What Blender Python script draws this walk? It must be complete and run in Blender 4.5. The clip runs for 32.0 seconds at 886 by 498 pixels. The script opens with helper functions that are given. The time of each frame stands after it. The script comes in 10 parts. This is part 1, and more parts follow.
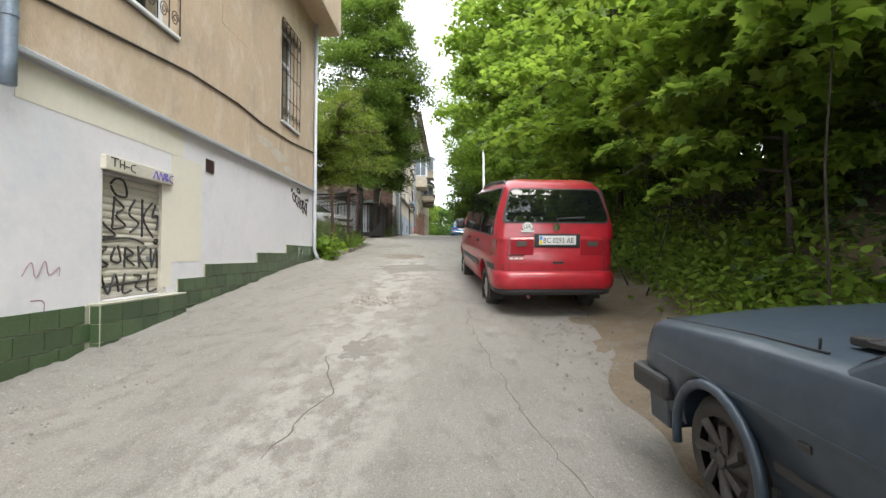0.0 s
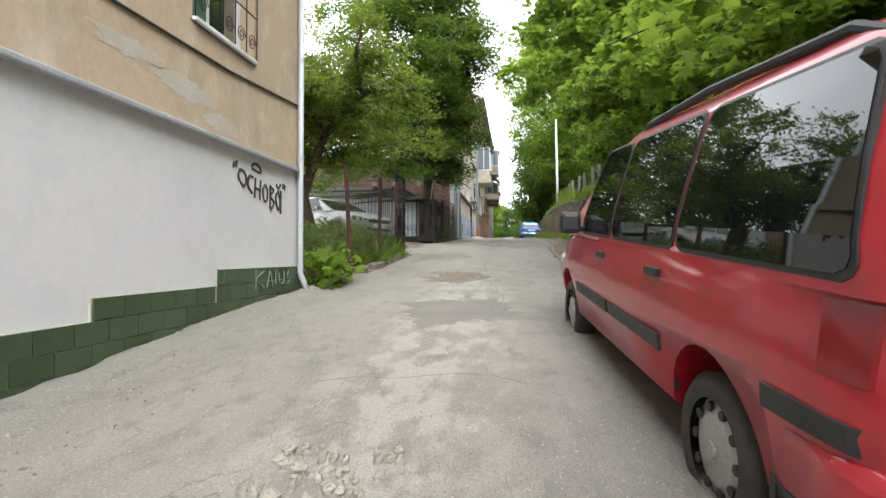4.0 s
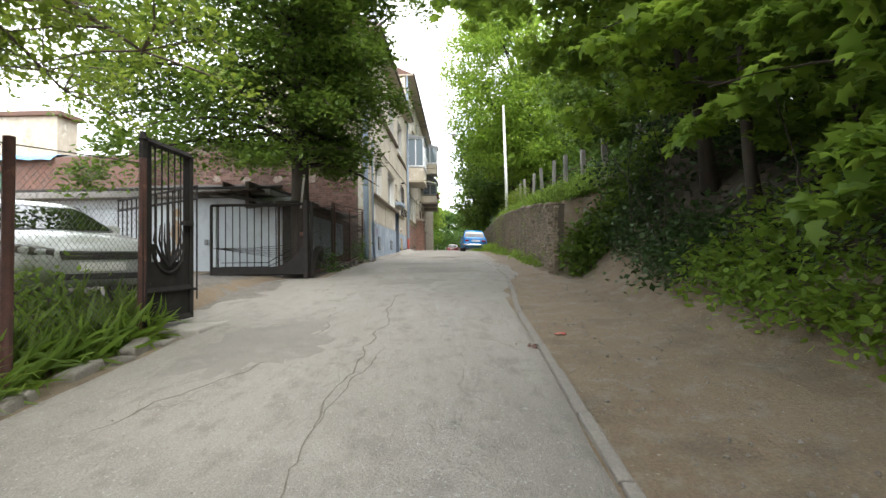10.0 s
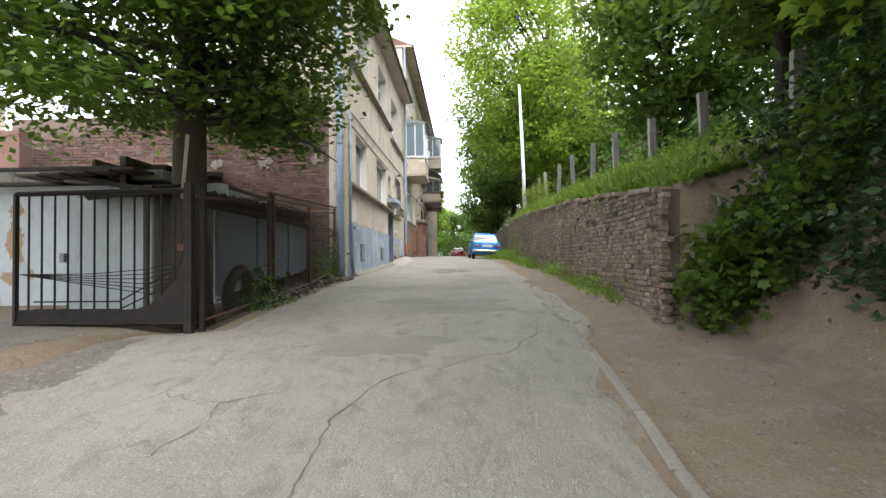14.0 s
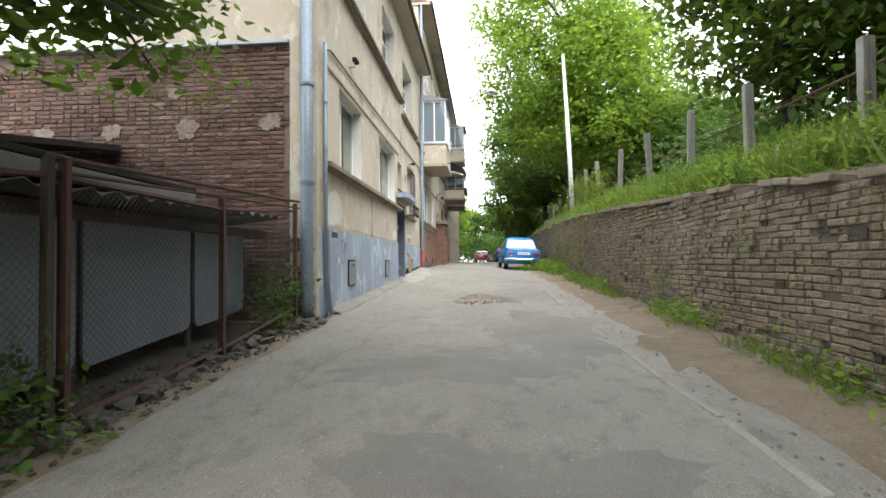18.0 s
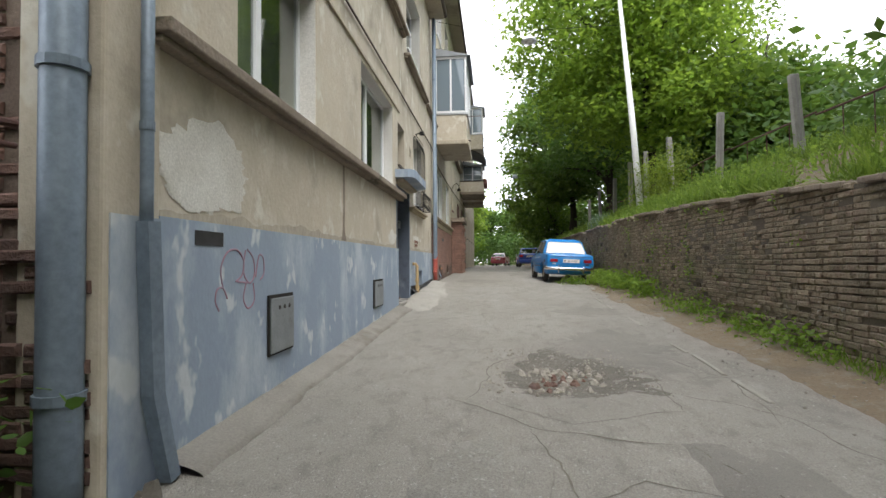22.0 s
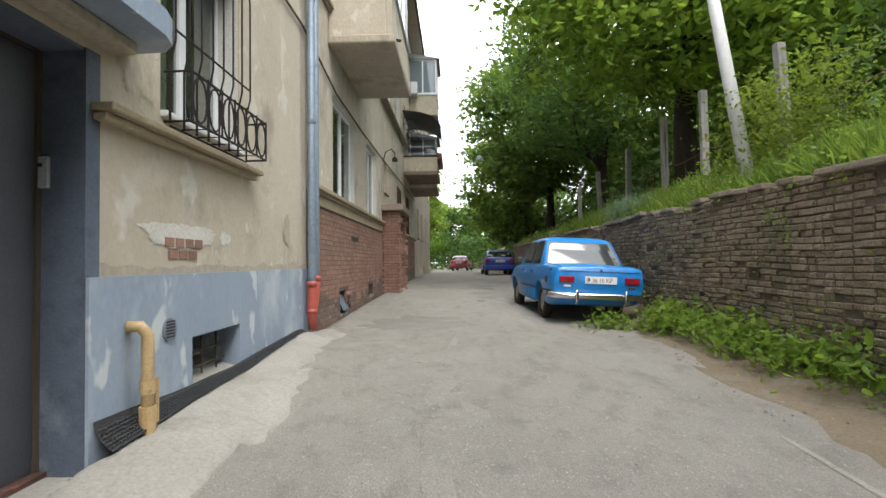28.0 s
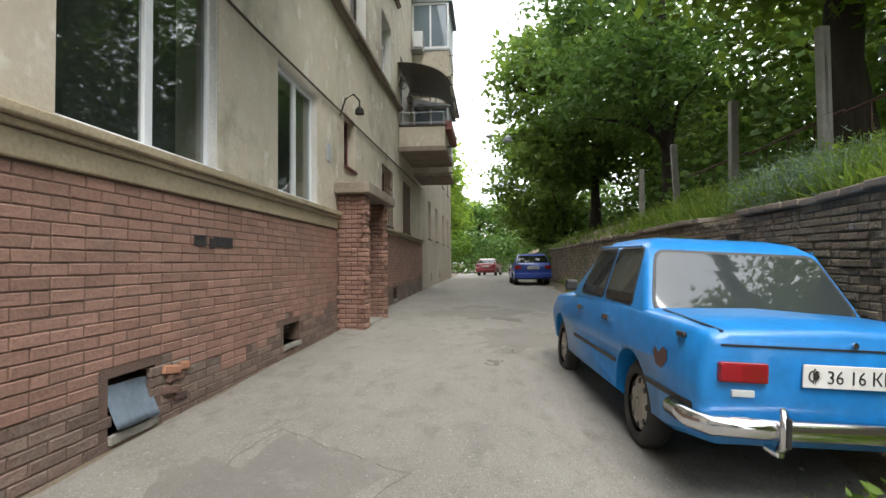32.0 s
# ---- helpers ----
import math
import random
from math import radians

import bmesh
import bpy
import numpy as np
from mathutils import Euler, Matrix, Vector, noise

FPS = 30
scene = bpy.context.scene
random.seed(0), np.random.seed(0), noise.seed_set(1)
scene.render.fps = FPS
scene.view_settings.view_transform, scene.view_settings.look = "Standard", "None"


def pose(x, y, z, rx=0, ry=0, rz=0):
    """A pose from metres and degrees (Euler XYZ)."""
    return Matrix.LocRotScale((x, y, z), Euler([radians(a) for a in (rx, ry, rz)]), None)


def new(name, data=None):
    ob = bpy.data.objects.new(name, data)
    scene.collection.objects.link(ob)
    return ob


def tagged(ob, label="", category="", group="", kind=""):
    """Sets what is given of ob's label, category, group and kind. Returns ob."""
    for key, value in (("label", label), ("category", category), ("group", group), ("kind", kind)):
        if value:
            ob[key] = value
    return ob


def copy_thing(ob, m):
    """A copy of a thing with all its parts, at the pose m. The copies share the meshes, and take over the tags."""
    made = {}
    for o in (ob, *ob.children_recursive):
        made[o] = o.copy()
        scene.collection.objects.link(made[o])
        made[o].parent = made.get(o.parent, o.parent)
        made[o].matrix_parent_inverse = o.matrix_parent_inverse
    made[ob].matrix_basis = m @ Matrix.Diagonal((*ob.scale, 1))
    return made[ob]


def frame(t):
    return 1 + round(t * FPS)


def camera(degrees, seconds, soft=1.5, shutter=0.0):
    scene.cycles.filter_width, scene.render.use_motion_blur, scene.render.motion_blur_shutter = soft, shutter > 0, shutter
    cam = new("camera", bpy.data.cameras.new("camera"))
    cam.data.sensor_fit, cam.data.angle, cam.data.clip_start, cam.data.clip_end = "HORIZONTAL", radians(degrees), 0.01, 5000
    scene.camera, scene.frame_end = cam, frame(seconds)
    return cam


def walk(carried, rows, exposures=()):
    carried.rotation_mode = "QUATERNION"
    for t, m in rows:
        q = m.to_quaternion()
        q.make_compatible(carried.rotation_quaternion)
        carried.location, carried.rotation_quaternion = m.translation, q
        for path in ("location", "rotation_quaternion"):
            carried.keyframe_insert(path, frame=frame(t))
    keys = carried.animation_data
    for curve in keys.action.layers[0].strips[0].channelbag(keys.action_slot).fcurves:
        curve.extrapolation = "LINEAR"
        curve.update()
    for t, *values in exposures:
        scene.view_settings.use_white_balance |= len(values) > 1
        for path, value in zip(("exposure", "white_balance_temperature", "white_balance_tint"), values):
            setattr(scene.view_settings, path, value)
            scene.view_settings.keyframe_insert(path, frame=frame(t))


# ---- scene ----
cam = camera(82.2, 32.0)
METRES, EYE, TILT, LEAN, TURN = 47.0, 1.4, 0.0, 0.0, 0.8
ROWS = [
    (0.0, 0.0, 0.0, 0.0, -0.01, 0.79, -0.4),
    (0.5, -0.0008, 0.0153, 0.0015, 0.02, 0.7, -0.48),
    (1.0, 0.0018, 0.0318, -0.0002, -0.29, 0.75, -0.16),
    (1.5, -0.0001, 0.0469, 0.0003, -0.25, 0.77, -0.17),
    (2.0, 0.0005, 0.0613, 0.0005, 0.61, 0.86, -0.05),
    (2.5, -0.0004, 0.0775, 0.0029, 2.47, 0.8, 0.04),
    (3.0, -0.0, 0.0934, 0.0049, 4.19, 0.83, 0.04),
    (3.5, -0.0012, 0.1099, 0.0062, 4.33, 0.9, 0.17),
    (4.0, -0.0047, 0.1261, 0.008, 7.24, 0.89, -0.06),
    (4.5, -0.0075, 0.1423, 0.0087, 8.14, 0.96, 0.02),
    (6.5, -0.013, 0.2037, 0.0183, 10.95, 1.09, 0.23),
    (7.0, -0.0098, 0.2194, 0.0194, 9.36, 1.12, 0.36),
    (7.5, -0.0067, 0.235, 0.0205, 7.58, 1.17, 0.4),
    (8.0, -0.0027, 0.2501, 0.0218, 4.74, 1.18, 0.49),
    (8.5, -0.0, 0.2655, 0.0237, 2.33, 1.18, 0.6),
    (9.0, 0.0016, 0.2809, 0.0253, 1.45, 1.17, 0.5),
    (9.5, 0.0037, 0.2963, 0.027, 0.95, 1.25, 0.72),
    (10.0, 0.0048, 0.3116, 0.0283, 1.11, 1.26, 0.64),
    (10.5, 0.0069, 0.3266, 0.0289, 0.92, 1.32, 0.76),
    (11.0, 0.0062, 0.3421, 0.0304, 1.18, 1.29, 0.74),
    (11.5, 0.0057, 0.3576, 0.0323, 1.89, 1.26, 0.63),
    (12.0, 0.0049, 0.373, 0.0341, 3.03, 1.31, 0.71),
    (12.5, 0.004, 0.3877, 0.0357, 4.56, 1.38, 0.52),
    (13.0, 0.0041, 0.4035, 0.0365, 3.83, 1.38, 0.64),
    (13.5, 0.0013, 0.4192, 0.0372, 3.5, 1.37, 0.57),
    (14.0, 0.0015, 0.4334, 0.0377, 1.58, 1.41, 0.71),
    (14.5, 0.0004, 0.4474, 0.0394, -1.16, 1.39, 0.8),
    (16.5, -0.0002, 0.5077, 0.0446, 0.45, 1.5, 0.62),
    (17.0, -0.0024, 0.5216, 0.046, 2.27, 1.53, 0.54),
    (17.5, -0.004, 0.5367, 0.0471, 3.87, 1.53, 0.45),
    (18.0, -0.0068, 0.553, 0.0485, 3.87, 1.45, 0.51),
    (18.5, -0.0102, 0.5686, 0.0497, 4.2, 1.48, 0.33),
    (19.0, -0.0126, 0.5849, 0.0511, 4.06, 1.47, 0.54),
    (19.5, -0.0164, 0.6006, 0.0518, 4.91, 1.48, 0.44),
    (20.0, -0.018, 0.6166, 0.0521, 5.02, 1.5, 0.5),
    (20.5, -0.0201, 0.6321, 0.0533, 5.35, 1.48, 0.51),
    (21.0, -0.0204, 0.6471, 0.0538, 5.23, 1.52, 0.53),
    (21.5, -0.021, 0.6619, 0.055, 5.11, 1.51, 0.52),
    (22.0, -0.0218, 0.6771, 0.0556, 5.02, 1.51, 0.46),
    (22.5, -0.0227, 0.6923, 0.0562, 4.91, 1.47, 0.41),
    (23.0, -0.024, 0.7075, 0.0565, 5.71, 1.51, 0.29),
    (23.5, -0.0259, 0.7236, 0.0564, 5.45, 1.41, 0.32),
    (24.0, -0.0294, 0.7393, 0.0574, 5.94, 1.4, 0.22),
    (24.5, -0.0307, 0.7546, 0.0577, 5.65, 1.42, 0.3),
    (25.0, -0.0318, 0.7712, 0.0585, 5.08, 1.39, 0.4),
    (25.5, -0.0302, 0.7863, 0.0597, 3.89, 1.42, 0.38),
    (27.5, -0.0199, 0.8493, 0.0626, 0.74, 1.51, 0.61),
    (28.0, -0.0165, 0.865, 0.063, 0.69, 1.53, 0.7),
    (28.5, -0.0148, 0.8807, 0.0637, 1.71, 1.53, 0.6),
    (29.0, -0.0116, 0.8965, 0.0644, 2.07, 1.53, 0.67),
    (29.5, -0.0102, 0.9123, 0.0651, 2.67, 1.52, 0.64),
    (30.0, -0.0086, 0.9277, 0.0658, 2.9, 1.54, 0.56),
    (30.5, -0.0072, 0.9431, 0.0666, 2.98, 1.58, 0.61),
    (31.0, -0.0055, 0.9581, 0.0677, 3.48, 1.59, 0.55),
    (31.5, -0.0035, 0.9734, 0.0683, 3.61, 1.62, 0.64),
    (32.0, -0.0033, 0.9886, 0.0691, 4.42, 1.57, 0.42),
]
walk(cam, [(t, pose(0, 0, EYE, TILT, LEAN, TURN) @ pose(METRES * x, METRES * y, METRES * z, 90 + pitch, roll, yaw)) for t, x, y, z, yaw, pitch, roll in ROWS],
     exposures=[(0, 1.75), (4, 1.75), (8, 1.75), (12, 1.88), (14, 1.9), (16, 1.95), (18.5, 1.95), (20.5, 1.74), (22, 1.48), (24, 1.32), (25.5, 1.38), (28, 1.66), (30, 1.58), (32, 1.78)])

# ---- light: a bright overcast sky, the sun behind the cloud ----
SUN_EL, SUN_AZ = 55.0, 156.0
world = bpy.data.worlds.new("overcast_sky")
scene.world = world
world.use_nodes = True
wt = world.node_tree
wt.nodes.clear()
w_out = wt.nodes.new("ShaderNodeOutputWorld")
w_bg = wt.nodes.new("ShaderNodeBackground")
w_sky = wt.nodes.new("ShaderNodeTexSky")
w_sky.sky_type, w_sky.sun_disc = "NISHITA", False
w_sky.sun_elevation, w_sky.sun_rotation = radians(SUN_EL), radians(SUN_AZ)
w_noise = wt.nodes.new("ShaderNodeTexNoise")
w_noise.inputs["Scale"].default_value, w_noise.inputs["Detail"].default_value = 2.6, 7
w_ramp = wt.nodes.new("ShaderNodeValToRGB")
w_ramp.color_ramp.elements[0].position, w_ramp.color_ramp.elements[0].color = 0.35, (6.6, 6.9, 7.4, 1)
w_ramp.color_ramp.elements[1].position, w_ramp.color_ramp.elements[1].color = 0.68, (10.5, 10.6, 10.7, 1)
w_mix = wt.nodes.new("ShaderNodeMix")
w_mix.data_type = "RGBA"
w_mix.inputs[0].default_value = 0.86
wt.links.new(w_noise.outputs[0], w_ramp.inputs[0])
wt.links.new(w_sky.outputs[0], w_mix.inputs[6])
wt.links.new(w_ramp.outputs[0], w_mix.inputs[7])
wt.links.new(w_mix.outputs[2], w_bg.inputs[0])
w_bg.inputs[1].default_value = 0.15
wt.links.new(w_bg.outputs[0], w_out.inputs[0])

sun = new("sun", bpy.data.lights.new("sun", "SUN"))
sun.data.energy, sun.data.angle, sun.data.color = 1.1, radians(35), (1.0, 0.96, 0.9)
sun.matrix_world = pose(0, 0, 40, 90 - SUN_EL, 0, 180 - SUN_AZ)


# ---- materials ----
def mat(name, base, second=None, scale=3.0, detail=6, rough=0.85, metal=0.0, bump=0.2, bscale=60.0, spots=None, spot_scale=1.2,
        spot_at=0.62, spot_soft=0.05, rand=0.0, spec=0.5, island=False, coat=0.0, stretch=(1, 1, 1), third=None, grain=0.55, chips=None, craze=None, lumps=None, band=None):
    """A procedural surface: a base colour that drifts to a second one over metres, a third in patches, fine relief."""
    m = bpy.data.materials.new(name)
    m.use_nodes = True
    nt = m.node_tree
    b = nt.nodes["Principled BSDF"]
    co = nt.nodes.new("ShaderNodeTexCoord")
    mp = nt.nodes.new("ShaderNodeMapping")
    mp.inputs["Scale"].default_value = stretch
    geo = nt.nodes.new("ShaderNodeNewGeometry")
    nt.links.new(geo.outputs["Position"], mp.inputs["Vector"])
    vec = mp.outputs["Vector"]

    def noise_tex(sc, det=6, rg=0.6):
        n = nt.nodes.new("ShaderNodeTexNoise")
        n.inputs["Scale"].default_value, n.inputs["Detail"].default_value, n.inputs["Roughness"].default_value = sc, det, rg
        nt.links.new(vec, n.inputs["Vector"])
        return n.outputs[0]

    def ramp(src, a, c):
        r = nt.nodes.new("ShaderNodeMapRange")
        r.inputs[1].default_value, r.inputs[2].default_value = a, c
        nt.links.new(src, r.inputs[0])
        return r.outputs[0]

    def mix(fac, a, c, mode="MIX"):
        x = nt.nodes.new("ShaderNodeMix")
        x.data_type, x.blend_type = "RGBA", mode
        for sock, v in ((x.inputs[0], fac), (x.inputs[6], a), (x.inputs[7], c)):
            if isinstance(v, (int, float)):
                sock.default_value = v
            elif isinstance(v, tuple):
                sock.default_value = (*v, 1)
            else:
                nt.links.new(v, sock)
        return x.outputs[2]
    col = base
    if second:
        col = mix(ramp(noise_tex(scale, detail), 0.34, 0.66), base, second)
    if third:
        col = mix(ramp(noise_tex(scale * 6.3, detail), 0.5, 0.72), col, third)
    if spots:
        col = mix(ramp(noise_tex(spot_scale, 8, 0.62), spot_at, spot_at + spot_soft), col, spots)
    if chips:
        col = mix(ramp(noise_tex(chips[1], 3), chips[2], chips[2] + 0.06), col, chips[0])
    if craze:
        wob = nt.nodes.new("ShaderNodeTexNoise")
        wob.inputs["Scale"].default_value, wob.inputs["Detail"].default_value = craze[1] * 1.7, 5
        nt.links.new(vec, wob.inputs["Vector"])
        warp = nt.nodes.new("ShaderNodeVectorMath")
        warp.operation = "MULTIPLY_ADD"
        nt.links.new(wob.outputs["Color"], warp.inputs[0])
        warp.inputs[1].default_value = (0.7 / craze[1],) * 3
        nt.links.new(vec, warp.inputs[2])
        vor = nt.nodes.new("ShaderNodeTexVoronoi")
        vor.feature = "DISTANCE_TO_EDGE"
        vor.inputs["Scale"].default_value = craze[1]
        nt.links.new(warp.outputs[0], vor.inputs["Vector"])
        line = ramp(vor.outputs["Distance"], craze[2], 0.0)
        both = nt.nodes.new("ShaderNodeMath")
        both.operation = "MULTIPLY"
        nt.links.new(line, both.inputs[0])
        nt.links.new(ramp(noise_tex(craze[1] * 0.55, 3), craze[3], craze[3] + 0.12), both.inputs[1])
        col = mix(both.outputs[0], col, craze[0])
    if band:
        sep = nt.nodes.new("ShaderNodeSeparateXYZ")
        nt.links.new(geo.outputs["Position"], sep.inputs[0])
        lo, hi = ramp(sep.outputs[0], band[0] - band[1], band[0]), ramp(sep.outputs[0], band[0] + band[1], band[0])
        far = ramp(sep.outputs[1], band[2], band[2] - 6)
        acc = ramp(noise_tex(band[3], 9, 0.68), 0.44, 0.6)
        for f in (lo, hi, far):
            mu = nt.nodes.new("ShaderNodeMath")
            mu.operation = "MULTIPLY"
            nt.links.new(acc, mu.inputs[0])
            nt.links.new(f, mu.inputs[1])
            acc = mu.outputs[0]
        col = mix(ramp(acc, 0.05, 0.5), col, band[4])
    fine = noise_tex(bscale, 4)
    col = mix(grain, col, mix(ramp(fine, 0.25, 0.75), (0.62, 0.62, 0.62), (1.3, 1.3, 1.3)), "MULTIPLY") if bump else col
    if rand:
        if island:
            src = geo.outputs["Random Per Island"]
        else:
            oi = nt.nodes.new("ShaderNodeObjectInfo")
            src = oi.outputs["Random"]
        r = nt.nodes.new("ShaderNodeMapRange")
        r.inputs[3].default_value, r.inputs[4].default_value = 1 - rand, 1 + rand
        nt.links.new(src, r.inputs[0])
        hs = nt.nodes.new("ShaderNodeHueSaturation")
        if isinstance(col, tuple):
            hs.inputs["Color"].default_value = (*col, 1)
        else:
            nt.links.new(col, hs.inputs["Color"])
        nt.links.new(r.outputs[0], hs.inputs["Value"])
        col = hs.outputs[0]
    if isinstance(col, tuple):
        b.inputs["Base Color"].default_value = (*col, 1)
    else:
        nt.links.new(col, b.inputs["Base Color"])
    b.inputs["Roughness"].default_value, b.inputs["Metallic"].default_value = rough, metal
    b.inputs["Specular IOR Level"].default_value = spec
    b.inputs["Coat Weight"].default_value = coat
    b.inputs["Coat Roughness"].default_value = 0.08
    if bump:
        bp = nt.nodes.new("ShaderNodeBump")
        bp.inputs["Strength"].default_value, bp.inputs["Distance"].default_value = bump, 0.02
        if lumps:
            add = nt.nodes.new("ShaderNodeMath")
            add.operation = "MULTIPLY_ADD"
            nt.links.new(noise_tex(lumps[0], 7, 0.65), add.inputs[0])
            add.inputs[1].default_value = lumps[1]
            nt.links.new(fine, add.inputs[2])
            nt.links.new(add.outputs[0], bp.inputs["Height"])
        else:
            nt.links.new(fine, bp.inputs["Height"])
        nt.links.new(bp.outputs[0], b.inputs["Normal"])
    return m


def leaf_mat(name, dark, light, glow=0.45):
    """Thin leaves: each one its own green, light shining through."""
    m = bpy.data.materials.new(name)
    m.use_nodes = True
    nt = m.node_tree
    b, out = nt.nodes["Principled BSDF"], nt.nodes["Material Output"]
    geo = nt.nodes.new("ShaderNodeNewGeometry")
    big = nt.nodes.new("ShaderNodeTexNoise")
    big.inputs["Scale"].default_value = 0.55
    nt.links.new(geo.outputs["Position"], big.inputs["Vector"])
    add = nt.nodes.new("ShaderNodeMath")
    add.operation = "MULTIPLY_ADD"
    add.inputs[1].default_value, add.inputs[2].default_value = 0.55, -0.02
    nt.links.new(geo.outputs["Random Per Island"], add.inputs[0])
    tot = nt.nodes.new("ShaderNodeMath")
    nt.links.new(add.outputs[0], tot.inputs[0])
    half = nt.nodes.new("ShaderNodeMath")
    half.operation = "MULTIPLY"
    half.inputs[1].default_value = 0.5
    nt.links.new(big.outputs[0], half.inputs[0])
    nt.links.new(half.outputs[0], tot.inputs[1])
    r = nt.nodes.new("ShaderNodeValToRGB")
    r.color_ramp.elements[0].color, r.color_ramp.elements[1].color = (*dark, 1), (*light, 1)
    nt.links.new(tot.outputs[0], r.inputs[0])
    nt.links.new(r.outputs[0], b.inputs["Base Color"])
    b.inputs["Roughness"].default_value = 0.5
    b.inputs["Specular IOR Level"].default_value = 0.35
    tr = nt.nodes.new("ShaderNodeBsdfTranslucent")
    bright = nt.nodes.new("ShaderNodeHueSaturation")
    bright.inputs["Hue"].default_value, bright.inputs["Value"].default_value = 0.485, 1.5
    nt.links.new(r.outputs[0], bright.inputs["Color"])
    nt.links.new(bright.outputs[0], tr.inputs["Color"])
    mx = nt.nodes.new("ShaderNodeMixShader")
    mx.inputs[0].default_value = glow
    nt.links.new(b.outputs[0], mx.inputs[1])
    nt.links.new(tr.outputs[0], mx.inputs[2])
    nt.links.new(mx.outputs[0], out.inputs[0])
    return m


def glass_mat(name, tint=(0.02, 0.025, 0.03), rough=0.02):
    m = bpy.data.materials.new(name)
    m.use_nodes = True
    b = m.node_tree.nodes["Principled BSDF"]
    b.inputs["Base Color"].default_value = (*tint, 1)
    b.inputs["Roughness"].default_value = rough
    b.inputs["Specular IOR Level"].default_value = 0.6
    b.inputs["Coat Weight"].default_value = 0.15
    b.inputs["Coat Roughness"].default_value = 0.02
    return m


M_ASPH = mat("asphalt_old", (0.232, 0.215, 0.19), (0.28, 0.26, 0.23), 0.8, rough=0.92, bump=0.9, bscale=110, spots=(0.315, 0.294, 0.262), spot_scale=2.4, spot_at=0.57, spot_soft=0.24, third=(0.19, 0.176, 0.155), stretch=(1, 0.55, 1), chips=((0.37, 0.352, 0.322), 52, 0.625), craze=((0.165, 0.15, 0.128), 1.1, 0.01, 0.54), lumps=(7, 3.2), grain=0.8, band=(-1.05, 0.95, 19, 3.2, (0.35, 0.33, 0.298)))
M_ASPH_D = mat("asphalt_patch", (0.19, 0.176, 0.156), (0.235, 0.218, 0.193), 1.1, rough=0.92, bump=0.9, bscale=110, spots=(0.28, 0.265, 0.24), spot_scale=2.4, spot_at=0.58, spot_soft=0.2, chips=((0.36, 0.34, 0.31), 30, 0.66), lumps=(7, 2.5), grain=0.8)
M_ASPH_L = mat("asphalt_worn", (0.29, 0.272, 0.243), (0.25, 0.233, 0.207), 1.6, rough=0.95, bump=1.0, bscale=70, chips=((0.37, 0.353, 0.322), 24, 0.62), lumps=(9, 3.5), grain=0.8, spots=(0.2, 0.188, 0.17), spot_scale=3, spot_at=0.55, spot_soft=0.15)
M_CRACK = mat("crack_dirt", (0.115, 0.102, 0.084), (0.165, 0.148, 0.122), 4, rough=1, bump=0.4)
M_DIRT = mat("trodden_soil", (0.165, 0.123, 0.08), (0.205, 0.158, 0.108), 0.6, rough=1, bump=0.9, bscale=45, spots=(0.125, 0.1, 0.07), spot_scale=0.9, spot_at=0.54, spot_soft=0.16, third=(0.215, 0.194, 0.16), chips=((0.3, 0.278, 0.24), 26, 0.66), lumps=(8, 3.0), grain=0.7)
M_RUBBLE = mat("rubble_stone", (0.21, 0.19, 0.162), (0.29, 0.268, 0.232), 5, rough=0.95, bump=0.6, rand=0.35)
M_CONC = mat("concrete", (0.33, 0.315, 0.285), (0.24, 0.225, 0.2), 1.3, rough=0.93, bump=0.45, bscale=50, spots=(0.17, 0.155, 0.125), spot_scale=2.0, spot_at=0.62)
M_CEMENT = mat("fresh_cement", (0.33, 0.312, 0.28), (0.27, 0.254, 0.226), 1.2, rough=0.95, bump=0.6, bscale=40, spots=(0.24, 0.226, 0.2), spot_scale=1.9, spot_at=0.55, spot_soft=0.15, lumps=(9, 2.0))
M_WHITEWASH = mat("whitewashed_render", (0.64, 0.625, 0.635), (0.59, 0.58, 0.6), 0.5, rough=0.9, bump=0.12, bscale=14, spots=(0.55, 0.565, 0.6), spot_scale=0.8, spot_at=0.55, spot_soft=0.16, grain=0.08, lumps=(3, 1.2), craze=((0.5, 0.5, 0.5), 0.6, 0.006, 0.6), third=(0.55, 0.55, 0.57))
M_CREAMPAINT = mat("cream_band_paint", (0.66, 0.625, 0.53), (0.62, 0.585, 0.49), 0.8, rough=0.9, bump=0.12, bscale=14, grain=0.1)
M_OCHRE = mat("weathered_ochre_render", (0.52, 0.395, 0.275), (0.455, 0.365, 0.265), 0.45, rough=0.95, bump=0.4, bscale=22, spots=(0.385, 0.31, 0.225), spot_scale=0.9, spot_at=0.55, spot_soft=0.16, third=(0.57, 0.48, 0.38), stretch=(1, 1, 0.6), grain=0.22)
M_BEIGE = mat("stained_beige_render", (0.5, 0.44, 0.345), (0.415, 0.368, 0.295), 0.5, rough=0.95, bump=0.35, bscale=24, spots=(0.315, 0.275, 0.215), spot_scale=1.0, spot_at=0.55, spot_soft=0.13, chips=((0.56, 0.53, 0.455), 2.3, 0.6), third=(0.53, 0.485, 0.4), stretch=(1, 1, 0.85), grain=0.18, craze=((0.3, 0.265, 0.21), 0.7, 0.008, 0.54), lumps=(4, 1.5))
M_BEIGE_D = mat("damp_beige_render", (0.43, 0.375, 0.29), (0.36, 0.315, 0.25), 0.7, rough=0.95, bump=0.35, bscale=24, spots=(0.28, 0.245, 0.195), spot_scale=1.1, spot_at=0.57, spot_soft=0.1, stretch=(1, 1, 0.5))
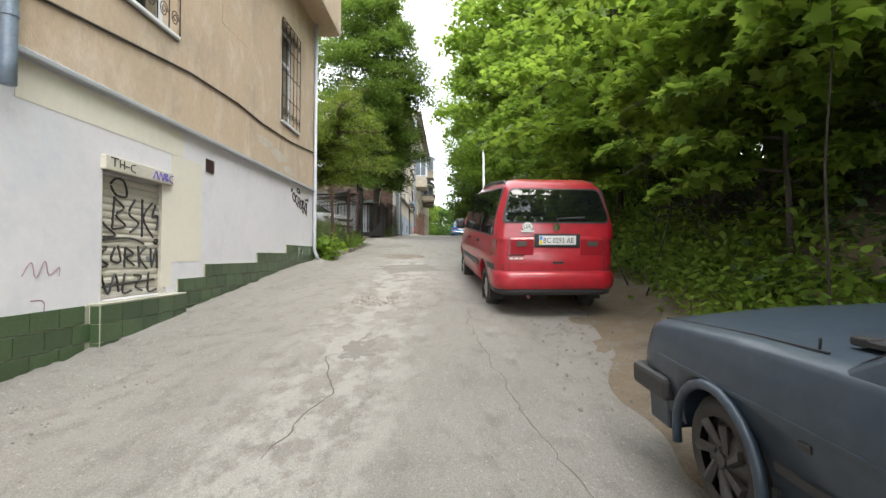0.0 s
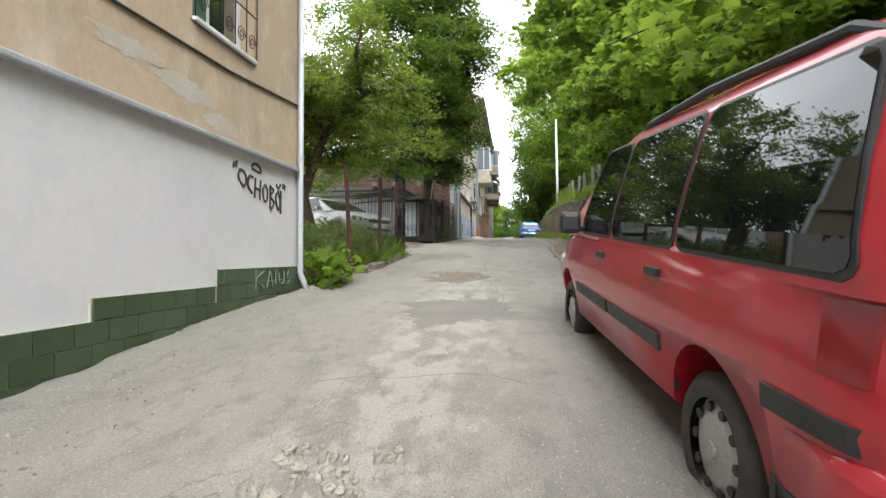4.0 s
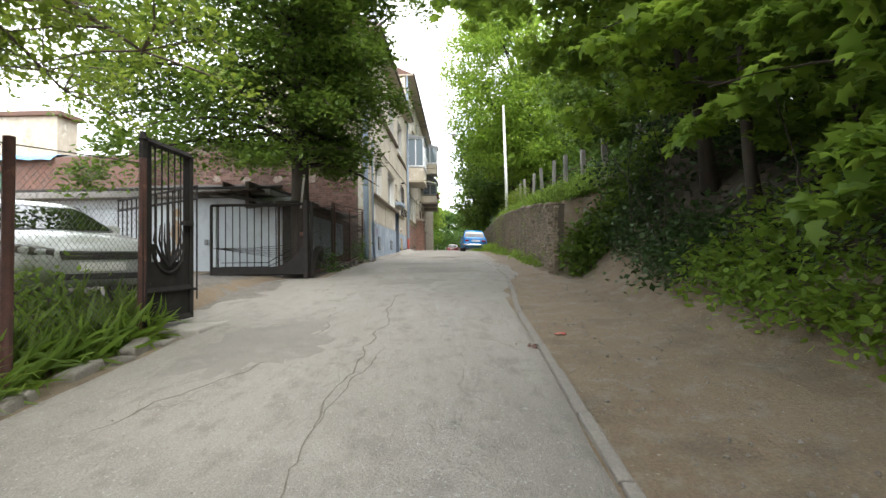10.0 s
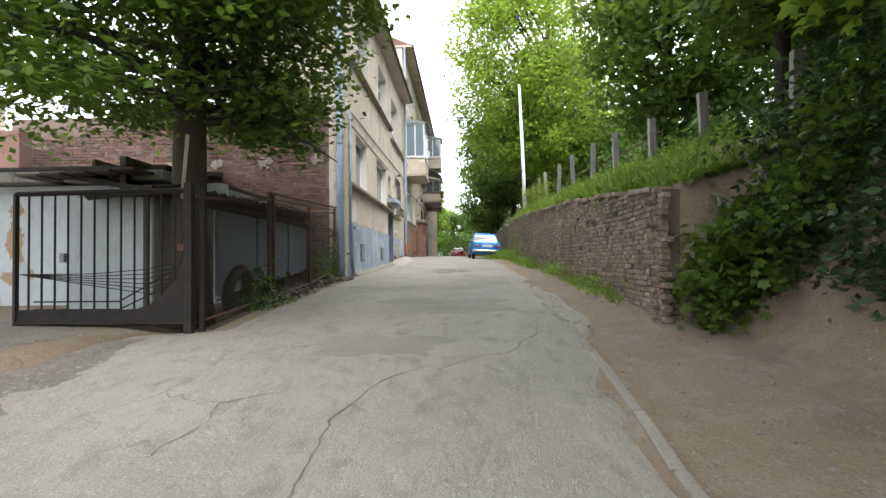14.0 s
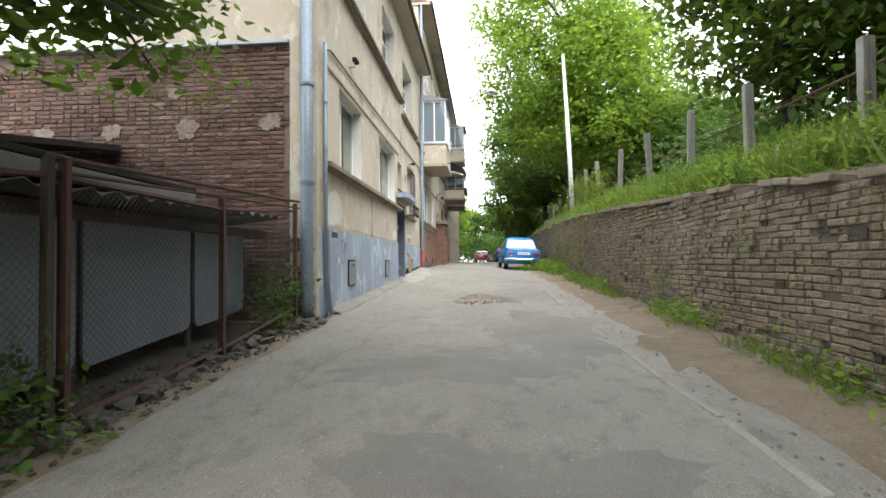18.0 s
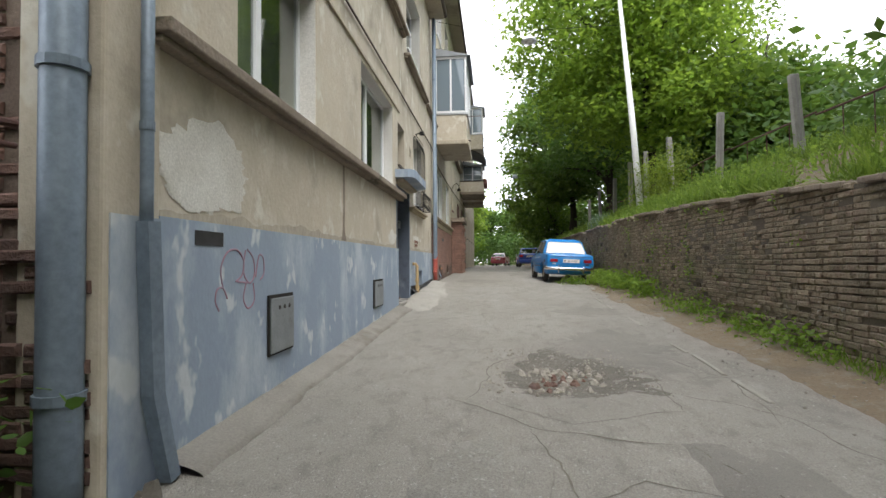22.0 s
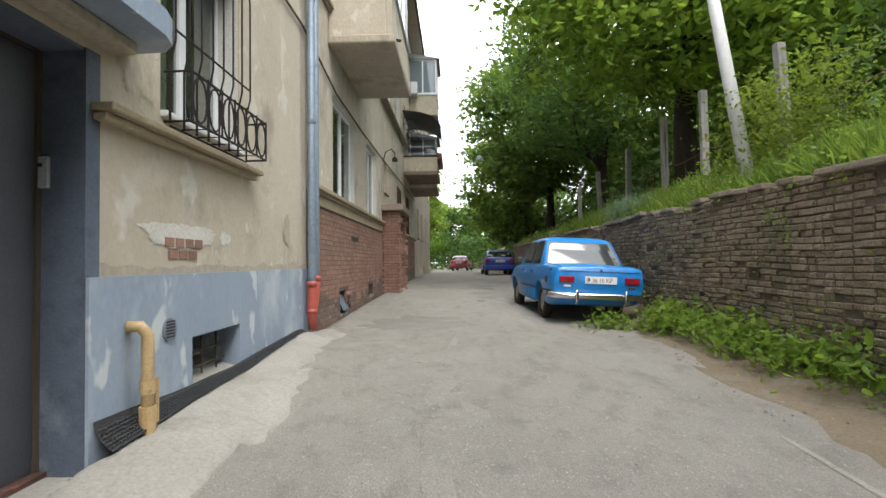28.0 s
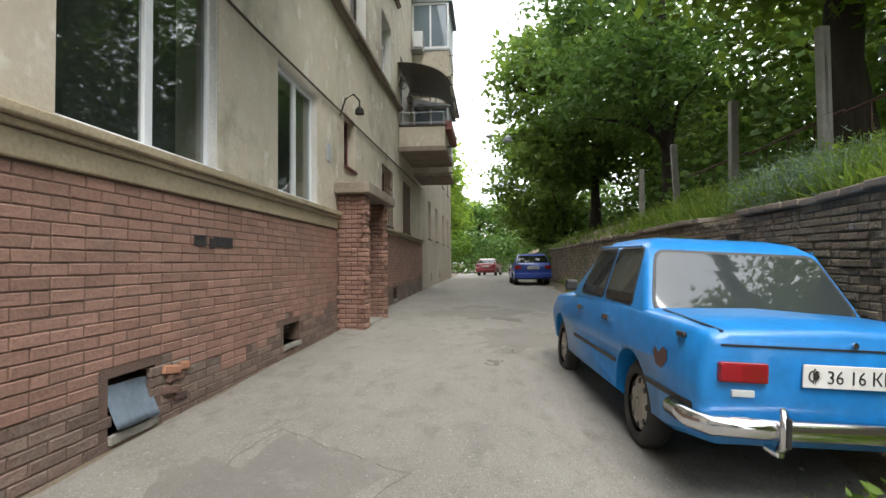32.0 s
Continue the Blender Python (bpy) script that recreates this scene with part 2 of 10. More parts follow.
M_PALEPATCH = mat("lime_patch", (0.64, 0.62, 0.57), (0.54, 0.515, 0.46), 3, rough=0.95, bump=0.3)
M_PALEOCHRE = mat("worn_grey_repair", (0.52, 0.475, 0.41), (0.46, 0.41, 0.34), 3, rough=0.95, bump=0.3)
M_DADO = mat("blue_grey_plinth_paint", (0.235, 0.29, 0.375), (0.27, 0.325, 0.4), 0.6, rough=0.8, bump=0.2, bscale=30, spots=(0.43, 0.475, 0.52), spot_scale=1.5, spot_at=0.5, spot_soft=0.2, stretch=(1, 1, 0.6), grain=0.15, third=(0.25, 0.3, 0.37), chips=((0.5, 0.53, 0.545), 3.2, 0.6))
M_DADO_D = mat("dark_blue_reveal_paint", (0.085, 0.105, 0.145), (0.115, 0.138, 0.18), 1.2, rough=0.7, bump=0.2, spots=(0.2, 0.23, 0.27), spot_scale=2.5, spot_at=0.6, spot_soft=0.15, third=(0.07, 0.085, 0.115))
M_TILE = mat("green_glazed_tile", (0.038, 0.068, 0.03), (0.055, 0.088, 0.04), 1.6, rough=0.35, bump=0.08, bscale=30, rand=0.22)
M_GROUT = mat("dirty_grout", (0.42, 0.41, 0.34), (0.33, 0.325, 0.26), 3, rough=1, bump=0.3)
M_BRICK_OLD = mat("old_grey_brick", (0.27, 0.22, 0.158), (0.21, 0.174, 0.126), 1.2, rough=1, bump=0.8, bscale=38, rand=0.22, spots=(0.15, 0.14, 0.09), spot_scale=0.8, spot_at=0.54, spot_soft=0.14, third=(0.2, 0.135, 0.105), chips=((0.33, 0.3, 0.255), 5, 0.66), lumps=(16, 3.0))
M_BRICK_OLDI = mat("old_grey_brick_rest", (0.27, 0.22, 0.158), (0.21, 0.174, 0.126), 1.2, rough=1, bump=0.8, bscale=38, rand=0.22, island=True, spots=(0.15, 0.14, 0.09), spot_scale=0.8, spot_at=0.54, spot_soft=0.14, third=(0.2, 0.135, 0.105), chips=((0.33, 0.3, 0.255), 5, 0.66), lumps=(16, 3.0))
M_BRICK_DARK = mat("sooty_red_brick", (0.172, 0.096, 0.074), (0.122, 0.077, 0.063), 0.8, rough=1, bump=0.7, bscale=38, rand=0.36, spots=(0.225, 0.165, 0.13), spot_scale=0.9, spot_at=0.57, spot_soft=0.16, third=(0.135, 0.098, 0.085), lumps=(16, 2.5))
M_BRICK_DARKI = mat("sooty_red_brick_rest", (0.172, 0.096, 0.074), (0.122, 0.077, 0.063), 0.8, rough=1, bump=0.7, bscale=38, rand=0.36, island=True, spots=(0.225, 0.165, 0.13), spot_scale=0.9, spot_at=0.57, spot_soft=0.16, third=(0.135, 0.098, 0.085), lumps=(16, 2.5))
M_BRICK_RED = mat("painted_brick", (0.295, 0.166, 0.127), (0.245, 0.145, 0.112), 0.9, rough=0.9, bump=0.35, bscale=38, rand=0.14, spots=(0.2, 0.13, 0.105), spot_scale=1.1, spot_at=0.6, spot_soft=0.12)
M_BRICK_REDI = mat("painted_brick_rest", (0.295, 0.166, 0.127), (0.245, 0.145, 0.112), 0.9, rough=0.9, bump=0.35, bscale=38, rand=0.14, island=True, spots=(0.2, 0.13, 0.105), spot_scale=1.1, spot_at=0.6, spot_soft=0.12)
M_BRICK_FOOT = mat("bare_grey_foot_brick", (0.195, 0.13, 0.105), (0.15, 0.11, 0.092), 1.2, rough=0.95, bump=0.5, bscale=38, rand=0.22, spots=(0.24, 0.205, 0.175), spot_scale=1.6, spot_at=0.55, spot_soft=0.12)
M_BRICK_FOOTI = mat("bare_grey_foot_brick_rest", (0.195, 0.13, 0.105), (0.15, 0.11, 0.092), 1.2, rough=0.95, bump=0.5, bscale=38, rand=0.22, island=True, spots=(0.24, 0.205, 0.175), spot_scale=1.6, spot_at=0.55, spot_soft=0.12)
M_MORTAR = mat("washed_out_mortar", (0.135, 0.113, 0.086), (0.095, 0.08, 0.062), 2, rough=1, bump=0.5)
M_MORTAR_R = mat("brown_mortar", (0.15, 0.092, 0.072), (0.11, 0.075, 0.06), 2, rough=1, bump=0.4)
M_MORTAR_E = mat("pale_smeared_mortar", (0.2, 0.152, 0.122), (0.125, 0.092, 0.075), 2, rough=1, bump=0.4)
M_KERB = mat("dirty_kerb_concrete", (0.225, 0.21, 0.185), (0.185, 0.17, 0.148), 1.5, rough=0.95, bump=0.6, bscale=50, spots=(0.15, 0.132, 0.105), spot_scale=2.2, spot_at=0.55, spot_soft=0.12, lumps=(10, 2.0))
M_KERB_L = mat("pale_worn_kerb_concrete", (0.31, 0.29, 0.255), (0.25, 0.23, 0.2), 2.5, rough=0.95, bump=0.6, bscale=50, spots=(0.22, 0.2, 0.17), spot_scale=2.6, spot_at=0.6)
M_SLATE_D = mat("dark_mossy_sheet", (0.07, 0.062, 0.052), (0.1, 0.09, 0.074), 1.5, rough=0.95, bump=0.4, spots=(0.06, 0.065, 0.035), spot_scale=2)
M_POTHOLE = mat("pothole_gravel", (0.225, 0.19, 0.148), (0.18, 0.15, 0.115), 2.5, rough=1, bump=1.0, bscale=60, chips=((0.29, 0.262, 0.222), 24, 0.64), lumps=(12, 4.0), grain=0.9)
M_DAMP = mat("damp_gravel", (0.185, 0.168, 0.145), (0.145, 0.131, 0.112), 2.5, rough=0.95, bump=1.0, bscale=60, chips=((0.3, 0.28, 0.245), 20, 0.6), lumps=(12, 4.0), grain=0.9)
M_BARK = mat("dark_bark", (0.032, 0.026, 0.021), (0.056, 0.046, 0.037), 4, rough=1, bump=0.9, bscale=22, stretch=(1, 1, 0.25))
M_BARK2 = mat("brown_bark", (0.085, 0.062, 0.045), (0.12, 0.092, 0.07), 4, rough=1, bump=0.9, bscale=22, stretch=(1, 1, 0.25))
M_LEAF_MAPLE = leaf_mat("maple_leaf", (0.068, 0.135, 0.019), (0.21, 0.325, 0.04), 0.62)
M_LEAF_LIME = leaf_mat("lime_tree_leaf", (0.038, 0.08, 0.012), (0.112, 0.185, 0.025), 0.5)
# Leaf litter, its colour lowered to stand in for deep shade.
M_SHADE_LITTER = mat("shade_dark_litter", (0.045, 0.036, 0.026), (0.075, 0.06, 0.043), 3, rough=1, bump=0.8, bscale=40, chips=((0.11, 0.085, 0.055), 18, 0.62))
# Leaf colour darkened to carry the shade under the trees.
M_LEAF_SHADED = leaf_mat("shade_tone_leaf", (0.018, 0.04, 0.012), (0.05, 0.095, 0.025), 0.3)
M_LEAF_CHERRY = leaf_mat("cherry_leaf", (0.07, 0.115, 0.015), (0.165, 0.23, 0.03), 0.55)
M_LEAF_CHEST = leaf_mat("chestnut_leaf", (0.032, 0.078, 0.016), (0.1, 0.185, 0.034))
M_LEAF_BUSH = leaf_mat("bramble_leaf", (0.07, 0.138, 0.022), (0.2, 0.31, 0.046), 0.6)
M_GRASS = leaf_mat("grass_blade", (0.065, 0.125, 0.018), (0.17, 0.26, 0.04), 0.55)
M_LAV = leaf_mat("lavender_leaf", (0.09, 0.14, 0.1), (0.16, 0.22, 0.16), 0.2)
M_BLACKMETAL = mat("black_painted_steel", (0.014, 0.013, 0.013), (0.026, 0.022, 0.02), 5, rough=0.8, spec=0.25, bump=0.15, spots=(0.06, 0.035, 0.022), spot_scale=4, spot_at=0.68)
M_RUST = mat("rusty_steel", (0.1, 0.043, 0.033), (0.062, 0.032, 0.026), 6, rough=0.85, bump=0.4, spots=(0.15, 0.07, 0.045), spot_scale=7)
M_WIRE = mat("dull_galvanised_wire", (0.12, 0.11, 0.098), (0.08, 0.068, 0.058), 5, rough=0.6, metal=0.4, bump=0)
M_ZINC = mat("blue_grey_zinc_pipe", (0.19, 0.235, 0.29), (0.15, 0.19, 0.24), 1.6, rough=0.5, metal=0.25, bump=0.08, bscale=20, spots=(0.3, 0.25, 0.2), spot_scale=3, spot_at=0.7)
M_ZINC_L = mat("pale_zinc_flashing", (0.46, 0.48, 0.51), (0.38, 0.4, 0.43), 1.6, rough=0.5, metal=0.2, bump=0.08)
M_LEDGE = mat("brown_mossy_ledge", (0.19, 0.15, 0.115), (0.26, 0.215, 0.168), 1.5, rough=0.95, bump=0.5, bscale=30, spots=(0.1, 0.09, 0.06), spot_scale=2.5)
M_LEDGE_B = mat("ochre_plaster_ledge", (0.37, 0.305, 0.205), (0.3, 0.245, 0.165), 1.5, rough=0.95, bump=0.4, bscale=30, spots=(0.22, 0.18, 0.125), spot_scale=2.5, spot_at=0.58, spot_soft=0.12)
M_UPVC = mat("white_window_plastic", (0.72, 0.73, 0.74), (0.68, 0.69, 0.71), 2, rough=0.35, bump=0)
M_REVEAL = mat("white_window_reveal", (0.6, 0.59, 0.56), (0.54, 0.52, 0.48), 1.5, rough=0.85, bump=0.15)
M_GLASS = glass_mat("window_pane", (0.5, 0.56, 0.53))
M_GLASS.node_tree.nodes["Principled BSDF"].inputs["Transmission Weight"].default_value = 0.98
M_GLASS_D = glass_mat("tinted_pane", (0.006, 0.008, 0.008))
# Near-black room colour stands in for the missing light indoors.
M_ROOM = mat("unlit_room_tone", (0.035, 0.034, 0.032), (0.026, 0.025, 0.024), 2, rough=0.95, bump=0.1)
M_CURTAIN = mat("pale_green_curtain", (0.3, 0.34, 0.22), (0.24, 0.28, 0.18), 4, rough=1, bump=0.2)
M_WOOD_D = mat("dark_old_wood", (0.05, 0.038, 0.03), (0.085, 0.065, 0.05), 3, rough=0.9, bump=0.4, stretch=(1, 1, 0.2))
M_DOOR = mat("dark_grey_door_paint", (0.055, 0.058, 0.068), (0.068, 0.07, 0.08), 2, rough=0.45, bump=0.06)
M_GARAGE = mat("pale_blue_garage_paint", (0.45, 0.49, 0.515), (0.39, 0.43, 0.46), 0.8, rough=0.7, bump=0.15, spots=(0.3, 0.27, 0.235), spot_scale=1.5, spot_at=0.62, spot_soft=0.12, third=(0.36, 0.385, 0.4), stretch=(1, 1, 0.5))
M_SLATE = mat("grey_cement_sheet", (0.26, 0.25, 0.235), (0.18, 0.17, 0.158), 1.1, rough=0.95, bump=0.3, spots=(0.09, 0.078, 0.066), spot_scale=1.4, spot_at=0.57, spot_soft=0.1, stretch=(1, 1, 0.35))
M_SHEET = mat("faded_blue_sheet", (0.23, 0.265, 0.31), (0.175, 0.2, 0.235), 0.9, rough=0.85, bump=0.15, stretch=(1, 1, 0.3), spots=(0.2, 0.2, 0.195), spot_scale=1.6, spot_at=0.58, spot_soft=0.15)
M_ROOFING = mat("black_roofing_felt", (0.03, 0.028, 0.026), (0.05, 0.046, 0.042), 2, rough=0.95, bump=0.4)
M_ROOFTILE = mat("brown_roof", (0.16, 0.09, 0.065), (0.12, 0.075, 0.058), 1.5, rough=0.95, bump=0.4)
M_SHUTTER = mat("cream_roller_shutter", (0.55, 0.52, 0.44), (0.48, 0.45, 0.38), 1.5, rough=0.6, bump=0.08)
M_SPRAY = mat("black_spray_paint", (0.02, 0.019, 0.02), (0.035, 0.033, 0.035), 8, rough=0.6, bump=0)
M_SPRAY_R = mat("red_spray_paint", (0.31, 0.17, 0.22), (0.28, 0.2, 0.26), 8, rough=0.6, bump=0)
M_SPRAY_B = mat("violet_spray_paint", (0.1, 0.08, 0.4), (0.12, 0.09, 0.35), 8, rough=0.6, bump=0)
M_SPRAY_W = mat("pale_spray_paint", (0.2, 0.24, 0.19), (0.17, 0.2, 0.16), 8, rough=0.6, bump=0)
M_YELLOW = mat("yellow_gas_pipe_paint", (0.47, 0.34, 0.18), (0.42, 0.29, 0.14), 6, rough=0.6, bump=0.15, spots=(0.3, 0.2, 0.11), spot_scale=9)
M_REDPIPE = mat("red_plastic_pipe", (0.42, 0.085, 0.06), (0.36, 0.08, 0.06), 4, rough=0.5, bump=0.05)
M_BLACKSHEET = mat("black_dimpled_membrane", (0.022, 0.023, 0.026), (0.035, 0.036, 0.04), 4, rough=0.6, bump=0.9, bscale=55)
M_GREYBOX = mat("grey_enamel", (0.22, 0.235, 0.25), (0.17, 0.18, 0.19), 4, rough=0.55, bump=0.1, spots=(0.1, 0.065, 0.045), spot_scale=8, spot_at=0.66)
M_POSTCONC = mat("weathered_concrete_post", (0.27, 0.26, 0.235), (0.2, 0.19, 0.17), 3, rough=0.95, bump=0.5, bscale=40)
M_POLE = mat("whitewashed_pole", (0.58, 0.58, 0.57), (0.5, 0.5, 0.49), 2, rough=0.8, bump=0.2)


# ---- building helpers ----
def mesh_of(name, verts, faces, material, smooth=False):
    me = bpy.data.meshes.new(name)
    me.from_pydata([tuple(v) for v in verts], [], faces)
    me.materials.append(material)
    if smooth:
        me.polygons.foreach_set("use_smooth", [True] * len(me.polygons))
    me.update()
    return me


def bm_mesh(name, bm, material, smooth=False):
    me = bpy.data.meshes.new(name)
    bmesh.ops.recalc_face_normals(bm, faces=bm.faces)
    bm.to_mesh(me)
    bm.free()
    me.materials.append(material)
    if smooth:
        me.polygons.foreach_set("use_smooth", [True] * len(me.polygons))
    return me


def part(name, bm, material, parent=None, label="", smooth=False):
    """One mesh object out of a bmesh (or a finished mesh), under a thing or a part."""
    me = bm if isinstance(bm, bpy.types.Mesh) else bm_mesh(name, bm, material, smooth)
    ob = new(name, me)
    if parent:
        ob.parent = parent
    if label:
        ob["label"] = label
    return ob


def thing(name, label, category, at=None, group="", kind=""):
    ob = new(name)
    ob.empty_display_size = 0.1
    if at is not None:
        ob.matrix_basis = at
    return tagged(ob, label, category, group, kind)


def add_box(bm, x0, x1, y0, y1, z0, z1, bevel=0.0):
    vs = [bm.verts.new(p) for p in ((x0, y0, z0), (x1, y0, z0), (x1, y1, z0), (x0, y1, z0), (x0, y0, z1), (x1, y0, z1), (x1, y1, z1), (x0, y1, z1))]
    fs = [bm.faces.new([vs[i] for i in f]) for f in ((0, 3, 2, 1), (4, 5, 6, 7), (0, 1, 5, 4), (1, 2, 6, 5), (2, 3, 7, 6), (3, 0, 4, 7))]
    if bevel:
        edges = list({e for f in fs for e in f.edges})
        bmesh.ops.bevel(bm, geom=edges, offset=bevel, segments=2, affect="EDGES", profile=0.5)


def box(x0, x1, y0, y1, z0, z1, bevel=0.0):
    bm = bmesh.new()
    add_box(bm, x0, x1, y0, y1, z0, z1, bevel)
    return bm


def add_tube(bm, path, radii, seg=8, caps=True):
    """A tube along points, with a radius at each."""
    path = [Vector(p) for p in path]
    if isinstance(radii, (int, float)):
        radii = [radii] * len(path)
    rings = []
    ref = Vector((0.31, 0.17, 0.93)).normalized()
    for i, p in enumerate(path):
        d = (path[min(i + 1, len(path) - 1)] - path[max(i - 1, 0)]).normalized()
        if abs(d.dot(ref)) > 0.95:
            ref = Vector((0.9, -0.3, 0.1)).normalized()
        a = d.cross(ref).normalized()
        b = d.cross(a).normalized()
        rings.append([bm.verts.new(p + float(radii[i]) * (math.cos(t) * a + math.sin(t) * b)) for t in [2 * math.pi * k / seg for k in range(seg)]])
    for r, s in zip(rings, rings[1:]):
        for k in range(seg):
            bm.faces.new((r[k], r[(k + 1) % seg], s[(k + 1) % seg], s[k]))
    if caps and seg > 2:
        bm.faces.new(rings[0][::-1])
        bm.faces.new(rings[-1])


def tube(path, radii, seg=8):
    bm = bmesh.new()
    add_tube(bm, path, radii, seg)
    return bm


def add_cyl(bm, c, axis, r, h, seg=24, r2=None):
    c, axis = Vector(c), Vector(axis).normalized()
    add_tube(bm, [c - axis * h / 2, c + axis * h / 2], [r, r if r2 is None else r2], seg)


def wall_mesh(name, material, place, u0, u1, v0, v1, holes, thick):
    """A wall with openings right through it. place(u, v, d): the point u along, v up, d behind the face."""
    us = sorted({u0, u1, *[min(max(h[i], u0), u1) for h in holes for i in (0, 1)]})
    vs = sorted({v0, v1, *[min(max(h[i], v0), v1) for h in holes for i in (2, 3)]})
    idx, verts, faces = {}, [], []

    def vert(u, v, d):
        key = (round(u, 4), round(v, 4), d)
        if key not in idx:
            idx[key] = len(verts)
            verts.append(place(u, v, thick if d else 0))
        return idx[key]

    def solid(i, j):
        if not (0 <= i < len(us) - 1 and 0 <= j < len(vs) - 1):
            return False
        cu, cv = (us[i] + us[i + 1]) / 2, (vs[j] + vs[j + 1]) / 2
        return not any(h[0] < cu < h[1] and h[2] < cv < h[3] for h in holes)
    for i in range(len(us) - 1):
        for j in range(len(vs) - 1):
            if not solid(i, j):
                continue
            a, b, c, d = us[i], us[i + 1], vs[j], vs[j + 1]
            faces.append((vert(a, c, 0), vert(b, c, 0), vert(b, d, 0), vert(a, d, 0)))
            faces.append((vert(a, c, 1), vert(a, d, 1), vert(b, d, 1), vert(b, c, 1)))
            for (ii, jj), e in (((i - 1, j), ((a, c), (a, d))), ((i + 1, j), ((b, d), (b, c))), ((i, j - 1), ((b, c), (a, c))), ((i, j + 1), ((a, d), (b, d)))):
                if not solid(ii, jj):
                    (p, q), (r, s) = e
                    faces.append((vert(p, q, 0), vert(r, s, 0), vert(r, s, 1), vert(p, q, 1)))
    bm = bmesh.new()
    bv = [bm.verts.new(v) for v in verts]
    for f in faces:
        try:
            bm.faces.new([bv[k] for k in f])
        except ValueError:
            pass
    return bm_mesh(name, bm, material)


def on_x(x):
    """The face of a wall that looks towards +x."""
    return lambda u, v, d: (x - d, u, v)


def wall(name, label, material, place, u0, u1, v0, v1, holes=(), thick=0.4):
    ob = new(name, wall_mesh(name, material, place, u0, u1, v0, v1, list(holes), thick))
    return tagged(ob, label, "wall", "", "structure")


def strokes(parent, lines, material, place, r=0.012, name="stroke"):
    """Flat painted lines on a surface; place(u, v) gives points just off it."""
    for ln in lines:
        pts = [Vector(place(*p)) for p in ln]
        if len(pts) > 2:
            fine = []
            for i in range(len(pts) - 1):
                p0, p1, p2, p3 = pts[max(i - 1, 0)], pts[i], pts[i + 1], pts[min(i + 2, len(pts) - 1)]
                for k in range(4):
                    t = k / 4
                    fine.append(0.5 * ((2 * p1) + (p2 - p0) * t + (2 * p0 - 5 * p1 + 4 * p2 - p3) * t * t + (3 * p1 - p0 - 3 * p2 + p3) * t ** 3))
            pts = fine + [pts[-1]]
        part(name, tube(pts, r, 5), material, parent)


def words(text, m, size, material, parent=None, name="lettering", depth=0.002, squeeze=1.0):
    """Text in the built-in font, as a mesh, its base line's start at m."""
    cu = bpy.data.curves.new(name, "FONT")
    cu.body, cu.size, cu.extrude, cu.resolution_u = text, size, depth, 2
    tmp = bpy.data.objects.new(name, cu)
    scene.collection.objects.link(tmp)
    me = bpy.data.meshes.new_from_object(tmp.evaluated_get(bpy.context.evaluated_depsgraph_get()))
    bpy.data.objects.remove(tmp)
    me.transform(Matrix.Diagonal((squeeze, 1, 1, 1)))
    me.materials.clear()
    me.materials.append(material)
    ob = new(name, me)
    if parent:
        ob.parent = parent
    ob.matrix_basis = m
    return ob


# ---- the lie of the land ----
GY = [-40, -6, 0, 2, 4, 5.5, 8, 10, 12, 14, 16, 19, 22, 25, 28.8, 32, 37, 42, 44.4, 49.6, 56, 68, 87, 140]
GZ = [-3.0, -0.3, 0.0, 0.07, 0.22, 0.37, 0.62, 0.85, 1.04, 1.2, 1.36, 1.63, 1.88, 2.16, 2.47, 2.65, 2.82, 3.02, 3.15, 3.36, 3.5, 3.6, 3.55, 3.4]
WALL_X = 2.25                      # the foot of the brick retaining wall
WALL_Y0, WALL_Y1 = 26.9, 84.0
TY = [20, 26.9, 31.9, 36.4, 41.9, 46.4, 58, 84]
TZ = [3.6, 4.12, 4.55, 4.82, 5.12, 5.27, 5.3, 5.3]


def sm(a, b, v):
    t = min(max((v - a) / (b - a), 0), 1)
    return t * t * (3 - 2 * t)


def road_z(y):
    return float(np.interp(y, GY, GZ))


def bank_z(x, y):
    """The bank above the retaining wall and, before it, the wooded slope."""
    top = float(np.interp(y, TY, TZ))
    return top + 1.05 * sm(2.4, 5.2, x) + 0.5 * sm(5, 12, x) + 0.9 * sm(12, 26, x)


def camber(x, y):
    """How far the lane falls away under the parked cars."""
    return 0.1 * sm(0.1, 1.5, x) * (1 - sm(10.8, 13.2, y)) + 0.09 * sm(-0.7, 0.5, x) * (1 - sm(1.5, 2.1, x)) * sm(46.2, 48.6, y) * (1 - sm(54, 58, y))


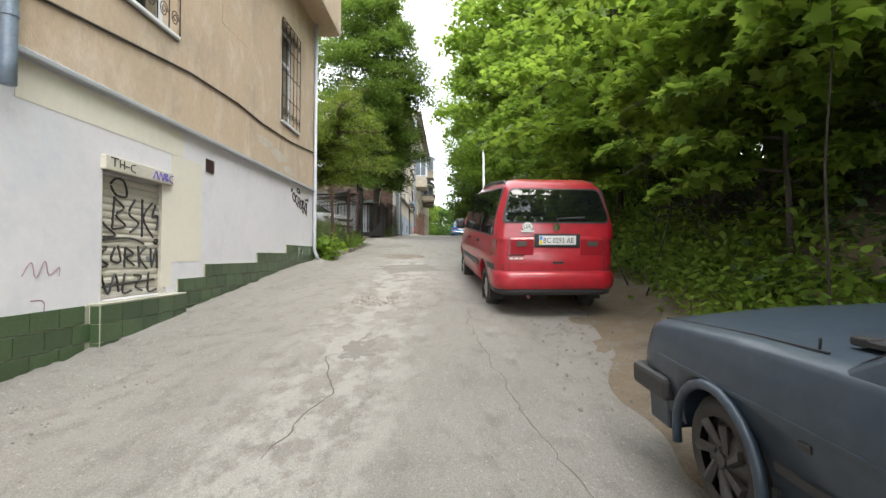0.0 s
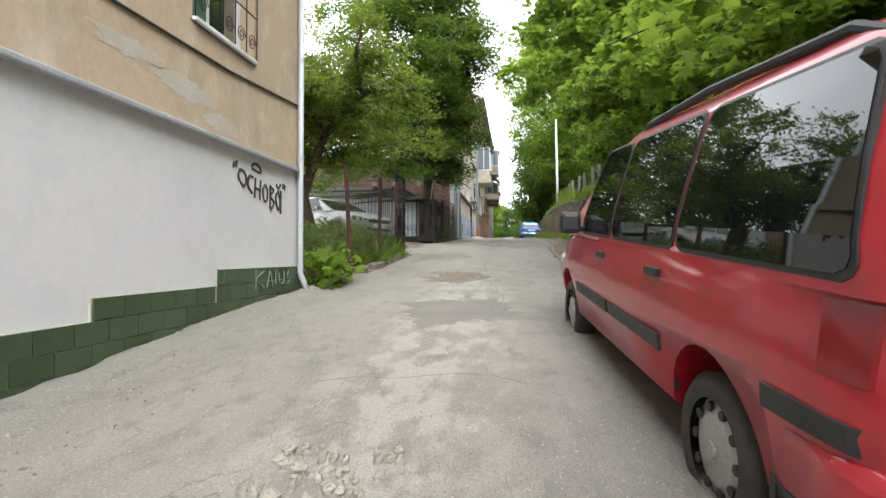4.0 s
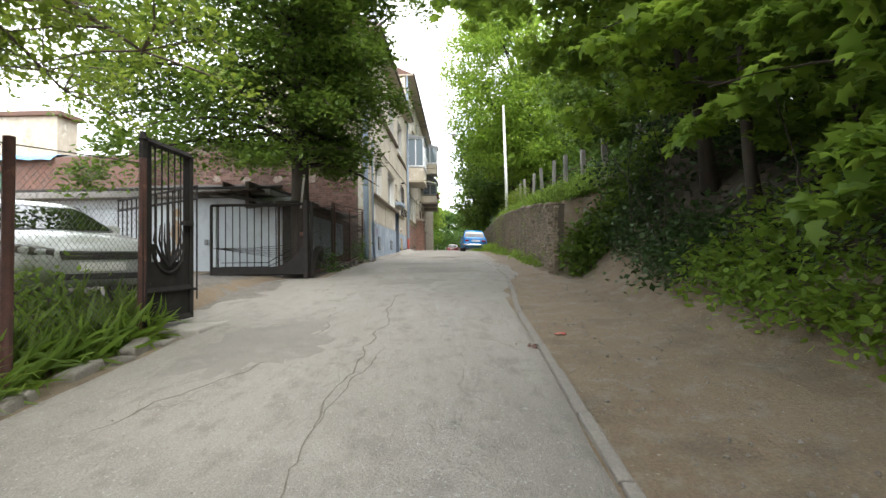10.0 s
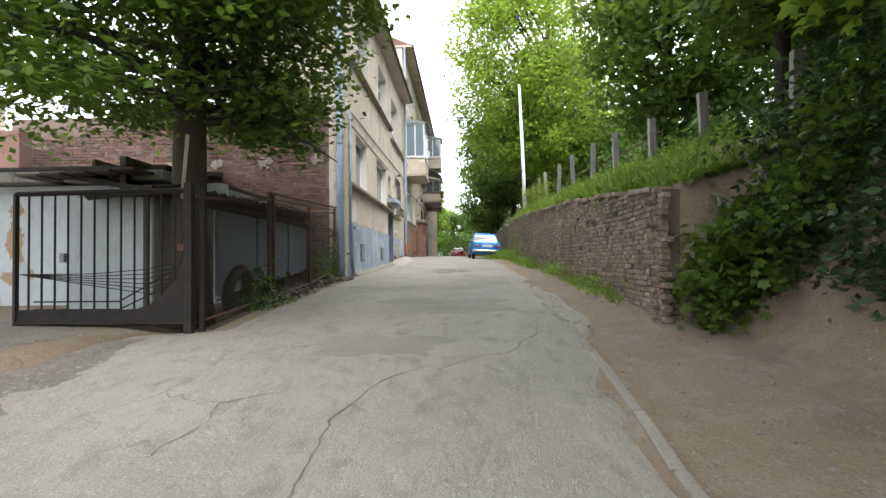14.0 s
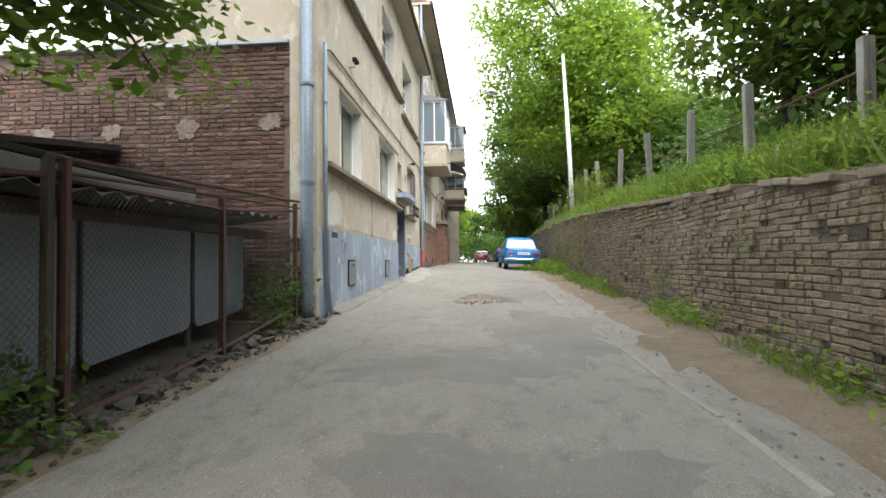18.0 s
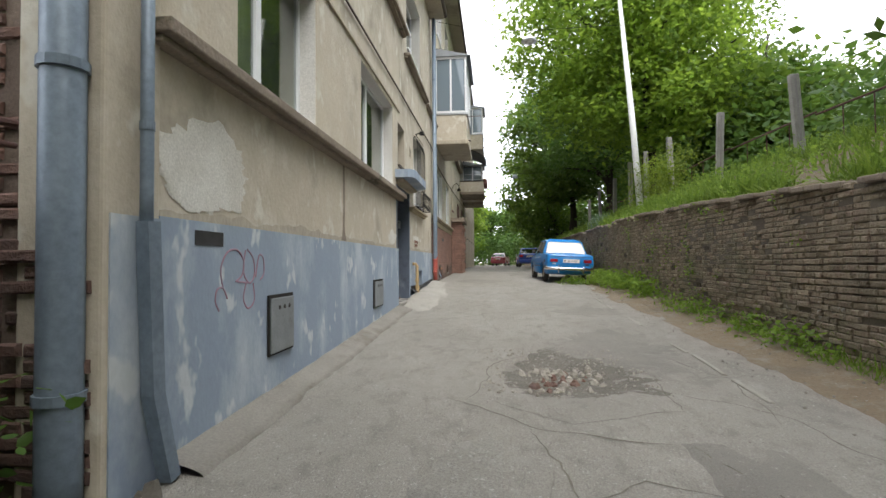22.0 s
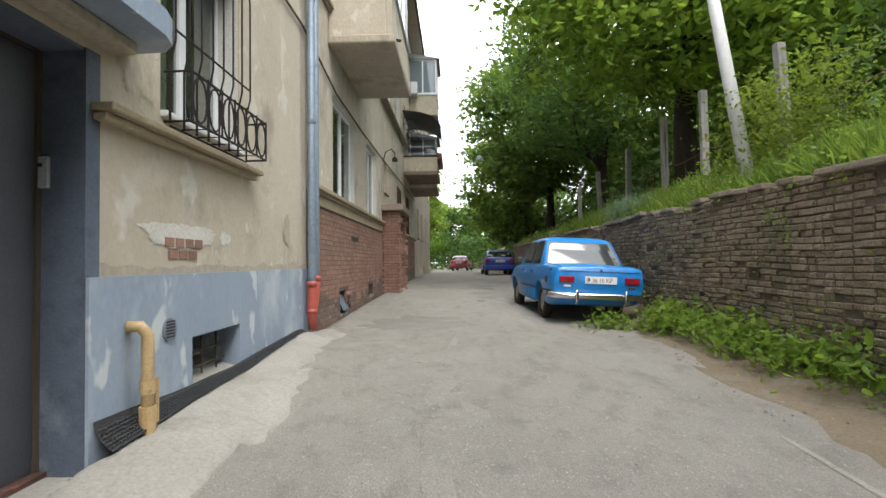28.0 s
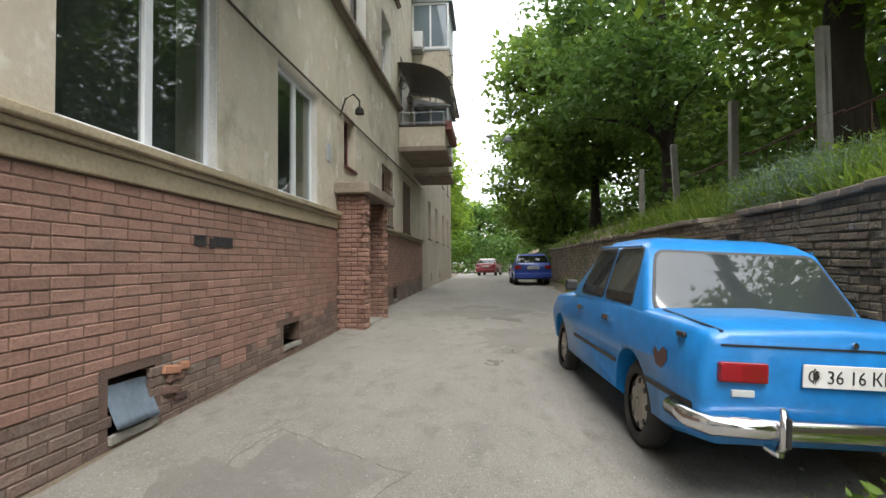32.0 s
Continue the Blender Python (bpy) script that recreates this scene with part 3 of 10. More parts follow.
def ground_z(x, y):
    z = road_z(y) - camber(x, y)
    if x < -3.8 and 13.9 < y < 27:
        yard = float(np.interp(y, [14, 16, 20, 25, 28], [1.85, 2.05, 2.15, 2.35, 2.45]))
        z += max(yard - z, 0) * sm(3.85, 4.75, -x)
    if x > 1.2:
        wob = 0.35 * noise.noise((x * 0.3, y * 0.25, 3.1))
        if y < WALL_Y0:
            foot = float(np.interp(y, [-10, 4, 9, 14, 20, 26.9], [2.6, 2.6, 2.9, 2.7, 2.7, 2.5])) + wob
            rise = sm(foot, foot + 3.2, x)
            end = sm(22.5, WALL_Y0 + 0.1, y)
            base = z
            z += 0.07 * sm(1.2, foot, x) + (2.1 + 0.7 * end) * rise + 2.2 * sm(foot + 3, foot + 16, x) + 0.06 * noise.noise((x * 1.7, y * 1.7, 1.0)) * sm(1.2, 2, x)
            join = sm(23.0, 26.9, y) * sm(2.9, 4.6, x)
            z += (bank_z(x, WALL_Y0) - z) * join
        elif x > WALL_X + 0.3:
            z = bank_z(x, y) + 0.1 * noise.noise((x * 0.9, y * 0.9, 7.0))
        else:
            z += 0.1 * sm(1.2, 2.25, x)
    return z


def make_ground():
    xs = sorted({*np.round(np.arange(-14, 1.0, 0.5), 2), *np.round(np.arange(1.0, 8, 0.25), 2), 2.5, 2.56, *range(8, 30, 2), -200, -80, -40, -25, -18, 45, 80, 200})
    ys = sorted({*np.round(np.arange(-8, 100, 0.5), 2), 26.88, 26.94, -300, -120, -60, -30, -16, 110, 130, 170, 300, 600})
    verts = [(x, y, ground_z(x, y) - (0.14 if -8 < y < 99 and road_left(y) + 0.45 < x < road_right(y) - 0.45 else 0)) for y in ys for x in xs]
    n = len(xs)
    faces = [(j * n + i, j * n + i + 1, (j + 1) * n + i + 1, (j + 1) * n + i) for j in range(len(ys) - 1) for i in range(n - 1)]
    me = mesh_of("ground", verts, faces, M_DIRT, True)
    me.materials.append(M_SHADE_LITTER)
    for p in me.polygons:
        c = p.center
        # Shade of the wood and the lean-to painted as darker ground faces.
        if (c.x > (4.7 if c.y < 16 else 3.95) + 0.3 * noise.noise((0.5, c.y * 0.4, 0)) and -30 < c.y < 26.9) or (-7 < c.x < -3.65 and 26.7 < c.y < 34.1):
            p.material_index = 1
    ob = new("ground", me)
    return tagged(ob, "bare trodden brown soil with scattered grit", "ground", "", "structure")


POTHOLES = [(-1.27, 8.4, 0.55, 0.05), (-1.0, 5.5, 0.3, 0.03), (-0.87, 37.1, 0.75, 0.07), (-1.5, 19.1, 0.35, 0.03), (-1.5, 16.0, 0.7, 0.045), (-0.55, 12.3, 0.4, 0.02), (-0.6, 53.4, 0.18, 0.04), (-0.75, 52.6, 0.14, 0.03)]


def road_right(y):
    """Where the paving ends: at the kerb, or in a ragged edge of soil."""
    k = float(np.interp(y, [-40, 3, 5, 8, 11, 13, 14, 24, 28, 40, 46, 50, 56, 70, 140], [1.6, 1.6, 1.7, 2.2, 1.8, 1.3, 0.9, 0.9, 1.55, 1.6, 1.6, 1.8, 2.0, 2.1, 2.2]))
    rag = 0.0 if 13.5 < y < 24 else 0.3
    return k + rag * noise.noise((y * 0.9, 0.3, 0.2))


def road_left(y):
    return float(np.interp(y, [-40, 13.8, 13.9, 15, 21.3, 21.6, 26.3, 26.6, 33.9, 34.2, 66.5, 90, 140], [-3.64, -3.64, -3.6, -3.45, -3.4, -4.6, -4.6, -3.3, -3.2, -3.43, -3.43, -3.6, -6])) + 0.04 * noise.noise((y * 1.3, 5, 0))


def road_surface(x, y):
    z = road_z(y) - camber(x, y) + 0.022 + 0.024 * noise.noise((x * 0.6, y * 0.6, 0)) + 0.011 * noise.noise((x * 2.1, y * 1.6, 4)) + 0.004 * noise.noise((x * 5.5, y * 4.5, 7))
    z += 0.09 * sm(2.9, 3.6, -x) * (1 if y < 13.8 else 0.35)
    z += 0.13 * sm(2.4, 3.25, -x) * sm(42.4, 43.6, y) * (1 - sm(47.0, 48.4, y))
    for px, py, r, d in POTHOLES:
        q = math.hypot(x - px, y - py) / r
        if q < 1.3:
            z -= d * (1 - sm(0.55, 1.15, q + 0.35 * noise.noise((x * 3, y * 3, 2))))
    return z


def make_road():
    ys = np.concatenate([np.arange(-30, -4, 2.0), np.arange(-4, 58, 0.13), np.arange(58, 140, 1.2)])
    n = 44
    verts, faces = [], []
    for y in ys:
        a, b = road_left(y), road_right(y)
        for i in range(n):
            x = a + (b - a) * i / (n - 1)
            verts.append((x, y, road_surface(x, y) - (0.05 if i in (0, n - 1) else 0)))
    for j in range(len(ys) - 1):
        for i in range(n - 1):
            faces.append((j * n + i, j * n + i + 1, (j + 1) * n + i + 1, (j + 1) * n + i))
    ob = new("road", mesh_of("road", verts, faces, M_ASPH, True))
    return tagged(ob, "cracked, patched and dusty grey asphalt lane", "road", "", "structure")


def drape(x, y):
    return road_surface(x, y) if road_left(y) < x < road_right(y) else ground_z(x, y)


def patch(parent, name, x, y, rx, ry, material, lift=0.006, seed=0, ragged=0.25, label=""):
    """An irregular thin skin on the ground."""
    verts, faces = [(x, y, drape(x, y) + lift)], []
    n, rings = 72, 6
    for r in range(1, rings + 1):
        for k in range(n):
            t = 2 * math.pi * k / n
            q = (r / rings) * (1 + ragged * noise.noise((math.cos(t) * 1.6, math.sin(t) * 1.6, seed * 3.7)) + 0.55 * ragged * noise.noise((math.cos(t) * 5, math.sin(t) * 5, seed)) + 0.3 * ragged * noise.noise((math.cos(t) * 14, math.sin(t) * 14, seed + 3)))
            px, py = x + rx * q * math.cos(t), y + ry * q * math.sin(t)
            verts.append((px, py, drape(px, py) + (lift if r < rings else -0.004)))
    for k in range(n):
        faces.append((0, 1 + k, 1 + (k + 1) % n))
        for r in range(rings - 1):
            a, b = 1 + r * n + k, 1 + r * n + (k + 1) % n
            faces.append((a, a + n, b + n, b))
    return part(name, mesh_of(name, verts, faces, material, True), material, parent, label)


def crack(parent, pts, width=0.014, seed=0):
    """A wandering open crack along the points."""
    fine = []
    for (a, b), (c, d) in zip(pts, pts[1:]):
        n = max(2, int(math.hypot(c - a, d - b) / 0.09))
        for i in range(n):
            t = i / n
            x, y = a + (c - a) * t, b + (d - b) * t
            fine.append((x + 0.09 * noise.noise((x * 2.5, y * 2.5, seed)) + 0.03 * noise.noise((x * 9, y * 9, seed)), y + 0.09 * noise.noise((y * 2.5, x * 2.5, seed + 9))))
    verts, faces = [], []
    for i, (x, y) in enumerate(fine):
        c, d = fine[min(i + 1, len(fine) - 1)], fine[max(i - 1, 0)]
        l = math.hypot(c[0] - d[0], c[1] - d[1]) or 1
        nx, ny = -(c[1] - d[1]) / l, (c[0] - d[0]) / l
        w = width * (0.35 + 0.9 * abs(noise.noise((x * 6, y * 6, seed + 4)))) * min(1, i / 4 + 0.2, (len(fine) - i) / 4)
        for s in (-1, 1):
            px, py = x + s * w * nx, y + s * w * ny
            verts.append((px, py, drape(px, py) + 0.004))
    for i in range(len(fine) - 1):
        faces.append((2 * i, 2 * i + 1, 2 * i + 3, 2 * i + 2))
    return part("crack", mesh_of("crack", verts, faces, M_CRACK), M_CRACK, parent)


# ---- brick and tile work ----
def brick_mesh(name, material, l, h, d, seed, wear=1.0):
    """A worn brick, its face towards +x, its centre at the face."""
    rng = random.Random(seed)
    b = min(0.012, h * 0.16) * wear
    pts = []
    for x, s in ((-d, 0), (-b, 0), (0, b)):
        for y, z in ((-1, -1), (1, -1), (1, 1), (-1, 1)):
            pts.append((x + (wear * rng.uniform(-0.006, 0.004) if x > -d else 0), y * (l / 2 - s) + wear * rng.uniform(-.003, .003), z * (h / 2 - s) + wear * rng.uniform(-.003, .003)))
    faces = [(8, 9, 10, 11)]
    for r in (0, 4):
        faces += [(r + k, r + (k + 1) % 4, r + 4 + (k + 1) % 4, r + 4 + k) for k in range(4)]
    return mesh_of(name, pts, faces, material)


def brickwork(parent, name, mats, place, u0, u1, v_low, v_high, length, height, near, joint=0.012, depth=0.06, skip=None, uneven=0.008, header=0.25, turn=0.0, limit=300, loss=0.004, sway=0.0, wear=1.0):
    """Bricks in courses over u0..u1; those in near(u, v) are pieces of their own, the others one joined part."""
    rng = random.Random(sum(map(ord, name)) + int(u0 * 10))
    kinds = [brick_mesh(name, mats[0], length - joint, height - joint, depth, k, wear) for k in range(4)]
    short = [brick_mesh(name, mats[0], length / 2 - joint, height - joint, depth, 40 + k, wear) for k in range(2)]
    base = [[tuple(v.co) for v in k.vertices] for k in kinds + short]
    tri = [tuple(p.vertices) for p in kinds[0].polygons]
    rest_v, rest_f, made = [], [], 0
    lo, hi = min(v_low(u0), v_low(u1), v_low((u0 + u1) / 2)), max(v_high(u0), v_high(u1), v_high((u0 + u1) / 2))
    row, v = 0, lo
    while v < hi:
        u = u0 - (length / 2 if row % 2 else 0)
        while u < u1:
            k = rng.randrange(4) if rng.random() > header else 4 + rng.randrange(2)
            step = length if k < 4 else length / 2
            cu, cv = u + step / 2, v + height / 2
            drift = uneven * 1.5 * noise.noise((cu * 0.5, cv * 2, 0.4))
            if v_low(cu) - height * 0.5 < cv < v_high(cu) and u0 <= cu <= u1 and not (skip and skip(cu, cv)) and rng.random() > loss:
                d = rng.uniform(-uneven, uneven) + drift
                p = Vector(place(cu, cv, -d)) + Vector((0, 0, sway * noise.noise((cu * 0.6, cv * 1.5, 8.0))))
                m = Matrix.Translation(p) @ Matrix.Rotation(turn, 4, "Z") @ Matrix.Rotation(rng.uniform(-1, 1) * uneven * 1.6, 4, "X")
                if made < limit and near(cu, cv):
                    made += 1
                    ob = new(name, (kinds + short)[k])
                    ob.parent, ob.matrix_basis = parent, m
                else:
                    o = len(rest_v)
                    rest_v.extend((m @ Vector(q))[:] for q in base[k])
                    rest_f.extend(tuple(i + o for i in f) for f in tri)
            u += step
        v += height
        row += 1
    if rest_v:
        ob = part(name + "_rest", mesh_of(name + "_rest", rest_v, rest_f, mats[1]), mats[1], parent)
        ob["kind"] = "stuff"


def blot(parent, name, place, u, v, a, b, material, seed=0, lift=0.003, label=""):
    """A thin ragged patch on a wall: lost render, a repair, rust or damp."""
    n = 64
    vs = [place(u, v, -lift)]
    for k in range(n):
        t = 2 * math.pi * k / n
        c, s = math.cos(t), math.sin(t)
        q = 1 + 0.45 * noise.noise((c * 1.7, s * 1.7, seed * 2.3)) + 0.35 * noise.noise((c * 4.5, s * 4.5, seed)) + 0.16 * noise.noise((c * 13, s * 13, seed))
        vs.append(place(u + a * q * c, v + b * q * s, -lift))
    return part(name, mesh_of(name, vs, [(0, 1 + k, 1 + (k + 1) % n) for k in range(n)], material), material, parent, label)


# ---- windows ----
def window(name, label, y0, y1, z0, z1, x, mullions=(0.5,), frame_mat=None, glass=None, depth=0.16, transom=None, sill=True, curtain=None, reveal=None, kind="structure"):
    """A window set back in a wall that looks towards +x."""
    frame_mat, glass = frame_mat or M_UPVC, glass or M_GLASS
    w = thing(name, label, "window", pose(x - depth, y0, z0), "", kind)
    W, H, f = y1 - y0, z1 - z0, 0.06
    bm = bmesh.new()
    add_box(bm, -0.06, 0, 0, W, 0, f, 0.006)
    add_box(bm, -0.06, 0, 0, W, H - f, H, 0.006)
    add_box(bm, -0.06, 0, 0, f, f, H - f)
    add_box(bm, -0.06, 0, W - f, W, f, H - f)
    part("window_frame", bm, frame_mat, w)
    cuts = [f] + [W * t for t in mullions] + [W - f]
    for t in mullions:
        part("mullion", box(-0.055, 0.004, W * t - 0.05, W * t + 0.05, f, H - f, 0.006), frame_mat, w)
    if transom:
        part("transom", box(-0.055, 0.003, f, W - f, H * transom - 0.035, H * transom + 0.035, 0.006), frame_mat, w)
    for a, b in zip(cuts, cuts[1:]):
        part("pane", box(-0.035, -0.025, a, b, f, H - f), glass, w).visible_shadow = glass is not M_GLASS
    if curtain:
        n = 30
        vs = [(-0.12 + 0.02 * math.sin(k * 1.9), f + (W - 2 * f) * k / n * 0.45, z) for k in range(n + 1) for z in (f, H - f)]
        part("curtain", mesh_of("curtain", vs, [(2 * k, 2 * k + 2, 2 * k + 3, 2 * k + 1) for k in range(n)], curtain, True), curtain, w)
    # Unseen room added behind the pane; its darkness sits in the colour.
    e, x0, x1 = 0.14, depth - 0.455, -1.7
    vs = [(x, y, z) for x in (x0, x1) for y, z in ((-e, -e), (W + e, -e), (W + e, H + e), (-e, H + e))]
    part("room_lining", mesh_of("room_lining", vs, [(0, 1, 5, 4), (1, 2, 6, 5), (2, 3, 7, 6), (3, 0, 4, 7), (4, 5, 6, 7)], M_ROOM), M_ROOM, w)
    if reveal:
        bm = bmesh.new()
        add_box(bm, 0, depth - 0.012, -0.006, 0.012, 0, H)
        add_box(bm, 0, depth - 0.012, W - 0.012, W + 0.006, 0, H)
        add_box(bm, 0, depth - 0.012, 0.012, W - 0.012, H - 0.012, H + 0.006)
        part("reveal_lining", bm, reveal, w)
    if sill:
        part("window_sill", box(0, depth + 0.05, 0.0, W, -0.035, 0.012, 0.008), frame_mat, w)
    return w


# ---- ground, road, kerb ----
ground = make_ground()
road = make_road()
for i, (x, y, rx, ry, m, sd) in enumerate([
        (-1.1, 31.2, 1.25, 0.8, M_ASPH_D, 1), (-0.5, 28.6, 1.1, 0.9, M_ASPH_D, 2), (-1.2, 26.0, 0.8, 0.5, M_ASPH_D, 3), (0.2, 33.2, 0.7, 1.6, M_ASPH_D, 4),
        (-0.75, 37.25, 0.78, 0.75, M_DAMP, 5), (0.1, 38.5, 0.75, 1.2, M_ASPH_D, 33), (-2.4, 20.5, 0.8, 1.2, M_ASPH_D, 6), (-1.8, 23.0, 0.35, 0.9, M_ASPH_L, 7),
        (-1.05, 12.4, 0.8, 0.9, M_ASPH_D, 10), (-1.5, 15.95, 0.62, 0.85, M_POTHOLE, 11), 
        (0.3, 41.8, 0.7, 0.6, M_ASPH_D, 13), (-2.0, 49.0, 0.75, 0.9, M_ASPH_D, 14), (-0.2, 54.5, 0.9, 1.4, M_ASPH_D, 15), (-1.6, 45.0, 0.5, 1.8, M_ASPH_L, 16),
        (-1.0, 5.5, 0.22, 0.4, M_ASPH_D, 17), (-0.2, 22.0, 0.25, 1.2, M_ASPH_L, 18), (-1.6, 33.5, 0.6, 1.2, M_ASPH_L, 19), (-0.1, 17.5, 0.25, 1.2, M_ASPH_L, 20), (-1.0, 58.0, 1.2, 1.6, M_ASPH_D, 21), (-0.6, 53.4, 0.17, 0.2, M_DAMP, 35), (-0.75, 52.6, 0.13, 0.16, M_DAMP, 36), (-0.4, 56.6, 0.3, 0.25, M_DAMP, 37), (1.65, 44.3, 0.5, 2.6, M_DIRT, 26), (1.75, 47.6, 0.45, 1.6, M_DIRT, 27), (1.7, 38.5, 0.4, 3.0, M_DIRT, 28), (1.65, 32.5, 0.5, 3.2, M_DIRT, 29)]):
    patch(road, "asphalt_patch", x, y, rx, ry, m, 0.005 + 0.0015 * (i % 3), sd, 1.0 if m is M_ASPH_L else 0.65)
for i, c in enumerate([
        [(0.95, 2.0), (0.6, 3.6), (0.46, 4.9), (0.25, 6.6), (0.28, 7.9)], [(-1.3, 8.2), (-0.2, 7.95), (0.4, 8.1), (1.1, 8.5)], [(-1.1, 3.0), (-1.0, 4.2), (-1.25, 5.2), (-0.9, 6.2)],
        [(-1.6, 12.2), (-1.2, 12.0), (-0.5, 12.1), (-0.35, 12.9), (-0.9, 13.2), (-1.6, 12.9), (-1.6, 12.2)], [(-0.35, 12.0), (-0.6, 14.3), (-0.9, 16.2), (-1.0, 18.6), (-0.85, 20.4)],
        [(-1.0, 18.0), (-1.05, 20.4), (-1.0, 22.0), (-1.13, 22.7), (-1.14, 23.9), (-0.89, 24.9), (-0.5, 25.3)], [(-2.6, 18.0), (-2.0, 19.5), (-1.8, 21.4), (-1.96, 22.5), (-2.09, 23.5), (-2.04, 24.2), (-1.6, 24.6)], [(-3.0, 20.5), (-2.3, 22.0), (-1.8, 23.4)],
        [(-2.4, 30.4), (-2.3, 31.6), (-2.1, 32.7), (-1.4, 32.0), (-0.3, 32.0)], [(-1.7, 36.2), (-1.5, 37.6), (-0.8, 38.2), (0.1, 37.5), (0.0, 36.0), (-0.9, 35.7), (-1.6, 36.3)], [(0.1, 36.6), (0.7, 36.0), (0.9, 35.0)], [(-1.9, 36.3), (-1.2, 35.6), (-0.2, 35.3)], [(0.6, 35.8), (0.8, 37.0), (0.3, 38.4)], [(-1.2, 35.6), (-1.0, 34.6), (-0.2, 34.0), (0.8, 33.6)], [(-0.2, 35.3), (0.2, 34.3), (-0.2, 34.0)], [(-2.2, 39.0), (-1.6, 40.4), (-1.8, 42.0), (-1.2, 43.4)],
        [(-1.4, 34.4), (-0.6, 34.8), (0.3, 34.2)], [(-2.5, 40.6), (-1.6, 41.6), (-0.4, 42.4), (0.9, 42.6)], [(-2.6, 48.0), (-1.9, 47.9), (-1.3, 49.5), (-2.4, 50.2), (-2.6, 48.0)], [(-0.3, 56.5), (0.3, 57.5), (-0.2, 58.6)],
        [(0.5, 42.8), (1.3, 41.6), (1.9, 40.4)], [(-1.9, 9.6), (-0.8, 9.9), (0.1, 9.7)], [(-2.2, 6.4), (-1.4, 6.6), (-0.8, 6.2)], [(-0.6, 25.0), (0.2, 25.6), (0.7, 26.6)], [(-2.8, 28.0), (-1.2, 28.2), (0.3, 27.7)]]):
    crack(road, c, 0.015 if i in (5, 6) else 0.008 + 0.003 * (i % 3), i)

patch(ground, "yard_gravel", -5.9, 24.5, 2.5, 2.3, M_DAMP, 0.012, 70, 0.4)
patch(ground, "yard_gravel", -7.6, 26.3, 2.4, 1.7, M_DAMP, 0.016, 71, 0.4)

# a flush concrete kerb between the paving and the soil
kerb = tagged(thing("kerb", "worn concrete kerb stones sunk flush with the lane", "kerb"), kind="structure")
rk = random.Random(4)
y = 12.6
while y < 44:
    l = rk.uniform(0.85, 1.05)
    x = 0.89 + 0.2 * sm(22, 26, y) - 0.28 * sm(26.5, 33, y) + 0.02 * noise.noise((y, 0, 0))
    x2 = 0.89 + 0.2 * sm(22, 26, y + l) - 0.28 * sm(26.5, 33, y + l) + 0.02 * noise.noise((y + l, 0, 0))
    if not (33 < y < 44 and rk.random() < 0.3):
        bm = box(-0.042 + 0.024 * sm(28, 32, y) - rk.uniform(0, 0.01), 0.042 - 0.016 * sm(28, 32, y) + rk.uniform(-0.008, 0.006), 0.006, l - 0.006 - (rk.uniform(0, 0.5) if y > 31 else 0), -0.12, 0.0, 0.012)
        ob = part("kerb_stone", bm, M_KERB_L if y > 28 else M_KERB, kerb)
        drop = 0.014 + 0.012 * sm(18, 22, y) - 0.012 * sm(27, 29, y)
        z1, z2 = road_surface(x, y), road_surface(x, y + l)
        ob.matrix_basis = pose(x + 0.02, y, z1 + 0.028 - drop, math.degrees(math.atan2(z2 - z1, l)) + rk.uniform(-0.5, 0.5), rk.uniform(-3, 3), math.degrees(math.atan2(x - x2, l)) + rk.uniform(-0.7, 0.7))
    y += l

# loose grit and stones
def stones(name, label, spots, material, seed):
    rng = random.Random(seed)
    vs, fs = [], []
    for x0, x1, y0, y1, n, a, b in spots:
        for _ in range(n):
            x, y, r = rng.uniform(x0, x1), rng.uniform(y0, y1), rng.uniform(a, b)
            z = drape(x, y)
            o = len(vs)
            k = 4 if r < 0.03 else 6
            sq = rng.uniform(0.55, 1.0)
            tw = rng.uniform(0, 6)
            for lev, wd in ((-0.1, 1.0), (0.45, 0.9), (0.85, 0.45)):
                for i in range(k):
                    th = tw + 2 * math.pi * (i + (0.5 if lev > 0.7 else 0)) / k
                    q = r * wd * rng.uniform(0.75, 1.15)
                    vs.append((x + q * math.cos(th) * sq, y + q * math.sin(th), z + lev * r * rng.uniform(0.7, 1.1)))
            for j in (0, k):
                fs += [(o + j + i, o + j + (i + 1) % k, o + j + k + (i + 1) % k, o + j + k + i) for i in range(k)]
            fs.append(tuple(o + 2 * k + i for i in range(k)))
    return tagged(new(name, mesh_of(name, vs, fs, material)), label, "grit", "", "stuff")


stones("road_grit", "pale grit and pebbles strewn over the lane", [(-3.3, 1.5, 2, 14, 700, .004, .01), (-3, 1.2, 14, 46, 900, .004, .01), (1.0, 2.4, 4, 30, 900, .008, .028), (-3.5, -2.6, 3, 13.6, 260, .006, .015), (1, 2.3, 30, 50, 400, .008, .025)], M_RUBBLE, 3)
row = tagged(thing("stone_row", "dark broken stones lined up along the fence foot", "stones"))
rs = random.Random(25)
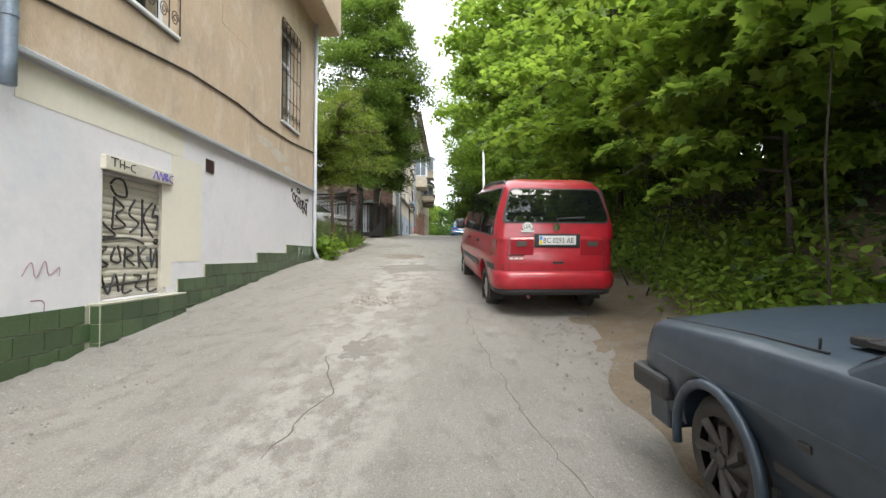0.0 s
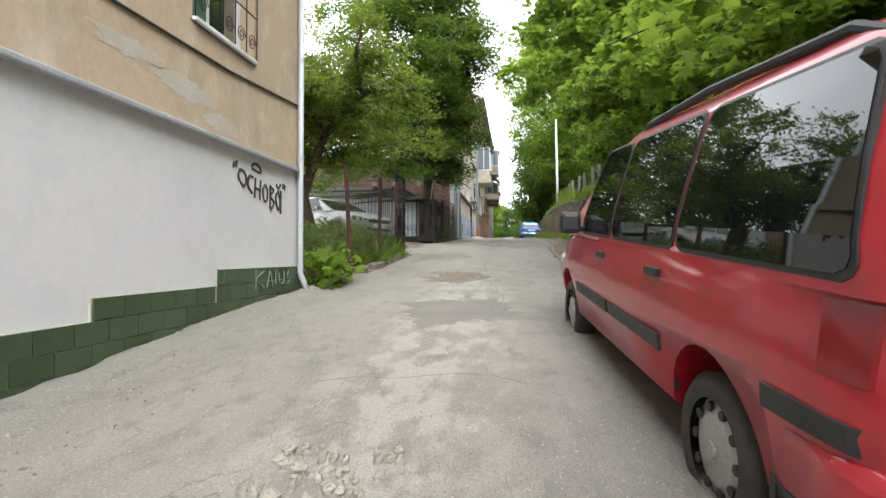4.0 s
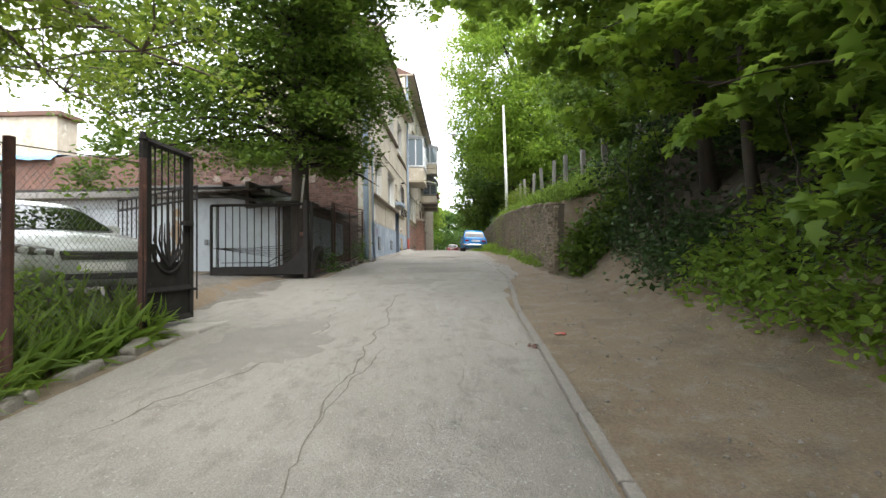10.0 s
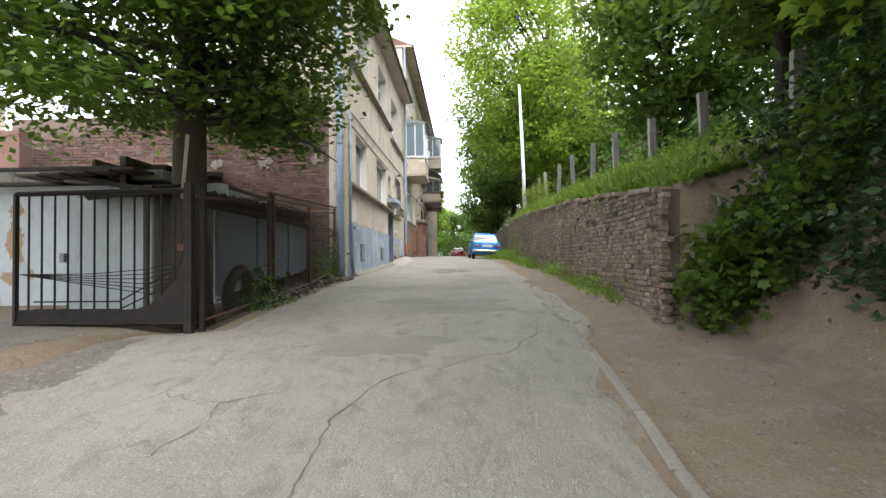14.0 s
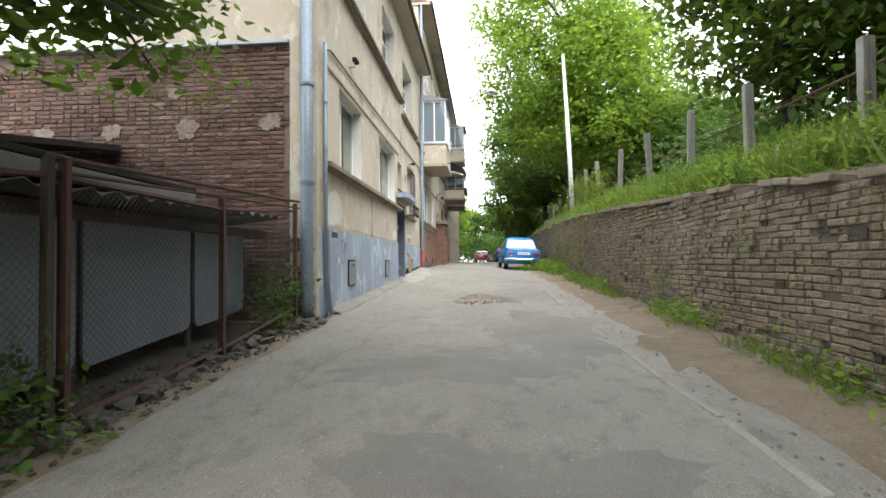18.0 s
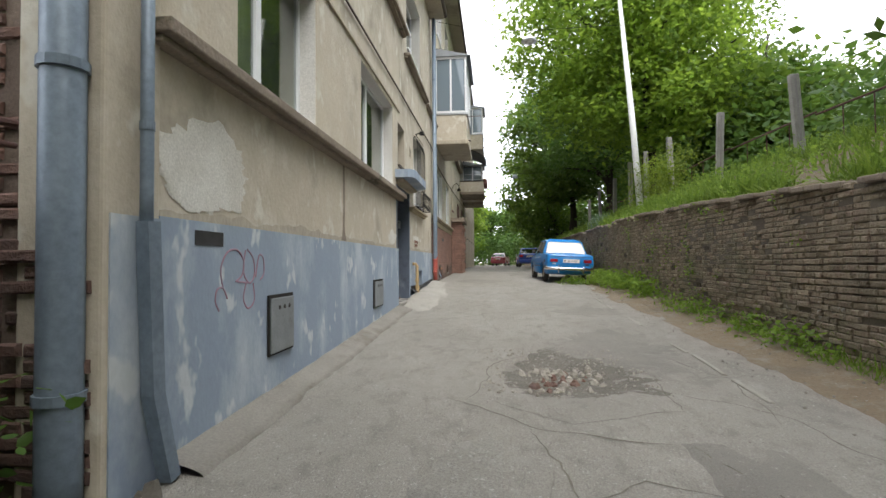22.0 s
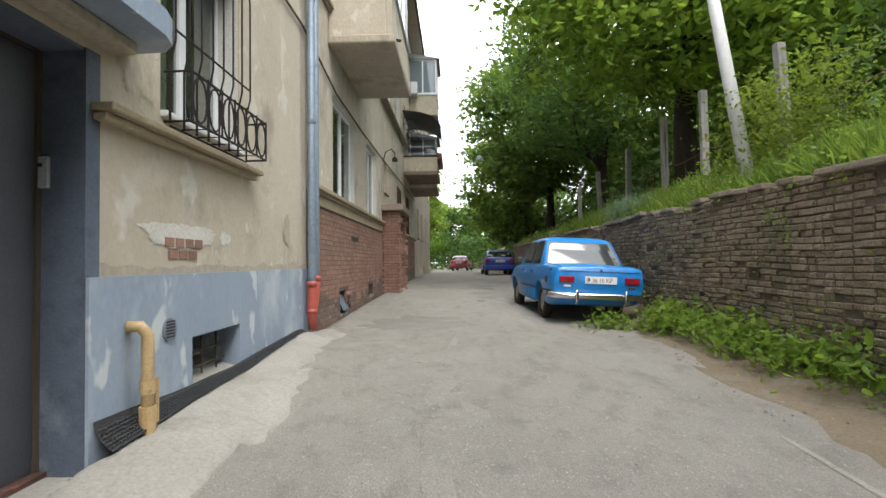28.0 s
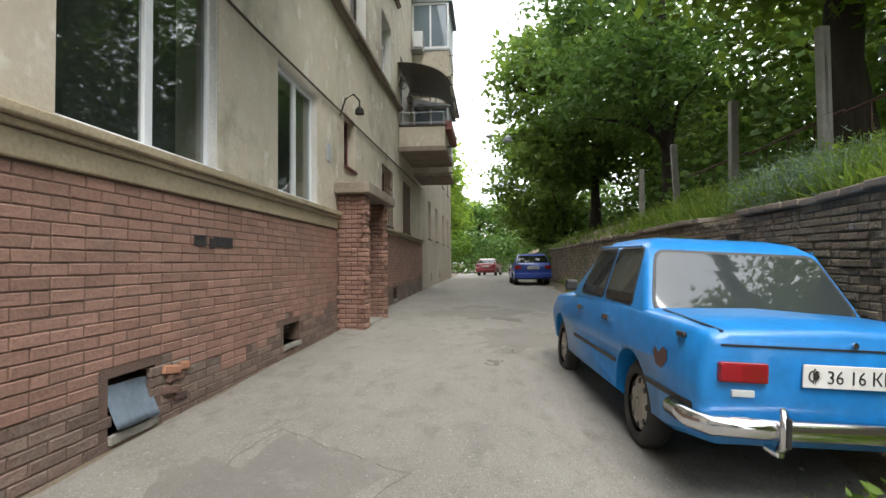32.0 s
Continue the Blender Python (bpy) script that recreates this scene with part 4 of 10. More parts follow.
for k in range(78):
    sx, sy, sr = (rs.uniform(-3.68, -3.45), rs.uniform(28.7, 34.0), rs.uniform(0.06, 0.135)) if k < 56 else (rs.uniform(-3.65, -3.25), rs.uniform(33.3, 34.4), rs.uniform(0.05, 0.11))
    bm = bmesh.new()
    bmesh.ops.create_icosphere(bm, subdivisions=1, radius=1)
    for v in bm.verts:
        q = 1 + 0.75 * noise.noise(v.co * 1.3 + Vector((k * 3.1, 0, 0))) + 0.14 * noise.noise(v.co * 4 + Vector((k, 5, 0)))
        v.co = Vector((v.co.x * 0.75, v.co.y * 1.1, v.co.z * 0.55)) * (q * sr)
    part("stone", bm, M_SLATE_D, row).matrix_basis = pose(sx, sy, drape(sx, sy) + sr * 0.25, rs.uniform(-15, 15), rs.uniform(-15, 15), rs.uniform(0, 360))
stones("verge_chips", "dark stone chips along the fence foot", [(-3.72, -3.25, 28.6, 34.2, 260, .012, .04), (-4.25, -3.75, 27, 34, 140, .02, .06)], M_SLATE_D, 5)
stones("pothole_rubble", "broken paving lumps lying in a pothole", [(-1.2, -0.4, 36.75, 37.5, 34, .03, .085), (-1.6, 0.1, 36.5, 38.3, 260, .008, .028), (-1.6, -0.9, 8.1, 8.7, 60, .02, .06), (-1.9, -1.0, 15.4, 16.7, 170, .007, .024)], M_RUBBLE, 6)
stones("brick_rubble", "crushed red brick pressed into a pothole rim", [(-2.2, -1.95, 15.8, 16.65, 60, .005, .014), (-2.05, -1.65, 16.5, 16.85, 40, .005, .014), (0.55, 0.95, 20.2, 20.4, 5, .02, .04), (-1.1, -0.5, 36.8, 37.4, 16, .03, .07)], M_BRICK_DARK, 16)


# ---- building with the green tiled plinth ----
F1 = -3.67
SH = (5.29, 6.52, 0.9, 2.29)
wall_1 = wall("wall_1", "whitewashed lower wall with cream patches and stains", M_WHITEWASH, on_x(F1), -14, 13.5, -1.5, 3.1, [SH], 0.45)
W0, W1 = (5.38, 6.68, 4.28, 6.45), (10.8, 12.08, 4.3, 6.52)
wall_2 = wall("wall_2", "weathered ochre render upper wall with repairs", M_OCHRE, on_x(F1 + 0.015), -14, 13.51, 3.1, 9.6, [W0, W1, (0.2, 1.5, 4.28, 6.45)], 0.45)
wall_3 = wall("wall_3", "ochre rendered gable wall facing the tree", M_OCHRE, lambda u, v, d: (u, 13.5 - d, v), -16, F1 - 0.46, -1, 9.6, [], 0.4)
part("cream_band", box(F1 - 0.001, F1 + 0.004, 6.62, 7.42, 1.3, 2.718), M_CREAMPAINT, wall_1)
part("cream_band", box(F1 - 0.001, F1 + 0.004, 6.4, 6.62, 0.98, 2.3), M_CREAMPAINT, wall_1)
part("cream_band", box(F1 - 0.001, F1 + 0.004, 4.2, 6.9, 2.72, 3.06), M_CREAMPAINT, wall_1)
blot(wall_2, "lime_patch", on_x(F1 + 0.015), 9.95, 3.63, 0.42, 0.09, M_PALEOCHRE, 3)
blot(wall_2, "lime_patch", on_x(F1 + 0.015), 10.75, 3.52, 0.5, 0.11, M_PALEOCHRE, 7)
blot(wall_2, "lime_patch", on_x(F1 + 0.015), 11.35, 3.3, 0.36, 0.09, M_PALEOCHRE, 9)

part("old_niche", box(F1 + 0.012, F1 + 0.018, 8.0, 9.1, 5.1, 7.6), M_OCHRE, wall_2)
ledge_1 = tagged(new("ledge", bm_mesh("ledge", box(F1, F1 + 0.085, -14, 13.56, 3.08, 3.14, 0.012), M_ZINC_L)), "pale zinc drip ledge between the storeys", "ledge", "", "structure")
eave_1 = tagged(new("eave", bm_mesh("eave", box(-12, F1 + 0.55, 7.4, 14.2, 7.55, 9.7, 0.02), M_OCHRE)), "projecting ochre bay of the upper floor", "bay", "", "structure")
roof_1 = tagged(new("roof", bm_mesh("roof", box(-16, F1 + 0.7, -14, 14.4, 9.7, 9.95, 0.03), M_ROOFTILE)), "brown roof edge above the ochre bay", "roof", "", "structure")
wall_back = wall("wall_4", "plain rendered back wall", M_OCHRE, lambda u, v, d: (u, -14 + d, v), -16, F1 - 0.46, -2, 9.7, [], 0.4)


def grille(parent, y0, y1, z0, z1, x, cols, rows, m, belly=0.0):
    """A window grille of bars; with a belly, the lower part swells into a flower basket of rings."""
    top = z1
    for k in range(cols + 1):
        y = y0 + (y1 - y0) * k / cols
        pts = [(x, y, z0), (x, y, z1)]
        if belly:
            pts = [(x - 0.1, y, z1), (x + 0.02, y, z1 - 0.06), (x + 0.06, y, z1 - 0.25), (x + 0.06, y, z0 + 0.62), (x + 0.02, y, z0 + 0.45), (x + 0.02, y, z0 + 0.02)]
        part("bar", tube(pts, 0.009, 6), m, parent)
    for k in range(rows + 1):
        z = z0 + (z1 - z0) * k / rows
        if belly and k not in (0, rows):
            continue
        part("cross_bar", tube([(x + (0.0 if not belly else 0.02), y0, z), (x + (0.0 if not belly else 0.02), y1, z)], 0.009, 6), m, parent)
    if belly:
        part("cross_bar", tube([(x + 0.06, y0, z0 + 0.7), (x + 0.06, y1, z0 + 0.7)], 0.009, 6), m, parent)
        for h in (0.02, 0.38):
            part("basket_rail", tube([(x, y0 - 0.04, z0 + h), (x + belly, y0 - 0.04, z0 + h), (x + belly, y1 + 0.04, z0 + h), (x, y1 + 0.04, z0 + h)], 0.01, 6), m, parent)
        n = 6
        for k in range(n + 1):
            y = y0 - 0.04 + (y1 - y0 + 0.08) * k / n
            part("basket_bar", tube([(x, y, z0 + 0.02), (x + belly, y, z0 + 0.02), (x + belly, y, z0 + 0.4)], 0.009, 6), m, parent)
            if k < n:
                cy, r = y + (y1 - y0 + 0.08) / n / 2, (y1 - y0 + 0.08) / n / 2 - 0.015
                part("ring", tube([(x + belly, cy + r * math.cos(a), z0 + 0.2 + 0.165 * math.sin(a)) for a in [2 * math.pi * i / 14 for i in range(15)]], 0.008, 5), m, parent)


M_GREENWOOD = mat("green_window_paint", (0.05, 0.12, 0.075), (0.065, 0.14, 0.09), 3, rough=0.6, bump=0.1)
for i, (a, b, c, d) in enumerate((W0, W1)):
    w = window("window_%d" % (i + 1), "barred window with green frame and pale curtain", a, b, c, d, F1 + 0.015, (0.45,), M_UPVC, M_GLASS, 0.2, 0.68, True, M_CURTAIN)
    part("green_lining", box(-0.02, 0.19, 0.005, 0.02, 0, d - c), M_GREENWOOD, w)
    part("green_shutter", box(0.004, 0.02, 0.06, (b - a) * 0.4, 0.06, (d - c) * 0.62), M_GREENWOOD, w)
    g = tagged(thing("window_grille", "dark green steel grille with scrolls over a window", "window grille", pose(F1 + 0.05, a, c)))
    grille(g, 0, b - a, 0.0, d - c, 0, 5, 4, M_BLACKMETAL)
    for k in range(5):
        cy = (b - a) * (k + 0.5) / 5
        for zz in (0.2, d - c - 0.25):
            part("scroll", tube([(0.004, cy + (0.02 + 0.075 * (1 - t / 16)) * math.cos(t * 0.75), zz + (0.02 + 0.09 * (1 - t / 16)) * math.sin(t * 0.75)) for t in range(17)], 0.006, 5), M_BLACKMETAL, g)
    part("sill_board", box(0, 0.2, -0.04, b - a + 0.04, -0.06, -0.02, 0.008), M_ZINC_L, w)

# roller shutter in its opening
sh = tagged(thing("roller_shutter", "closed cream roller shutter covered in black graffiti", "roller shutter", pose(F1 - 0.1, SH[0], SH[2])))
for k in range(17):
    z = k * 0.0807
    vs = [(0.0, 0, z), (0.012, 0, z + 0.02), (0.014, 0, z + 0.05), (0, 0, z + 0.079)]
    vs += [(x, 1.23, zz) for x, _, zz in vs] + [(-0.02, 0, z), (-0.02, 1.23, z), (-0.02, 0, z + .079), (-0.02, 1.23, z + .079)]
    part("slat", mesh_of("slat", vs, [(0, 4, 5, 1), (1, 5, 6, 2), (2, 6, 7, 3), (8, 9, 4, 0), (3, 7, 11, 10), (9, 8, 10, 11)], M_SHUTTER), M_SHUTTER, sh)
part("guide_rail", box(-0.03, 0.09, 0, 0.03, 0, 1.388), M_SHUTTER, sh)
part("guide_rail", box(-0.03, 0.09, 1.2, 1.23, 0, 1.388), M_SHUTTER, sh)
part("shutter_box", box(0.02, 0.158, -0.03, 1.27, 1.39, 1.55, 0.012), M_SHUTTER, sh)
part("lock_bar", box(0.01, 0.03, 0.93, 1.0, 0.42, 0.47, 0.004), M_GREYBOX, sh)
gp = lambda u, v: (0.019, u * 1.16, v * 1.14)
strokes(sh, [[(.08, 1.0), (.1, .75), (.3, .62), (.05, .6)], [(.22, 1.12), (.3, 1.18), (.42, 1.16), (.46, 1.02), (.3, 1.02), (.22, 1.1)], [(.28, 1.0), (.25, .68)], [(.28, .98), (.42, .9), (.3, .82), (.45, .72), (.26, .68)],
             [(.6, 1.0), (.5, .85), (.66, .76), (.52, .66)], [(.72, 1.02), (.72, .62)], [(.9, 1.0), (.74, .82), (.92, .62)], [(.96, .98), (.9, .85), (1.0, .86), (.98, .7)], [(.95, .6), (1.0, .6), (.98, .55), (.93, .58)],
             [(.0, .56), (.5, .6), (.75, .55)], [(.05, .5), (.18, .5), (.06, .4), (.2, .33), (.04, .3)], [(.3, .5), (.24, .38), (.38, .36), (.34, .52)], [(.45, .5), (.44, .3)], [(.46, .5), (.58, .44), (.47, .4), (.6, .32)],
             [(.66, .52), (.68, .3)], [(.8, .52), (.68, .41), (.82, .28)], [(.88, .5), (.9, .3), (.98, .5), (1.0, .28)], [(.1, .25), (.2, .05), (.3, .24), (.36, .06)], [(.45, .24), (.42, .05), (.56, .06)], [(.6, .22), (.72, .2), (.62, .1), (.74, .05)],
             [(.85, .24), (.84, .04), (1.0, .05)], [(.12, .12), (.95, .16)]], M_SPRAY, gp, 0.013, "graffiti_line")
bx = lambda u, v: (0.159, u, 1.47 + (v - 1.47) * 0.85)
strokes(sh, [[(.05, 1.54), (.17, 1.54)], [(.11, 1.54), (.11, 1.43)], [(.2, 1.53), (.2, 1.43)], [(.2, 1.48), (.27, 1.48)], [(.27, 1.53), (.27, 1.43)], [(.3, 1.47), (.36, 1.47)], [(.47, 1.52), (.4, 1.5), (.4, 1.44), (.47, 1.42)]], M_SPRAY, bx, 0.007, "graffiti_line")
strokes(sh, [[(.82, 1.41), (.88, 1.52), (.93, 1.41)], [(.95, 1.41), (.97, 1.52), (1.03, 1.41), (1.05, 1.52)], [(1.08, 1.42), (1.08, 1.52), (1.14, 1.5), (1.08, 1.47), (1.15, 1.43), (1.08, 1.42)], [(1.26, 1.52), (1.19, 1.5), (1.18, 1.44), (1.25, 1.41)]], M_SPRAY_B, bx, 0.008, "graffiti_line")
strokes(wall_1, [[(4.3, 1.2), (4.4, 1.32), (4.45, 1.18), (4.55, 1.33), (4.6, 1.2), (4.72, 1.27), (4.72, 1.18)], [(4.4, 0.98), (4.55, 0.95), (4.5, 0.7)]], M_SPRAY_R, lambda u, v: (F1 + 0.001, u, v), 0.006, "graffiti_line")

# the big black tag
tag = lambda u, v: (F1 + 0.002, 11.62 + u * 0.98, 2.36 + v * 0.62)
graffiti = tagged(thing("graffiti", "large black sprayed word on the whitewashed wall", "graffiti"))
strokes(graffiti, [[(.02, .92), (.0, .8)], [(.08, .95), (.06, .82)], [(.24, .48), (.12, .62), (.16, .8), (.28, .74), (.3, .56), (.22, .46)], [(.48, .72), (.38, .72), (.35, .52), (.46, .38)], [(.54, .72), (.52, .3)], [(.68, .7), (.66, .28)], [(.53, .52), (.67, .48)],
                   [(.82, .64), (.74, .52), (.78, .3), (.86, .3), (.87, .54), (.8, .64)], [(.95, .66), (.95, .12)], [(.95, .64), (1.06, .56), (.96, .42), (1.08, .28), (.97, .12)], [(1.2, .58), (1.12, .4), (1.2, .14), (1.26, .34), (1.2, .56)], [(1.28, .6), (1.28, .06)],
                   [(1.14, .72), (1.2, .64), (1.28, .74)], [(1.36, .78), (1.34, .66)], [(1.42, .76), (1.4, .64)], [(.44, .94), (.52, 1.02), (.64, .98), (.68, .86), (.44, .9)]], M_SPRAY, tag, 0.017, "graffiti_line")
strokes(graffiti, [[(12.1, 1.6), (12.1, 1.35)], [(12.3, 1.58), (12.12, 1.48), (12.32, 1.36)], [(12.4, 1.36), (12.48, 1.58), (12.56, 1.38)], [(12.65, 1.6), (12.65, 1.4)], [(12.75, 1.55), (12.78, 1.4), (12.9, 1.42), (12.9, 1.57)], [(13.05, 1.56), (13.0, 1.48), (13.1, 1.45), (13.02, 1.38)]], M_SPRAY_W, lambda u, v: (F1 + 0.05, u, v), 0.008, "graffiti_line")

# air vent, cable, downpipes
vent = tagged(thing("wall_vent", "small rusty louvred vent in the whitewashed wall", "vent", pose(F1, 7.54, 2.64)))
part("backing", box(-0.001, 0.008, 0, 0.25, 0, 0.2), M_WOOD_D, vent)
for k in range(6):
    part("louvre", box(0.008, 0.026, 0.01, 0.24, 0.012 + k * 0.032, 0.026 + k * 0.032, 0.003), M_RUST, vent)
cable = tagged(new("wall_cable", bm_mesh("wall_cable", tube([(F1 + 0.03, y, z) for y, z in ((-6, 3.6), (2, 3.55), (4.4, 3.66), (7, 3.93), (8.6, 3.98), (9.7, 3.93), (11.5, 3.97), (13.5, 4.13), (13.82, 4.1))], 0.014, 6), M_ROOFING)), "black cable sagging along the ochre wall", "cable")


def downpipe(label, x, y, z0, z1, r, m, kick=0.16, clamps=3, extra=()):
    p = tagged(thing("downpipe", label, "downpipe", pose(x, y, z0)))
    part("pipe", tube([(0, 0, z1 - z0), (0, 0, 0.32), (kick * 0.35, 0, 0.2), (kick, 0, 0.0)], r, 14), m, p, smooth=True)
    for k in range(clamps):
        part("clamp", tube([(0, 0, 0.55 + k * (z1 - z0 - 0.8) / max(clamps, 1)), (0, 0, 0.6 + k * (z1 - z0 - 0.8) / max(clamps, 1))], r * 1.13, 14), m, p)
    return p


downpipe("dented pale zinc downpipe at the house corner", F1 + 0.075, 13.4, 1.22, 9.6, 0.045, M_ZINC_L, 0.13, 5)
downpipe("blue-grey downpipe on the ochre wall", F1 + 0.12, 4.0, 2.75, 9.6, 0.06, M_ZINC, 0.0, 3)

# green tile plinth in steps
plinth = tagged(new("plinth", bm_mesh("plinth", box(F1 - 0.05, F1 + 0.028, 1.0, 13.48, -0.6, 0.8), M_GROUT)), "stepped plinth of dark green glazed tiles", "plinth", "", "structure")
STEP = [(1.0, 5.1, 0.87), (6.75, 7.5, 1.07), (7.5, 9.54, 1.26), (9.54, 11.26, 1.445), (11.26, 13.48, 1.635), (5.1, 6.75, 0.7)]
for a, b, t in STEP:
    if t > 0.8:
        part("backing", box(F1, F1 + 0.027, a, b, -0.5, t - 0.004), M_GROUT, plinth)
TW, TH = 0.335, 0.1875
tile_me = bm_mesh("tile", box(-0.004, 0.014, 0.006, TW - 0.006, 0.006, TH - 0.006, 0.004), M_TILE)
y, n = 1.0, 0
for r in range(9):
    z = 1.635 - (r + 1) * TH
    y = 1.0 + (TW / 2 if r % 2 else 0)
    while y < 13.55:
        top = max([t for a, b, t in STEP if a - 0.02 <= y < b - 0.1], default=0)
        if z + TH <= top + 0.05 and z + TH > road_z(y) - 0.02 and y > 1.2:
            if y + TW > 13.49:
                part("tile", box(F1 + 0.024, F1 + 0.042, y + 0.004, 13.476, z + 0.004, z + TH - 0.004, 0.004), M_TILE, plinth)
            else:
                ob = new("tile", tile_me)
                ob.parent, ob.matrix_basis = plinth, pose(F1 + 0.028, y, z)
        else:
            ahead = [a for a, b, t in STEP if y + 0.02 < a < y + TW - 0.02 and z + TH <= t + 0.05]
            if ahead and z + TH > road_z(y) - 0.02 and y > 1.2:
                part("tile", box(F1 + 0.024, F1 + 0.042, ahead[0] + 0.004, y + TW - 0.004, z + 0.004, z + TH - 0.004, 0.004), M_TILE, plinth)
        y += TW
sill_block = tagged(thing("shutter_step", "green tiled step under the roller shutter with pale grout", "step", pose(F1, 5.09, 0.0)), kind="structure")
part("core", box(0.0, 0.14, 0.0, 1.66, -0.2, 0.872), M_GROUT, sill_block)
part("top_slab", box(0.0, 0.148, -0.006, 1.668, 0.872, 0.892, 0.005), M_GROUT, sill_block)
for r in range(5):
    for k in range(5):
        w = min(TW, 1.66 - k * TW)
        if w > 0.05:
            part("tile", box(0.14, 0.154, k * TW + 0.004, k * TW + w - 0.004, 0.872 - (r + 1) * TH + 0.004, 0.872 - r * TH - 0.004, 0.004), M_TILE, sill_block)
    part("tile", box(0.045, 0.135, -0.014, 0.0, 0.872 - (r + 1) * TH + 0.004, 0.872 - r * TH - 0.004, 0.004), M_TILE, sill_block)
skirt = tagged(thing("skirt", "crumbling concrete strip along the tiled wall", "concrete strip"), kind="structure")
for k, (x, y, rx, ry) in enumerate([(-3.35, 4.3, 0.45, 0.9), (-3.4, 6.3, 0.35, 1.2), (-3.45, 8.2, 0.3, 1.3), (-3.45, 10.4, 0.26, 1.4), (-3.45, 12.4, 0.25, 1.3), (-3.2, 2.4, 0.5, 1.1)]):
    patch(skirt, "concrete_patch", x, y, rx, ry, M_ASPH_L, 0.025, 30 + k, 0.5)


# ---- the long apartment house ----
F2 = -3.45
A_WIN = [(35.55, 37.32, 5.46, 7.08), (39.25, 41.66, 5.46, 7.1)]
A_UP = [(35.9, 37.6, 9.15, 10.9), (39.8, 41.7, 9.2, 10.9), (43.3, 45.5, 9.0, 10.75)]
A_ENT, A_TRANS, A_GRIL = (42.05, 43.47, 3.0, 5.62), (42.15, 42.95, 6.05, 6.95), (44.2, 45.52, 5.47, 7.15)
A_CELL = (44.6, 45.48, 3.38, 3.8)
wall_5 = wall("wall_5", "stained beige render facade, patched and cracked", M_BEIGE, on_x(F2), 34.6, 47.74, 4.3, 11.75, A_WIN + A_UP + [A_ENT, A_TRANS, A_GRIL], 0.45)
wall_6 = wall("wall_6", "blue-grey painted plinth with flaking white spots", M_DADO, on_x(F2 + 0.025), 34.6, 47.74, 2.3, 4.3, [A_ENT, A_CELL], 0.47)
corner = tagged(new("wall_7", bm_mesh("wall_7", box(F2 - 0.45, F2 + 0.03, 34.16, 34.6, 2.3, 11.75, 0.02), M_BEIGE)), "plastered corner pier of the apartment house", "wall", "", "structure")
part("painted_foot", box(F2 - 0.03, F2 + 0.04, 34.2, 34.6, 2.4, 4.28), M_DADO, corner)
upper_end = wall("wall_8", "pale rendered end wall above the brickwork", M_BEIGE, lambda u, v, d: (u, 34.3 + d, v), -7.0, F2 - 0.46, 7.4, 11.75, [], 0.4)
part("flashing", box(-9.9, F2 - 0.46, 34.1, 34.29, 7.36, 7.43), M_ZINC_L, upper_end)
brick_end = wall("wall_9", "sooty red brick end wall with mortar smears", M_MORTAR_E, lambda u, v, d: (u, 34.19 + d, v), -13, F2 - 0.46, 2.2, 7.35, [], 0.5)

B_WIN = [(49.32, 51.2, 5.56, 7.3), (52.62, 54.1, 5.56, 7.25)]
B_BAR = [(58.85, 60.2, 5.62, 7.15), (61.95, 63.3, 5.62, 7.2)]
B_UP = [(52.7, 54.2, 9.3, 11.1), (56.0, 57.3, 9.3, 11.1), (58.9, 60.2, 9.3, 11.1), (61.6, 63.4, 8.8, 11.0), (49.6, 51.4, 8.6, 10.9), (52.7, 54.2, 12.4, 14.0), (56.0, 57.3, 12.4, 14.0), (58.9, 60.2, 12.4, 14.0), (49.6, 51.4, 12.2, 14.0)]
B_ENT, B_PORCHW = (55.5, 56.7, 3.3, 5.75), (55.55, 56.35, 6.45, 7.45)
B_CELL = [(49.78, 50.28, 3.46, 3.86), (52.8, 53.35, 3.6, 3.86), (60.3, 60.9, 3.65, 3.95)]
wall_10 = wall("wall_10", "weathered beige render upper facade", M_BEIGE, on_x(F2), 47.76, 66.4, 5.42, 14.9, B_WIN + B_BAR + B_UP + [(55.5, 56.7, 5.42, 5.75), B_PORCHW], 0.45)
wall_11 = wall("wall_11", "painted red brick lower facade with a dark foot", M_MORTAR_R, on_x(F2 + 0.0), 47.76, 66.4, 2.6, 5.42, B_CELL + [B_ENT], 0.45)
C_WIN = [(y, y + 1.1, z, z + 1.7) for y in (68.6, 71.6, 75.2, 78.6) for z in (5.7, 9.0, 12.2)]
C_CELL = [(69.4, 69.9, 3.9, 4.2), (73.4, 73.9, 3.9, 4.2), (77.4, 77.9, 3.9, 4.2)]
wall_12 = wall("wall_12", "grey-beige rendered farther facade", M_BEIGE_D, on_x(F2 - 0.02), 66.4, 82, 2.6, 14.6, C_WIN + C_CELL, 0.45)
wall_13 = wall("wall_13", "plain rendered far end of the house", M_BEIGE_D, lambda u, v, d: (u, 82 - d, v), -16, F2 - 0.47, 2, 14.6, [], 0.4)
